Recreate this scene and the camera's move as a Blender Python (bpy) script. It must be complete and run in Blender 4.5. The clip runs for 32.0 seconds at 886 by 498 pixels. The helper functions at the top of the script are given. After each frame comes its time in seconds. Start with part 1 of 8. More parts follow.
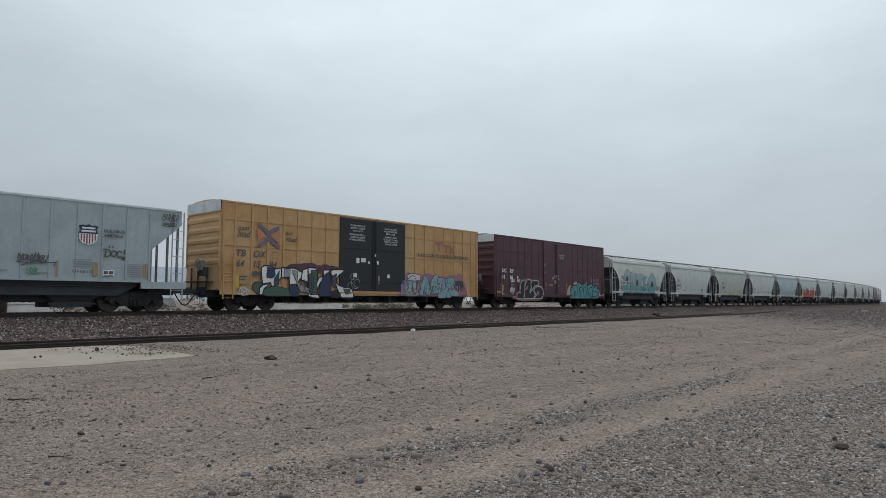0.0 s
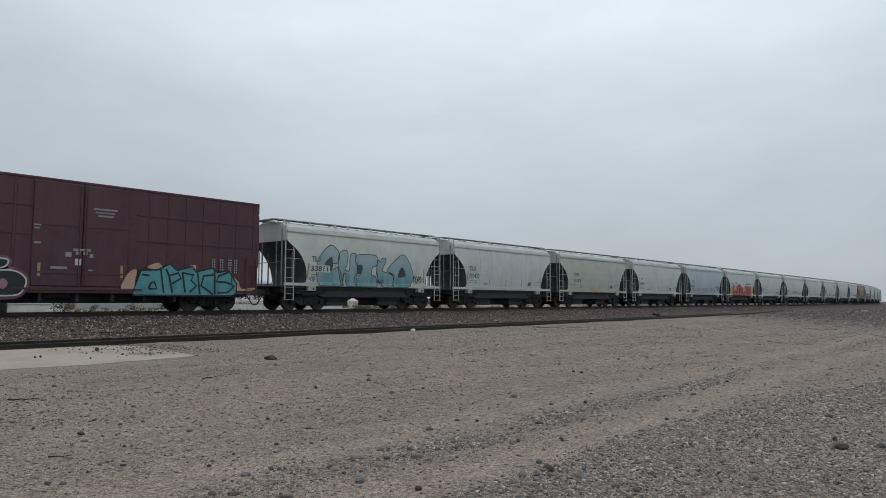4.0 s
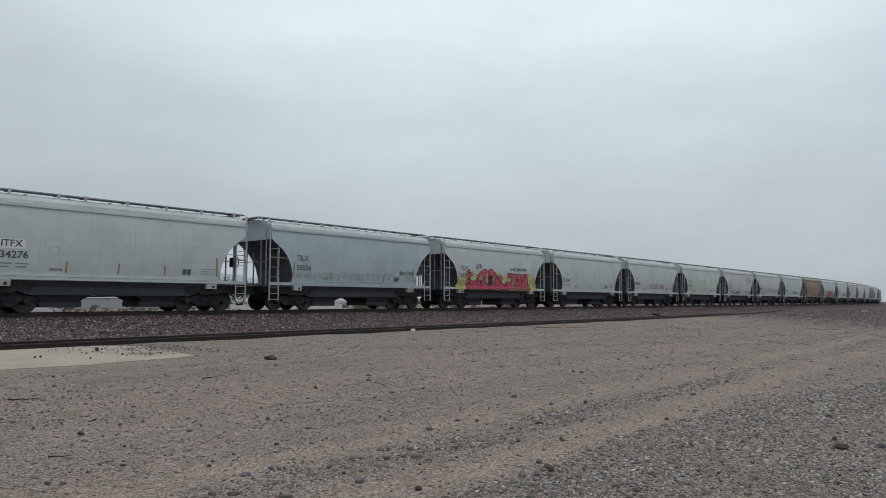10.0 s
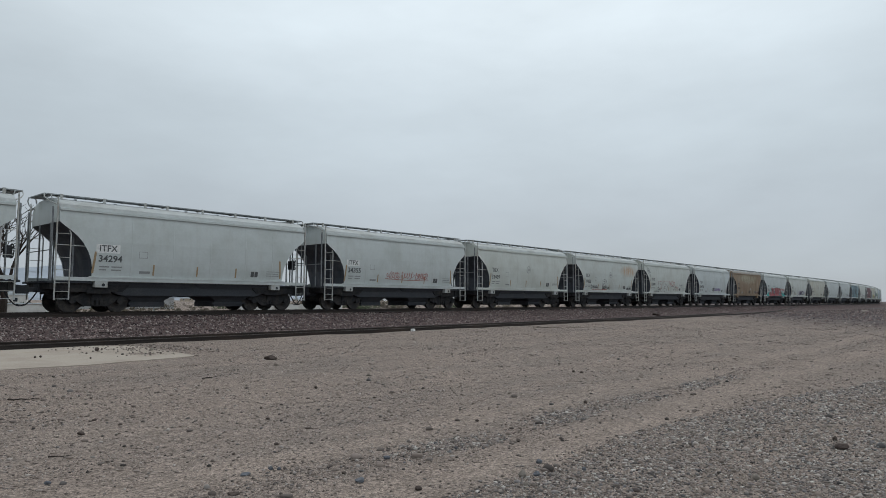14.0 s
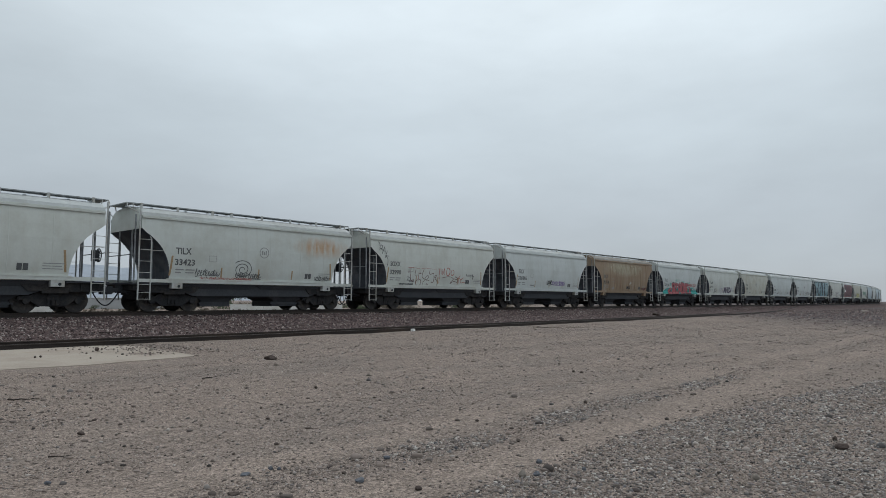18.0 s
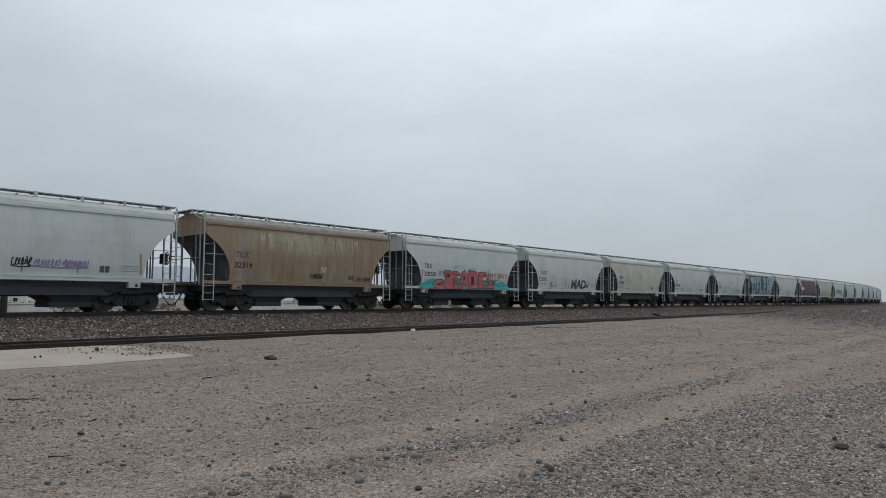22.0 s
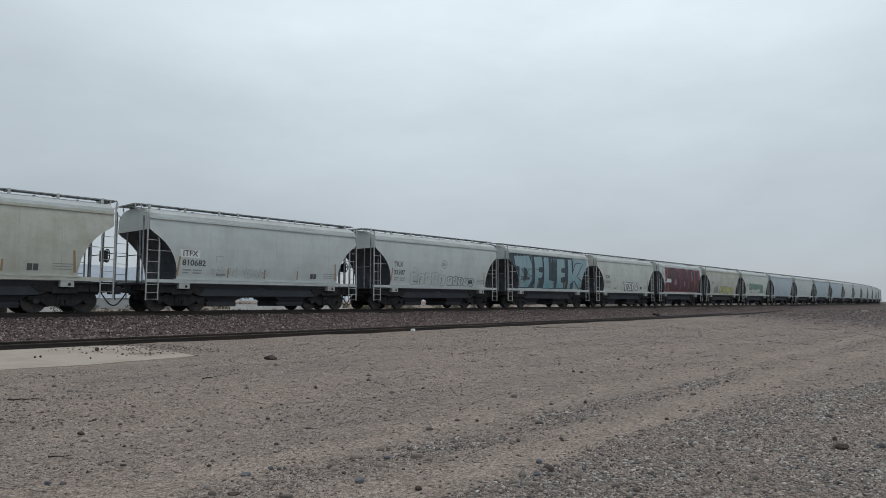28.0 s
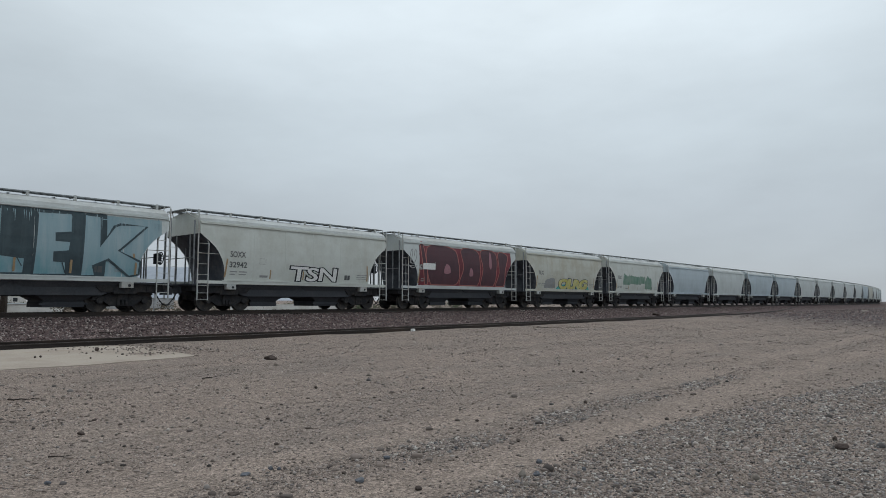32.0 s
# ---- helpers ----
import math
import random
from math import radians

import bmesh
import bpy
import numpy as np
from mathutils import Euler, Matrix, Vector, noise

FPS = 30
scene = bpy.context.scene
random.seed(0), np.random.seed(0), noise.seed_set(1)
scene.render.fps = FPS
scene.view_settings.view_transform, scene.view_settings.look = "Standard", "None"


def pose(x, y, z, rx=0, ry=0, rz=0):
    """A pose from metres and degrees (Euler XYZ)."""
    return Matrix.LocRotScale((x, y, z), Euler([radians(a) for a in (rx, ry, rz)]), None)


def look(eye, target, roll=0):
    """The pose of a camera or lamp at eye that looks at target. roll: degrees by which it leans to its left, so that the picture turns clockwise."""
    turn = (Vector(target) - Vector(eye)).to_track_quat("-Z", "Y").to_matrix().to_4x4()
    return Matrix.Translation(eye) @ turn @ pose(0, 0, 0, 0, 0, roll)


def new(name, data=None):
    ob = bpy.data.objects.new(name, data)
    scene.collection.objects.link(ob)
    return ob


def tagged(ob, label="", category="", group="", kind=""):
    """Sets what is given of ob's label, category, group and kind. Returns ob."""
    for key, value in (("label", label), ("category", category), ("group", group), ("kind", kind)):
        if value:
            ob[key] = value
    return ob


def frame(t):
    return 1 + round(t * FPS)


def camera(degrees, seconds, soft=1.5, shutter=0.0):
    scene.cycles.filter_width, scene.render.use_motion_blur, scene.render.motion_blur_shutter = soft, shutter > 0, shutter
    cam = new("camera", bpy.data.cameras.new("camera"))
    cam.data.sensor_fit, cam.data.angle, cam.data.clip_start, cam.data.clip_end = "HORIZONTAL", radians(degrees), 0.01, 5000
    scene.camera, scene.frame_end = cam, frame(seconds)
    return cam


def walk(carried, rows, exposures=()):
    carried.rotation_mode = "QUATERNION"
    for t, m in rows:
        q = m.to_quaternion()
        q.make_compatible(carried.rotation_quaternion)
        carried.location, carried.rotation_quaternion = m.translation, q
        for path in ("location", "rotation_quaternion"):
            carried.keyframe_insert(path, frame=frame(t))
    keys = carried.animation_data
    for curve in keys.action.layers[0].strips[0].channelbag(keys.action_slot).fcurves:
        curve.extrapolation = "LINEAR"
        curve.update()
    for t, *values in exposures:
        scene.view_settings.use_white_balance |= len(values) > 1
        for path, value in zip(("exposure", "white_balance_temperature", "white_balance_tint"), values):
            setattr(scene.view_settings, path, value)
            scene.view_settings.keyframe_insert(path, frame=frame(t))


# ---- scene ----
from mathutils import geometry

# The track runs along +x, the camera stands at the origin, rail heads are at z = 0.
EYE = Vector((0.0, 0.0, 0.4886))
YAW, PITCH = 0.7236, 0.0779
cam = camera(67.67, 32.0, soft=0.85)
AIM = EYE + Vector((math.cos(PITCH) * math.cos(YAW), math.cos(PITCH) * math.sin(YAW), math.sin(PITCH)))
walk(cam, [(0.0, look(EYE, AIM, 0.12)), (32.0, look(EYE, AIM, 0.12))])
scene.view_settings.exposure = 0.0

# main track: centre line, start of the far curve, its radius; the train's run
TRACK_Y, BEND_X, BEND_R = 28.646, 123.85, 1000.8
SPEED, GAIN = 8.4636, 0.0151
PITCH_CAR, FIRST_GAP = 12.634, 65.03


def line_at(s):
    a = max(s - BEND_X, 0.0) / BEND_R
    return min(s, BEND_X) + BEND_R * math.sin(a), TRACK_Y + BEND_R * (1 - math.cos(a)), a


# ---- world and light: an even overcast ----
world = bpy.data.worlds.new("overcast")
scene.world = world
world.use_nodes = True
wn, wl = world.node_tree.nodes, world.node_tree.links
wn.clear()


def wnode(kind, **kw):
    n = wn.new(kind)
    for k, v in kw.items():
        n.inputs[k].default_value = v
    return n


tc = wn.new("ShaderNodeTexCoord")
sep = wn.new("ShaderNodeSeparateXYZ")
wl.new(tc.outputs["Generated"], sep.inputs[0])
ramp = wn.new("ShaderNodeValToRGB")
ramp.color_ramp.interpolation = "EASE"
e = ramp.color_ramp.elements
e[0].position, e[0].color = 0.0, (0.445, 0.500, 0.550, 1)
e[1].position, e[1].color = 1.0, (0.95, 1.0, 1.02, 1)
for at, col in ((0.10, (0.482, 0.542, 0.596, 1)), (0.24, (0.552, 0.628, 0.682, 1)), (0.42, (0.675, 0.76, 0.815, 1))):
    k = ramp.color_ramp.elements.new(at)
    k.color = col
wl.new(sep.outputs[2], ramp.inputs[0])
stretch = wn.new("ShaderNodeMapping")
stretch.inputs["Scale"].default_value = (1.2, 1.2, 3.4)
wl.new(tc.outputs["Generated"], stretch.inputs[0])
cloud = wnode("ShaderNodeTexNoise", Scale=2.6, Detail=5.0, Roughness=0.55)
wl.new(stretch.outputs[0], cloud.inputs["Vector"])
cmap = wn.new("ShaderNodeMapRange")
cmap.inputs["From Min"].default_value, cmap.inputs["From Max"].default_value = 0.3, 0.7
cmap.inputs["To Min"].default_value, cmap.inputs["To Max"].default_value = 0.93, 1.07
wl.new(cloud.outputs["Fac"], cmap.inputs["Value"])
cmul = wn.new("ShaderNodeVectorMath")
cmul.operation = "SCALE"
wl.new(ramp.outputs[0], cmul.inputs[0])
wl.new(cmap.outputs[0], cmul.inputs["Scale"])
# the cloud is a little brighter where the sun stands behind it
SUN_WAY = Vector((math.cos(radians(30)) * math.cos(radians(42)), math.sin(radians(30)) * math.cos(radians(42)), math.sin(radians(42))))
dot = wn.new("ShaderNodeVectorMath")
dot.operation = "DOT_PRODUCT"
dot.inputs[1].default_value = SUN_WAY
wl.new(tc.outputs["Generated"], dot.inputs[0])
glow = wn.new("ShaderNodeMapRange")
glow.interpolation_type = "SMOOTHSTEP"
for key, v in (("From Min", 0.70), ("From Max", 1.0), ("To Min", 0.93), ("To Max", 1.17)):
    glow.inputs[key].default_value = v
wl.new(dot.outputs["Value"], glow.inputs["Value"])
gmul = wn.new("ShaderNodeVectorMath")
gmul.operation = "SCALE"
wl.new(cmul.outputs[0], gmul.inputs[0])
wl.new(glow.outputs[0], gmul.inputs["Scale"])
sky = wn.new("ShaderNodeTexSky")
sky.sky_type, sky.sun_disc = "NISHITA", False
sky.sun_elevation, sky.sun_rotation = radians(42), radians(60)
bg1, bg2, add, out = wnode("ShaderNodeBackground", Strength=0.95), wnode("ShaderNodeBackground", Strength=0.004), wn.new("ShaderNodeAddShader"), wn.new("ShaderNodeOutputWorld")
wl.new(gmul.outputs[0], bg1.inputs[0])
wl.new(sky.outputs[0], bg2.inputs[0])
wl.new(bg1.outputs[0], add.inputs[0])
wl.new(bg2.outputs[0], add.inputs[1])
wl.new(add.outputs[0], out.inputs[0])
sun = new("sun", bpy.data.lights.new("sun", "SUN"))
sun.data.energy, sun.data.angle, sun.data.color = 0.5, radians(40), (1.0, 0.97, 0.93)
sun.matrix_world = look(SUN_WAY * 60, (0, 0, 0))


# ---- materials ----
def material(name, colour, rough=0.7, metal=0.0, spots=None, spot_scale=3.0, spot_lo=0.45, spot_hi=0.65, stretch=(1, 1, 1), grain=0.15, grain_scale=40.0, bump=0.2, streak=None, streak_amount=0.5, spec=0.4, bloom=None, bloom_colour=(0.45, 0.24, 0.10)):
    """Paint, earth or metal: a base, patches of a second colour, streaks of a third, a fine grain and relief."""
    m = bpy.data.materials.new(name)
    m.use_nodes = True
    n, l = m.node_tree.nodes, m.node_tree.links
    b = n["Principled BSDF"]
    b.inputs["Roughness"].default_value, b.inputs["Metallic"].default_value = rough, metal
    b.inputs["Specular IOR Level"].default_value = spec
    tc, info = n.new("ShaderNodeTexCoord"), n.new("ShaderNodeObjectInfo")
    shift = n.new("ShaderNodeMath")
    shift.operation = "MULTIPLY"
    shift.inputs[1].default_value = 57.0
    l.new(info.outputs["Random"], shift.inputs[0])
    at = n.new("ShaderNodeVectorMath")
    at.operation = "ADD"
    l.new(tc.outputs["Object"], at.inputs[0])
    l.new(shift.outputs[0], at.inputs[1])
    last = None

    def noisy(scale, detail, stretched=(1, 1, 1)):
        mp, t = n.new("ShaderNodeMapping"), n.new("ShaderNodeTexNoise")
        mp.inputs["Scale"].default_value = stretched
        t.inputs["Scale"].default_value, t.inputs["Detail"].default_value, t.inputs["Roughness"].default_value = scale, detail, 0.6
        l.new(at.outputs[0], mp.inputs[0])
        l.new(mp.outputs[0], t.inputs["Vector"])
        return t.outputs["Fac"]

    def ranged(src, a, c, lo=0.0, hi=1.0):
        r = n.new("ShaderNodeMapRange")
        for key, v in (("From Min", a), ("From Max", c), ("To Min", lo), ("To Max", hi)):
            r.inputs[key].default_value = v
        l.new(src, r.inputs["Value"])
        return r.outputs[0]

    def mixed(fac, a, c):
        x = n.new("ShaderNodeMix")
        x.data_type = "RGBA"
        l.new(fac, x.inputs[0])
        for sock, v in ((x.inputs[6], a), (x.inputs[7], c)):
            if isinstance(v, tuple):
                sock.default_value = (*v, 1)
            else:
                l.new(v, sock)
        return x.outputs[2]

    last = tuple(colour)
    if spots:
        last = mixed(ranged(noisy(spot_scale, 6, stretch), spot_lo, spot_hi), last, tuple(spots))
    if streak:
        last = mixed(ranged(noisy(2.2, 5, (1.6, 1.6, 0.12)), 0.5, 0.78, 0.0, streak_amount), last, tuple(streak))
    if bloom:
        # a soft stained area round (x, z), broken up by runs
        away = n.new("ShaderNodeVectorMath")
        away.operation = "SUBTRACT"
        away.inputs[1].default_value = (bloom[0], 0, bloom[1])
        l.new(tc.outputs["Object"], away.inputs[0])
        rel = n.new("ShaderNodeVectorMath")
        rel.operation = "MULTIPLY"
        rel.inputs[1].default_value = (1 / bloom[2], 0, 1 / bloom[3])
        l.new(away.outputs[0], rel.inputs[0])
        far = n.new("ShaderNodeVectorMath")
        far.operation = "LENGTH"
        l.new(rel.outputs[0], far.inputs[0])
        both = n.new("ShaderNodeMath")
        both.operation = "MULTIPLY"
        l.new(ranged(far.outputs["Value"], 1.0, 0.3), both.inputs[0])
        l.new(ranged(noisy(2.4, 5, (1.4, 1.4, 0.3)), 0.35, 0.62), both.inputs[1])
        last = mixed(both.outputs[0], last, tuple(bloom_colour))
    fine = noisy(grain_scale, 4)
    scale = n.new("ShaderNodeVectorMath")
    scale.operation = "SCALE"
    if isinstance(last, tuple):
        scale.inputs[0].default_value = last
    else:
        l.new(last, scale.inputs[0])
    l.new(ranged(fine, 0.33, 0.67, 1 - grain, 1 + grain), scale.inputs["Scale"])
    l.new(scale.outputs[0], b.inputs["Base Color"])
    l.new(ranged(fine, 0.2, 0.8, max(rough - 0.12, 0.05), min(rough + 0.12, 1)), b.inputs["Roughness"])
    if bump:
        bp = n.new("ShaderNodeBump")
        bp.inputs["Strength"].default_value, bp.inputs["Distance"].default_value = bump, 0.02
        l.new(fine, bp.inputs["Height"])
        l.new(bp.outputs[0], b.inputs["Normal"])
    return m


def plain(name, colour, rough=0.6, grain=0.12):
    return material(name, colour, rough, grain=grain, grain_scale=14.0, bump=0.05)


DIRT = (0.30, 0.27, 0.22)
M = {
    "pale": material("pale_grey_paint", (0.574, 0.618, 0.616), 0.55, spots=(0.508, 0.548, 0.536), spot_scale=0.8, streak=(0.433, 0.441, 0.418), streak_amount=0.35, grain=0.03, grain_scale=9, bump=0.04),
    "cream": material("cream_paint", (0.601, 0.634, 0.601), 0.55, spots=(0.526, 0.548, 0.508), spot_scale=0.8, streak=(0.450, 0.441, 0.390), streak_amount=0.35, grain=0.03, grain_scale=9, bump=0.04),
    "tan": material("dirty_tan_paint", (0.543, 0.557, 0.503), 0.6, spots=(0.461, 0.452, 0.378), spot_scale=0.9, streak=(0.429, 0.378, 0.281), streak_amount=0.5, grain=0.04, grain_scale=9, bump=0.04),
    "blue": material("bluish_grey_paint", (0.465, 0.541, 0.584), 0.55, spots=(0.403, 0.477, 0.513), spot_scale=0.8, streak=(0.341, 0.382, 0.400), streak_amount=0.35, grain=0.03, grain_scale=9, bump=0.04),
    "rusty": material("rust_stained_paint", (0.298, 0.222, 0.154), 0.75, spots=(0.350, 0.315, 0.258), spot_scale=1.1, spot_lo=0.5, spot_hi=0.7, stretch=(1, 1, 0.3), streak=(0.215, 0.124, 0.074), streak_amount=0.8, grain=0.06, grain_scale=9, bump=0.06, bloom=(-0.6, 3.3, 4.2, 0.75), bloom_colour=(0.44, 0.405, 0.305)),
    "stained": material("paint_with_rust_bloom", (0.579, 0.618, 0.595), 0.6, spots=(0.504, 0.527, 0.493), spot_scale=0.8, streak=(0.450, 0.430, 0.374), streak_amount=0.35, grain=0.03, grain_scale=9, bump=0.04, bloom=(3.7, 3.15, 2.0, 0.6), bloom_colour=(0.483, 0.301, 0.172)),
    # maroon base raised a little to take in the lens veil
    "maroon": material("maroon_paint", (0.092, 0.038, 0.049), 0.5, spots=(0.068, 0.031, 0.042), spot_scale=1.1, streak=(0.095, 0.067, 0.083), streak_amount=0.4, grain=0.08, grain_scale=9, bump=0.05),
    "red": material("faded_red_paint", (0.20, 0.035, 0.05), 0.55, spots=(0.13, 0.03, 0.04), spot_scale=1.1, streak=(0.2, 0.1, 0.1), streak_amount=0.5, grain=0.06, grain_scale=9, bump=0.05),
    # orange slightly greyed, so the haze before it sits in the colour
    "orange": material("orange_yellow_paint", (0.535, 0.34, 0.168), 0.55, spots=(0.475, 0.275, 0.112), spot_scale=0.9, streak=(0.38, 0.22, 0.105), streak_amount=0.5, grain=0.05, grain_scale=9, bump=0.05),
    "upgrey": material("silver_grey_paint", (0.389, 0.460, 0.492), 0.55, spots=(0.332, 0.395, 0.419), spot_scale=0.9, streak=(0.257, 0.270, 0.269), streak_amount=0.45, grain=0.05, grain_scale=9, bump=0.05),
    "roof": material("galvanised_roof", (0.566, 0.620, 0.654), 0.5, spots=(0.468, 0.510, 0.536), spot_scale=1.6, streak=(0.341, 0.320, 0.288), streak_amount=0.3, grain=0.06, grain_scale=9, bump=0.05),
    # roof colour darkened to tone down the bright sky overhead
    "roof_dimmed": material("dimmed_roof_paint", (0.44, 0.47, 0.475), 0.7, spots=(0.36, 0.375, 0.37), spot_scale=0.7, spot_lo=0.42, spot_hi=0.62, stretch=(1, 1, 2), streak=(0.56, 0.59, 0.585), streak_amount=0.5, grain=0.05, grain_scale=9, bump=0.04),
    "cream_run": material("cream_paint_runs", (0.47, 0.425, 0.315), 0.7, spots=(0.37, 0.32, 0.235), spot_scale=2.0, grain=0.08, grain_scale=12, bump=0.04),
    "roof_grime": material("grimy_roof_paint", (0.25, 0.24, 0.225), 0.75, spots=(0.19, 0.165, 0.135), spot_scale=0.9, streak=(0.33, 0.33, 0.32), streak_amount=0.6, grain=0.06, grain_scale=9, bump=0.05),
    "truck": material("dark_truck_steel", (0.034, 0.035, 0.038), 0.9, spots=(0.058, 0.054, 0.052), spot_scale=3.0, grain=0.2, grain_scale=14, bump=0.2, spec=0.1),
    # near-black steel, lifted and blued to take in the lens veil
    "under": material("dark_underframe", (0.066, 0.071, 0.080), 0.9, spots=(0.092, 0.093, 0.097), spot_scale=1.0, spot_lo=0.5, spot_hi=0.8, grain=0.12, grain_scale=14, bump=0.15, spec=0.12),
    "olive": material("dull_grey_green_paint", (0.49, 0.52, 0.475), 0.6, spots=(0.43, 0.455, 0.41), spot_scale=0.8, streak=(0.30, 0.31, 0.28), streak_amount=0.4, grain=0.03, grain_scale=9, bump=0.04),
    "worn_yellow": material("worn_yellow_sill", (0.50, 0.48, 0.40), 0.6, spots=(0.56, 0.40, 0.14), spot_scale=0.55, spot_lo=0.5, spot_hi=0.58, grain=0.08, grain_scale=9, bump=0.04),
    "wheel": material("wheel_steel", (0.045, 0.043, 0.043), 0.75, 0.1, spots=(0.090, 0.078, 0.068), spot_scale=4, grain=0.2, grain_scale=20),
    "walkway": material("grating_steel", (0.30, 0.325, 0.34), 0.6, 0.0, spots=(0.22, 0.235, 0.24), spot_scale=3, grain=0.1),
    "steel": material("ladder_paint", (0.46, 0.48, 0.475), 0.55, spots=(0.36, 0.34, 0.30), spot_scale=3, grain=0.1),
    "darksteel": material("dark_ladder_steel", (0.25, 0.27, 0.285), 0.6, spots=(0.14, 0.145, 0.15), spot_scale=3, grain=0.15),
    # rail and tie colours darkened to include the shade beneath the train
    "rail": material("rusty_rail", (0.040, 0.033, 0.030), 0.6, 0.4, spots=(0.065, 0.048, 0.04), spot_scale=3, stretch=(0.2, 1, 1), grain=0.2),
    "tie": material("creosoted_timber", (0.035, 0.030, 0.027), 0.9, spots=(0.055, 0.047, 0.042), spot_scale=6, grain=0.3, grain_scale=25, spec=0.1),
    "endsheet": material("dark_end_sheet", (0.068, 0.076, 0.091), 0.8, spots=(0.119, 0.126, 0.142), spot_scale=1.0, streak=(0.169, 0.169, 0.182), streak_amount=0.4, grain=0.1, grain_scale=9, bump=0.05, spec=0.25),
    "white": plain("white_paint", (0.75, 0.76, 0.75)),
    "black": plain("black_paint", (0.026, 0.029, 0.035)),
    "ink": plain("faded_black_lettering", (0.10, 0.105, 0.11)),
    "grey": plain("grey_lettering", (0.28, 0.29, 0.29)),
    "yellow": plain("yellow_paint", (0.60, 0.42, 0.06)),
    "clay": plain("dark_red_spray", (0.12, 0.045, 0.05)),
    "silver": plain("grey_spray", (0.30, 0.32, 0.33)),
    "chalk": plain("off_white_spray", (0.55, 0.57, 0.56)),
    "faded_green": material("faded_green_spray", (0.20, 0.30, 0.24), 0.6, spots=(0.10, 0.24, 0.17), spot_scale=1.4, streak=(0.36, 0.42, 0.38), streak_amount=0.6, grain=0.06, grain_scale=12, bump=0.03),
    "mist": material("thin_teal_overspray", (0.50, 0.54, 0.52), 0.6, spots=(0.20, 0.44, 0.42), spot_scale=3.5, spot_lo=0.48, spot_hi=0.62, grain=0.05, grain_scale=12, bump=0.03),
    "amber": plain("amber_reflector", (0.36, 0.255, 0.145)),
    "pink": material("pink_spray", (0.62, 0.1, 0.16), 0.6, spots=(0.446, 0.072, 0.115), spot_scale=1.6, streak=(0.743, 0.145, 0.214), streak_amount=0.45, grain=0.06, grain_scale=14.0, bump=0.04),
    "rose": material("rose_spray", (0.52, 0.07, 0.09), 0.6, spots=(0.374, 0.05, 0.065), spot_scale=1.6, streak=(0.628, 0.111, 0.134), streak_amount=0.45, grain=0.06, grain_scale=14.0, bump=0.04),
    "lemon": material("lemon_spray", (0.57, 0.55, 0.25), 0.6, spots=(0.446, 0.403, 0.086), spot_scale=1.6, streak=(0.743, 0.674, 0.168), streak_amount=0.45, grain=0.06, grain_scale=14.0, bump=0.04),
    "teal": material("teal_spray", (0.06, 0.42, 0.4), 0.6, spots=(0.043, 0.302, 0.288), spot_scale=1.6, streak=(0.099, 0.513, 0.49), streak_amount=0.45, grain=0.06, grain_scale=14.0, bump=0.04),
    "aqua": plain("aqua_spray", (0.18, 0.40, 0.46)),
    "sea": material("sea_green_spray", (0.1, 0.33, 0.36), 0.6, spots=(0.072, 0.238, 0.259), spot_scale=1.6, streak=(0.145, 0.409, 0.444), streak_amount=0.45, grain=0.06, grain_scale=14.0, bump=0.04),
    "slate": material("slate_blue_spray", (0.055, 0.085, 0.1), 0.6, spots=(0.04, 0.061, 0.072), spot_scale=1.6, streak=(0.093, 0.128, 0.145), streak_amount=0.45, grain=0.06, grain_scale=14.0, bump=0.04),
    "ice": material("ice_blue_spray", (0.30, 0.42, 0.465), 0.6, spots=(0.235, 0.365, 0.42), spot_scale=1.3, stretch=(2.2, 2.2, 0.25), streak=(0.42, 0.50, 0.525), streak_amount=0.8, grain=0.05, bump=0.03, bloom=(0.0, 1.2, 9.0, 1.5), bloom_colour=(0.165, 0.345, 0.395)),
    "chill": material("aqua_fade_spray", (0.35, 0.455, 0.485), 0.6, spots=(0.26, 0.40, 0.435), spot_scale=0.8, streak=(0.324, 0.468, 0.493), streak_amount=0.4, grain=0.04, bump=0.03, bloom=(0.0, 1.2, 9.0, 1.55), bloom_colour=(0.11, 0.335, 0.345)),
    "mud": plain("dark_violet_spray", (0.085, 0.07, 0.12)),
    "moss": plain("dark_green_spray", (0.07, 0.12, 0.095)),
    "blush": plain("pale_pink_spray", (0.34, 0.17, 0.20)),
    "haze_pink": material("thin_pink_overspray", (0.15, 0.07, 0.085), 0.6, spots=(0.30, 0.16, 0.18), spot_scale=2.0, grain=0.1, grain_scale=14, bump=0.03),
    "peach": plain("peach_spray", (0.50, 0.33, 0.24)),
    "bubblegum": plain("light_pink_spray", (0.66, 0.30, 0.34)),
    "violet": plain("violet_spray", (0.27, 0.22, 0.38)),
    "coral": material("coral_spray", (0.500, 0.150, 0.165), 0.6, spots=(0.360, 0.091, 0.099), spot_scale=1.6, streak=(0.605, 0.178, 0.193), streak_amount=0.45, grain=0.06, grain_scale=14.0, bump=0.04),
    "brick": plain("faded_red_spray", (0.40, 0.15, 0.13)),
    "green": plain("green_spray", (0.06, 0.28, 0.16)),
    "clay_red": plain("weathered_red_paint", (0.30, 0.10, 0.11)),
    "faded_navy": plain("faded_navy_paint", (0.16, 0.15, 0.19)),
    "faded_coral": plain("faded_coral_paint", (0.50, 0.22, 0.14)),
    "navy": plain("navy_paint", (0.035, 0.05, 0.11)),
}


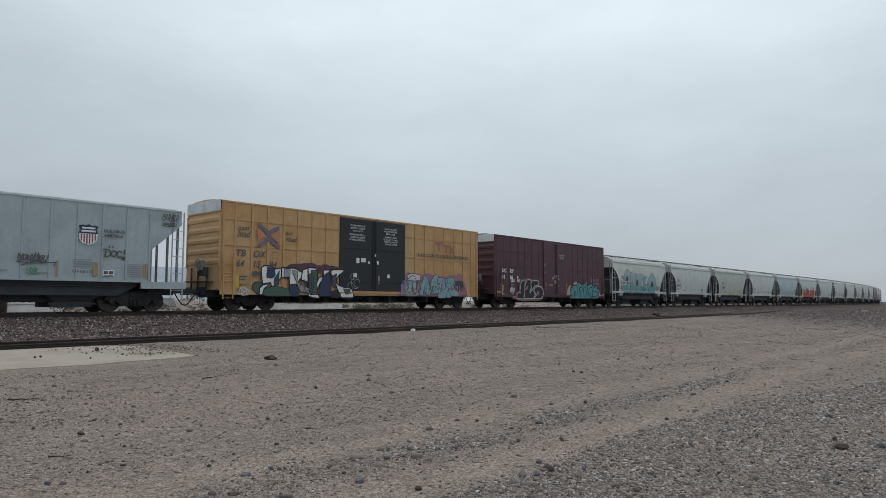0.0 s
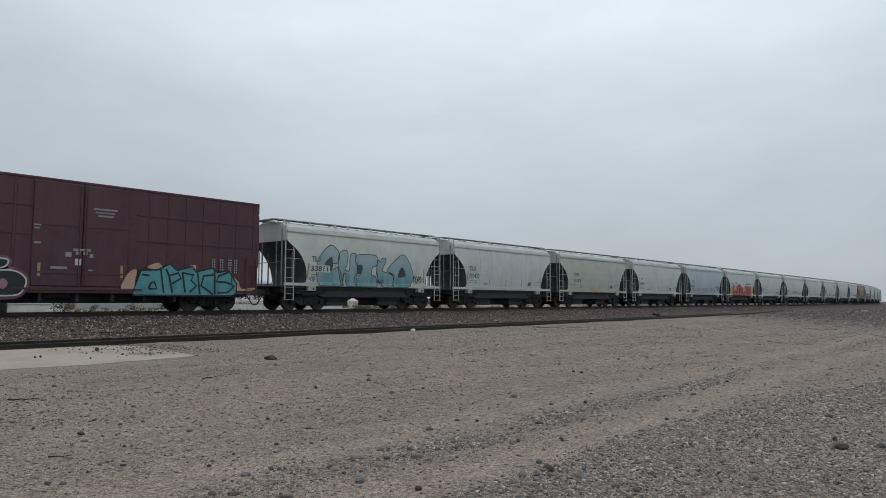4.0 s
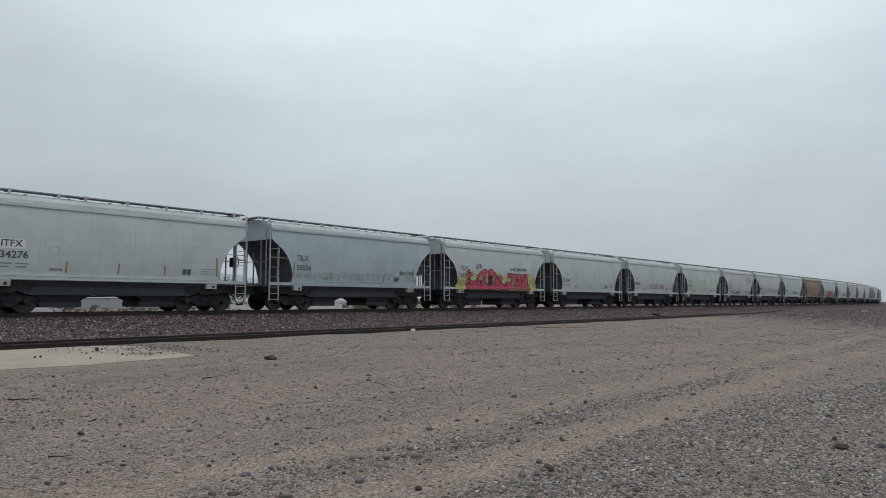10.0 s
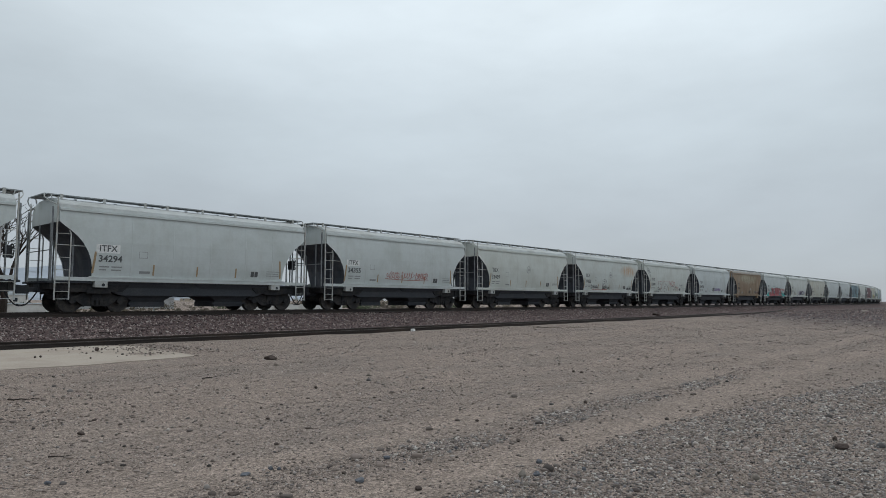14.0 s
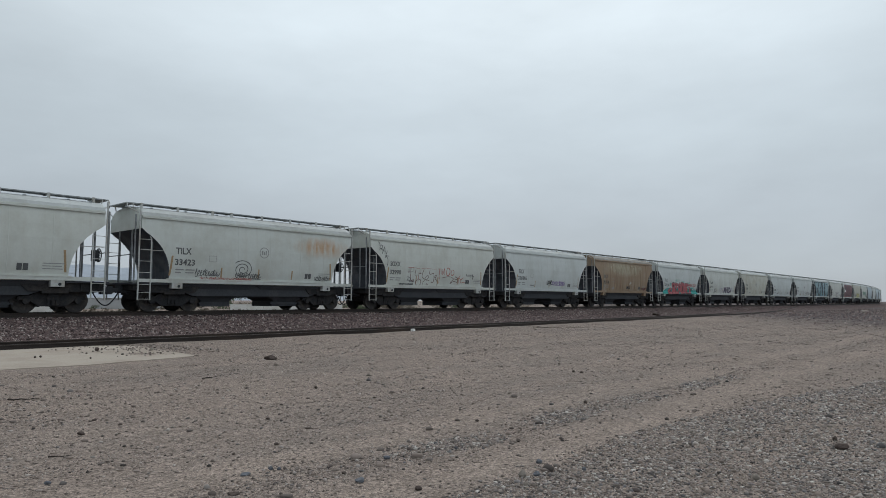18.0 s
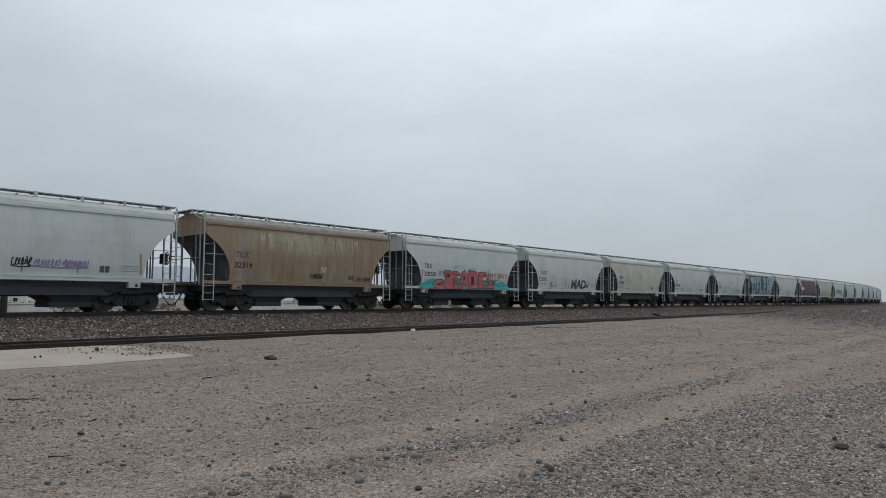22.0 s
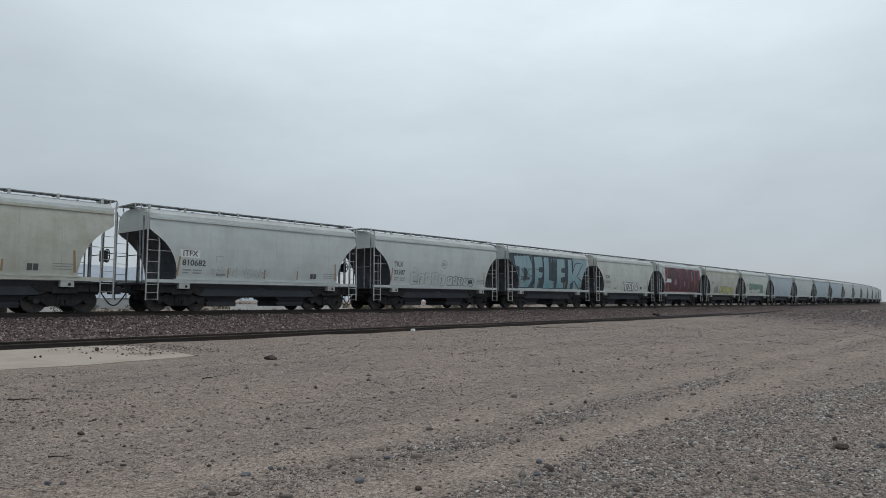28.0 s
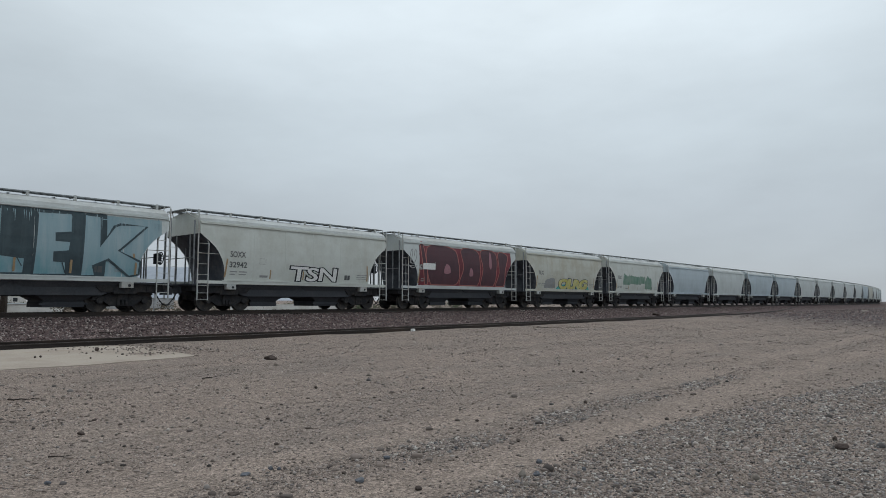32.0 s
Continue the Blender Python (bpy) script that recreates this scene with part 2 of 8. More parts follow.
# ---- mesh helpers ----
def mesh_of(name, bm, mat):
    me = bpy.data.meshes.new(name)
    bmesh.ops.recalc_face_normals(bm, faces=bm.faces)
    bm.to_mesh(me)
    bm.free()
    me.materials.append(mat)
    return me


def part(name, bm, mat, parent, label=""):
    ob = new(name, bm if isinstance(bm, bpy.types.Mesh) else mesh_of(name, bm, mat))
    ob.parent = parent
    if label:
        ob["label"] = label
    return ob


def box(bm, x0, x1, y0, y1, z0, z1, bevel=0.0):
    r = bmesh.ops.create_cube(bm, size=1, matrix=Matrix.LocRotScale(((x0 + x1) / 2, (y0 + y1) / 2, (z0 + z1) / 2), None, (abs(x1 - x0), abs(y1 - y0), abs(z1 - z0))))
    if bevel:
        edges = list({ed for v in r["verts"] for ed in v.link_edges})
        bmesh.ops.bevel(bm, geom=edges, offset=bevel, segments=1, affect="EDGES")
    return bm


def rod(bm, a, b, r, sides=6):
    a, b = Vector(a), Vector(b)
    d = b - a
    q = d.to_track_quat("Z", "Y")
    bmesh.ops.create_cone(bm, cap_ends=True, segments=sides, radius1=r, radius2=r, depth=d.length, matrix=Matrix.LocRotScale((a + b) / 2, q, None))
    return bm


def tube(bm, pts, r, sides=6):
    """A round bar swept along some points, in one piece."""
    pts = [Vector(p) for p in pts]
    rings = []
    for i, p in enumerate(pts):
        d = (pts[min(i + 1, len(pts) - 1)] - pts[max(i - 1, 0)]).normalized()
        q = d.to_track_quat("Z", "Y")
        rings.append([bm.verts.new(p + q @ Vector((r * math.cos(2 * math.pi * k / sides), r * math.sin(2 * math.pi * k / sides), 0))) for k in range(sides)])
    for a, b in zip(rings, rings[1:]):
        for k in range(sides):
            j = (k + 1) % sides
            bm.faces.new((a[k], a[j], b[j], b[k]))
    bm.faces.new(rings[0][::-1])
    bm.faces.new(rings[-1])
    return bm


def prism(bm, outline, y0, y1):
    """An outline in x and z, drawn out from y0 to y1."""
    a = [bm.verts.new((x, y0, z)) for x, z in outline]
    b = [bm.verts.new((x, y1, z)) for x, z in outline]
    bm.faces.new(a)
    bm.faces.new(b[::-1])
    for i in range(len(a)):
        j = (i + 1) % len(a)
        bm.faces.new((a[j], a[i], b[i], b[j]))
    return bm


# ---- ground ----
def bend(x):
    a = min(max(x - BEND_X, 0.0), 600.0) / BEND_R
    return BEND_R * (1 - math.cos(a))


SIDING_Y = 21.25     # centre of the near track
TRACK_A, TRACK_B = 5.1, 3.6     # the two worn wheel tracks


def siding(x):
    """Centre line of the near track: straight, then swinging towards the main track."""
    return SIDING_Y + (max(x - 38.0, 0.0) ** 2) * 0.0011


PROFILE = ((-4000, -0.95), (8, -0.95), (15, -0.93), (19.2, -0.88), (20.3, -0.85), (22.4, -0.83), (23.2, -0.78), (26.2, -0.36), (26.95, -0.205), (30.35, -0.205), (31.1, -0.36), (34.0, -0.85), (40, -0.95), (5000, -1.0))


def ground_z(x, y):
    v = y - bend(x)
    z = np.interp(v, [q[0] for q in PROFILE], [q[1] for q in PROFILE])
    if -20 < x < 140 and -15 < y < 60:
        z += 0.030 * noise.noise((x * 0.35, y * 0.35, 1.0)) + 0.012 * noise.noise((x * 1.3, y * 1.3, 4.0))
        if y < 14:
            z += 0.009 * noise.noise((x * 3.1, y * 3.1, 6.0))
            z -= 0.018 * (math.exp(-((y - TRACK_A) / 0.3) ** 2) + math.exp(-((y - TRACK_B) / 0.25) ** 2))
        if v > 22.5 and v < 27.0:
            z += 0.03 * noise.noise((x * 0.8, y * 1.8, 9.0))
    return float(z)


def make_ground():
    xs = sorted({*np.arange(1, 13, 0.14).round(2), *np.arange(-6, 34, 0.3).round(2), *np.arange(34, 110, 1.0).round(2), *np.arange(110, 420, 6.0), 500, 700, 1000, 1800, 3000, 4700, -10, -20, -50, -120, -300, -900, -2500, -4700})
    ys = sorted({*np.arange(0.2, 9.4, 0.14).round(2), *np.arange(-6, 36, 0.3).round(2), *np.arange(36, 90, 1.5).round(2), 100, 120, 150, 200, 300, 500, 900, 1600, 2800, 4700, -10, -25, -60, -200, -700, -2500, -4700})
    verts = [(x, y, ground_z(x, y)) for x in xs for y in ys]
    ny = len(ys)
    faces, slot = [], []
    for i in range(len(xs) - 1):
        for j in range(ny - 1):
            faces.append((i * ny + j, (i + 1) * ny + j, (i + 1) * ny + j + 1, i * ny + j + 1))
            v = (ys[j] + ys[j + 1]) / 2 - bend((xs[i] + xs[i + 1]) / 2)
            slot.append(1 if 22.6 < v < 34.0 and xs[i] > -200 else 0)
    me = bpy.data.meshes.new("ground")
    me.from_pydata(verts, [], faces)
    me.materials.append(M["earth"])
    me.materials.append(M["ballast"])
    me.polygons.foreach_set("material_index", slot)
    me.polygons.foreach_set("use_smooth", [True] * len(faces))
    tagged(new("ground", me), "flat brown desert earth with gravel and worn wheel tracks", "ground", kind="structure")


def earth_material():
    """Desert earth: fine grit, long streaks along the track, two bare wheel tracks."""
    m = bpy.data.materials.new("desert_earth")
    m.use_nodes = True
    n, l = m.node_tree.nodes, m.node_tree.links
    b = n["Principled BSDF"]
    b.inputs["Roughness"].default_value, b.inputs["Specular IOR Level"].default_value = 0.95, 0.1
    tc = n.new("ShaderNodeTexCoord")

    def noisy(scale, detail, stretched=(1, 1, 1), rough=0.62):
        mp, t = n.new("ShaderNodeMapping"), n.new("ShaderNodeTexNoise")
        mp.inputs["Scale"].default_value = stretched
        t.inputs["Scale"].default_value, t.inputs["Detail"].default_value, t.inputs["Roughness"].default_value = scale, detail, rough
        l.new(tc.outputs["Object"], mp.inputs[0])
        l.new(mp.outputs[0], t.inputs["Vector"])
        return t.outputs["Fac"]

    def ranged(src, a, c, lo=0.0, hi=1.0):
        r = n.new("ShaderNodeMapRange")
        for key, v in (("From Min", a), ("From Max", c), ("To Min", lo), ("To Max", hi)):
            r.inputs[key].default_value = v
        l.new(src, r.inputs["Value"])
        return r.outputs[0]

    def maths(op, a, c):
        k = n.new("ShaderNodeMath")
        k.operation = op
        for sock, v in ((k.inputs[0], a), (k.inputs[1], c)):
            if isinstance(v, float):
                sock.default_value = v
            else:
                l.new(v, sock)
        return k.outputs[0]

    def mixed(fac, a, c):
        x = n.new("ShaderNodeMix")
        x.data_type = "RGBA"
        l.new(fac, x.inputs[0])
        for sock, v in ((x.inputs[6], a), (x.inputs[7], c)):
            if isinstance(v, tuple):
                sock.default_value = (*v, 1)
            else:
                l.new(v, sock)
        return x.outputs[2]

    col = mixed(ranged(noisy(0.45, 6, (0.3, 1, 1)), 0.40, 0.62), (0.250, 0.203, 0.175), (0.218, 0.181, 0.159))
    col = mixed(ranged(noisy(1.5, 7, (0.35, 1, 1)), 0.50, 0.68, 0.0, 0.5), col, (0.197, 0.169, 0.153))
    # bare wheel tracks along the line, with a stony ridge between them
    sep = n.new("ShaderNodeSeparateXYZ")
    l.new(tc.outputs["Object"], sep.inputs[0])
    drift = ranged(noisy(0.6, 5), 0.3, 0.7, -0.38, 0.38)
    v = maths("ADD", sep.outputs[1], drift)
    worn = ranged(noisy(1.1, 5, (0.4, 1, 1)), 0.30, 0.52, 0.25, 0.85)
    for at, wide in ((TRACK_A, 0.62), (TRACK_B, 0.46), (7.6, 0.5), (9.8, 0.6)):
        band = ranged(maths("ABSOLUTE", maths("SUBTRACT", v, at), 0.0), wide, wide * 0.1, 0.0, 0.75 if at < 6 else 0.5)
        col = mixed(maths("MULTIPLY", band, worn), col, (0.268, 0.219, 0.188))
    # darker gravel spread from the ballast far along the line
    far = maths("SUBTRACT", sep.outputs[0], maths("MULTIPLY", sep.outputs[1], 1.44))
    col = mixed(maths("MULTIPLY", ranged(far, 26.0, 44.0), ranged(noisy(0.12, 4, (0.4, 1, 1)), 0.3, 0.55, 0.7, 1.0)), col, (0.092, 0.078, 0.079))

    def cells(scale, lo, hi):
        w, sp = n.new("ShaderNodeTexVoronoi"), n.new("ShaderNodeSeparateColor")
        w.inputs["Scale"].default_value = scale
        l.new(tc.outputs["Object"], w.inputs["Vector"])
        l.new(w.outputs["Color"], sp.inputs[0])
        return ranged(sp.outputs[0], 0.0, 1.0, lo, hi)

    grit = maths("MULTIPLY", cells(75.0, 0.60, 1.40), maths("MULTIPLY", cells(33.0, 0.74, 1.26), ranged(noisy(9.0, 8, rough=0.8), 0.38, 0.62, 0.86, 1.14)))
    grit = maths("MULTIPLY", grit, ranged(noisy(2.6, 4, rough=0.6), 0.35, 0.65, 0.93, 1.07))
    sc = n.new("ShaderNodeVectorMath")
    sc.operation = "SCALE"
    l.new(col, sc.inputs[0])
    l.new(grit, sc.inputs["Scale"])
    l.new(sc.outputs[0], b.inputs["Base Color"])
    bp = n.new("ShaderNodeBump")
    bp.inputs["Strength"].default_value, bp.inputs["Distance"].default_value = 0.45, 0.012
    l.new(grit, bp.inputs["Height"])
    l.new(bp.outputs[0], b.inputs["Normal"])
    return m


M["earth"] = earth_material()
M["ballast"] = material("crushed_ballast", (0.12, 0.088, 0.085), 0.95, spots=(0.07, 0.055, 0.056), spot_scale=5.0, grain=0.5, grain_scale=22, bump=0.8, spec=0.1)
make_ground()

ICO = [(0, 0, 1), (0.894, 0, 0.447), (0.276, 0.851, 0.447), (-0.724, 0.526, 0.447), (-0.724, -0.526, 0.447), (0.276, -0.851, 0.447),
       (0.724, 0.526, -0.447), (-0.276, 0.851, -0.447), (-0.894, 0, -0.447), (-0.276, -0.851, -0.447), (0.724, -0.526, -0.447), (0, 0, -1)]
ICO_F = [(0, 1, 2), (0, 2, 3), (0, 3, 4), (0, 4, 5), (0, 5, 1), (1, 6, 2), (2, 7, 3), (3, 8, 4), (4, 9, 5), (5, 10, 1),
         (6, 7, 2), (7, 8, 3), (8, 9, 4), (9, 10, 5), (10, 6, 1), (11, 7, 6), (11, 8, 7), (11, 9, 8), (11, 10, 9), (11, 6, 10)]


OCT = [(1, 0, 0), (0, 1, 0), (-1, 0, 0), (0, -1, 0), (0, 0, 1), (0, 0, -1)]
OCT_F = [(0, 1, 4), (1, 2, 4), (2, 3, 4), (3, 0, 4), (1, 0, 5), (2, 1, 5), (3, 2, 5), (0, 3, 5)]


def stone_mesh(name, places, mat, flat=0.6, shape=(ICO, ICO_F)):
    """Many small angular stones in one mesh; places: rows of x, y, z, size."""
    rng = np.random.default_rng(len(places))
    base = np.array(shape[0], float)
    k = len(base)
    n = len(places)
    p = np.array(places)
    jit = base[None] * rng.uniform(0.65, 1.25, (n, k, 1))
    jit *= rng.uniform(0.6, 1.35, (n, 1, 3))
    jit[:, :, 2] *= flat
    a = rng.uniform(0, 2 * np.pi, n)
    c, s = np.cos(a)[:, None], np.sin(a)[:, None]
    x = jit[:, :, 0] * c - jit[:, :, 1] * s
    y = jit[:, :, 0] * s + jit[:, :, 1] * c
    v = np.stack([x, y, jit[:, :, 2]], -1) * p[:, None, 3:4] + p[:, None, :3]
    f = (np.array(shape[1])[None] + k * np.arange(n)[:, None, None]).reshape(-1, 3)
    me = bpy.data.meshes.new(name)
    me.vertices.add(n * k)
    me.vertices.foreach_set("co", v.reshape(-1))
    me.loops.add(len(f) * 3)
    me.loops.foreach_set("vertex_index", f.reshape(-1).astype(np.int32))
    me.polygons.add(len(f))
    me.polygons.foreach_set("loop_start", np.arange(0, len(f) * 3, 3, dtype=np.int32))
    me.update(calc_edges=True)
    me.materials.append(mat)
    return new(name, me)


def stone_material(name, cols):
    m = bpy.data.materials.new(name)
    m.use_nodes = True
    n, l = m.node_tree.nodes, m.node_tree.links
    g, r = n.new("ShaderNodeNewGeometry"), n.new("ShaderNodeValToRGB")
    el = r.color_ramp.elements
    el[0].color, el[1].color = (*cols[0], 1), (*cols[-1], 1)
    for i, c in enumerate(cols[1:-1]):
        el.new((i + 1) / (len(cols) - 1)).color = (*c, 1)
    l.new(g.outputs["Random Per Island"], r.inputs[0])
    b = n["Principled BSDF"]
    b.inputs["Roughness"].default_value, b.inputs["Specular IOR Level"].default_value = 0.9, 0.15
    l.new(r.outputs[0], b.inputs["Base Color"])
    return m


M["gravel"] = stone_material("mixed_gravel", [(0.060, 0.054, 0.053), (0.250, 0.203, 0.177), (0.145, 0.124, 0.115), (0.310, 0.258, 0.230), (0.095, 0.091, 0.093), (0.450, 0.405, 0.375), (0.215, 0.176, 0.155), (0.070, 0.062, 0.060), (0.275, 0.225, 0.198)])
M["coarse"] = stone_material("coarse_pebbles", [(0.055, 0.054, 0.057), (0.175, 0.155, 0.145), (0.47, 0.43, 0.395), (0.095, 0.096, 0.104), (0.28, 0.240, 0.214), (0.60, 0.57, 0.535), (0.070, 0.066, 0.066), (0.33, 0.282, 0.252), (0.16, 0.158, 0.168), (0.42, 0.37, 0.335)])
M["ballast_stone"] = stone_material("ballast_stones", [(0.035, 0.028, 0.029), (0.20, 0.145, 0.138), (0.075, 0.055, 0.056), (0.34, 0.265, 0.252), (0.045, 0.038, 0.041), (0.47, 0.41, 0.385), (0.12, 0.087, 0.085), (0.055, 0.042, 0.043), (0.26, 0.19, 0.18)])


def stony(x, y):
    """How thickly the stones lie: thin on the wheel tracks, thick on the ridge between them and in the coarse strip."""
    wob = 0.28 * noise.noise((x * 0.6, y * 0.6, 2.0)) + 0.10 * noise.noise((x * 2.3, y * 2.3, 8.0))
    v = y + wob
    streaks = noise.noise((x * 0.22, y * 0.9, 7.0)) + 0.5 * noise.noise((x * 0.9, y * 2.2, 3.0))
    dens = 0.25 + 0.42 * max(0.0, streaks + 0.25)
    if v < coarse_edge(x):
        dens = 0.85 + 0.45 * streaks
    dens += 0.7 * math.exp(-((v - 4.36) / 0.24) ** 2) * (1 if 3.5 < x < 14 else 0.4)
    for at, wide in ((TRACK_A, 0.45), (TRACK_B, 0.30)):
        dens *= 1 - 0.75 * math.exp(-((v - at) / wide) ** 2) * (0.8 + 0.4 * noise.noise((x * 0.7, at, 0)))
    return dens


def coarse_edge(x):
    return 3.25 + 0.25 * noise.noise((x * 0.5, 0, 2.0)) - max(0.0, x - 8.0) * 0.17


def scatter_gravel():
    rng = np.random.default_rng(5)

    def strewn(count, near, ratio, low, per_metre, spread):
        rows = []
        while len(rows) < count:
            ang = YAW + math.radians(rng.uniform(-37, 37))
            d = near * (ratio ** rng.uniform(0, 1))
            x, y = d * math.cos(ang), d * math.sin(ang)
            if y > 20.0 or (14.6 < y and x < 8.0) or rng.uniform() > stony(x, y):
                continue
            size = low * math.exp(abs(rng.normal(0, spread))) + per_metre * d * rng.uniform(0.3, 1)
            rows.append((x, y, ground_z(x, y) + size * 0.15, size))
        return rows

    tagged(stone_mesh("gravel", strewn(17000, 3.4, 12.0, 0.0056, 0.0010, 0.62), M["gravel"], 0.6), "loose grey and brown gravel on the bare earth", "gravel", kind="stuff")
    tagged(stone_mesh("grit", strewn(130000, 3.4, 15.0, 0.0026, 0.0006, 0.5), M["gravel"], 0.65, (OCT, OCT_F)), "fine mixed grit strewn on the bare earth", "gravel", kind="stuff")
    # the coarse stony strip beside the wheel tracks, and the ridge between them
    rows = []
    while len(rows) < 24000:
        x, y = 2.6 + 15 * rng.uniform() ** 1.5, rng.uniform(-2.5, 4.8)
        if y < x * 0.10 - 0.5:
            continue
        ridge = abs(y - 4.36 + 0.2 * noise.noise((x * 0.8, y, 2.0))) < 0.26 and 3.8 < x < 13.5
        if not ridge and (y > coarse_edge(x) or rng.uniform() > 0.55 + 0.8 * noise.noise((x * 0.7, y * 0.9, 3.0))):
            continue
        if ridge and rng.uniform() > 0.25 + noise.noise((x * 0.9, 0.3, 6.0)):
            continue
        size = (0.0056 + 0.0004 * x) * math.exp(abs(rng.normal(0, 0.42)))
        rows.append((x, y, ground_z(x, y) + size * 0.2, size))
    tagged(stone_mesh("coarse_gravel", rows, M["coarse"], 0.65), "coarse mixed pebbles along the wheel tracks", "gravel", kind="stuff")
    # dirt and stones washed over the end of the concrete apron
    rows = []
    while len(rows) < 330:
        x, y = rng.uniform(5.5, 9.5), rng.uniform(15.6, 20.3)
        if rng.uniform() > max(0.0, (x - 6.0) / 4) ** 1.5 * (0.2 + 0.7 * (y - 15.6) / 4.7):
            continue
        size = rng.uniform(0.012, 0.035)
        rows.append((x, y, max(ground_z(x, y), -0.845) + size * 0.2, size))
    tagged(stone_mesh("apron_gravel", rows, M["gravel"], 0.6), "loose gravel washed over the end of the apron", "gravel", kind="stuff")
    rows = []
    while len(rows) < 32000:
        x = 2.0 + 95 * rng.uniform() ** 1.7
        v = rng.uniform(22.2, 27.45)
        y = v + bend(x)
        if abs(y - siding(x)) < 0.85:
            continue
        size = rng.uniform(0.020, 0.050)
        rows.append((x, y, ground_z(x, y) + size * 0.3, size))
    while len(rows) < 38000:
        x, y = rng.uniform(42, 135), rng.uniform(6, 24)
        if rng.uniform() > (x - 1.44 * y - 24) / 22 or y - bend(x) > 22.3 or abs(y - siding(x)) < 0.85:
            continue
        size = rng.uniform(0.03, 0.06) * (0.6 + x / 150)
        rows.append((x, y, ground_z(x, y) + size * 0.2, size))
    tagged(stone_mesh("ballast_stones", rows, M["ballast_stone"], 0.8), "reddish-brown crushed stone ballast beside the track", "ballast", kind="stuff")


scatter_gravel()

# ---- tracks ----
RAIL = [(-0.075, -0.17), (0.075, -0.17), (0.075, -0.158), (0.012, -0.14), (0.012, -0.045), (0.036, -0.035), (0.036, -0.004), (0.028, 0.0), (-0.028, 0.0), (-0.036, -0.004), (-0.036, -0.035), (-0.012, -0.045), (-0.012, -0.14), (-0.075, -0.158)]


def rail_mesh(path, side, top):
    """A rail along path (x to y and heading), at side metres from its centre line."""
    verts, faces, n = [], [], len(RAIL)
    for x, y, a in path:
        for u, w in RAIL:
            q = side + u
            verts.append((x - q * math.sin(a), y + q * math.cos(a), top(x) + w))
    for i in range(len(path) - 1):
        for k in range(n):
            j = (k + 1) % n
            faces.append((i * n + k, i * n + j, (i + 1) * n + j, (i + 1) * n + k))
    me = bpy.data.meshes.new("rail")
    me.from_pydata(verts, [], faces)
    me.materials.append(M["rail"])
    return me


def make_tracks():
    main = tagged(new("main_track"), "main railway track of dark steel rails on timber ties", "railway track", kind="structure")
    path = [line_at(s) for s in np.arange(-80, 640, 5.0)]
    for side in (-0.755, 0.755):
        part("rail", rail_mesh(path, side, lambda x: 0.0), None, main)
    tie = mesh_of("tie", box(bmesh.new(), -0.115, 0.115, -1.3, 1.3, -0.36, -0.175, 0.012), M["tie"])
    rest = bmesh.new()
    s = -8.0
    count = 0
    while s < 360:
        x, y, a = line_at(s)
        if count < 290:
            ob = part("tie", tie, None, main)
            ob.matrix_basis = pose(x, y, 0, 0, 0, math.degrees(a) + random.uniform(-0.8, 0.8))
        else:
            box(rest, x - 0.115, x + 0.115, y - 1.3, y + 1.3, -0.36, -0.175)
        count += 1
        s += 0.53
    tagged(part("far_ties", rest, M["tie"], main), kind="stuff")
    side_track = tagged(new("side_track"), "weathered side track half buried in dirt", "railway track", kind="structure")
    spath = []
    for x in np.arange(-40, 113, 3.0):
        spath.append((x, siding(x), math.atan(2 * max(x - 38.0, 0) * 0.0011)))

    def top(x):
        # climbs the ballast shoulder as it draws near the main track
        v = siding(x) - 0.9 - bend(x)
        return min(-0.02, max(-0.715, float(np.interp(v, [q[0] for q in PROFILE], [q[1] for q in PROFILE])) + 0.13))

    for side in (-0.755, 0.755):
        part("rail", rail_mesh(spath, side, top), None, side_track)
    for i in range(60):
        x = -4 + i * 0.9 + random.uniform(-0.2, 0.2)
        ob = part("tie", tie, None, side_track)
        ob.matrix_basis = pose(x, siding(x), -0.70, 0, 0, random.uniform(-2, 2))


make_tracks()


def make_apron():
    """The pale concrete crossing apron beside the side track, its far end broken under dirt."""
    rng = random.Random(3)
    bm = bmesh.new()
    near, far = [], []
    n = 26
    for i in range(n + 1):
        t = i / n
        x = -9 + t * 17.6
        far.append((x, 20.42 - max(0.0, x - 8.2) ** 1.5 * 4.5 + rng.uniform(-0.08, 0.08) * (x > 7)))
        near.append((x, 15.35 + max(0.0, x - 6.0) * 0.2 + rng.uniform(-0.07, 0.07)))
    top, low = [], []
    for (x, y0), (_, y1) in zip(near, far):
        y1 = max(y1, y0 + 0.04)
        top.append((bm.verts.new((x, y0, ground_z(x, y0) + 0.014)), bm.verts.new((x, y1, -0.842))))
        low.append((bm.verts.new((x, y0, -1.05)), bm.verts.new((x, y1, -1.05))))
    for i in range(n):
        bm.faces.new((top[i][0], top[i + 1][0], top[i + 1][1], top[i][1]))
        bm.faces.new((low[i][0], low[i + 1][0], top[i + 1][0], top[i][0]))
        bm.faces.new((low[i][1], top[i][1], top[i + 1][1], low[i + 1][1]))
    mat = material("pale_concrete", (0.385, 0.34, 0.293), 0.9, spots=(0.32, 0.275, 0.235), spot_scale=0.7, grain=0.08, grain_scale=20, bump=0.15, spec=0.1)
    tagged(new("pavement", mesh_of("pavement", bm, mat)), "pale dusty concrete apron beside the side track", "pavement", kind="structure")


make_apron()


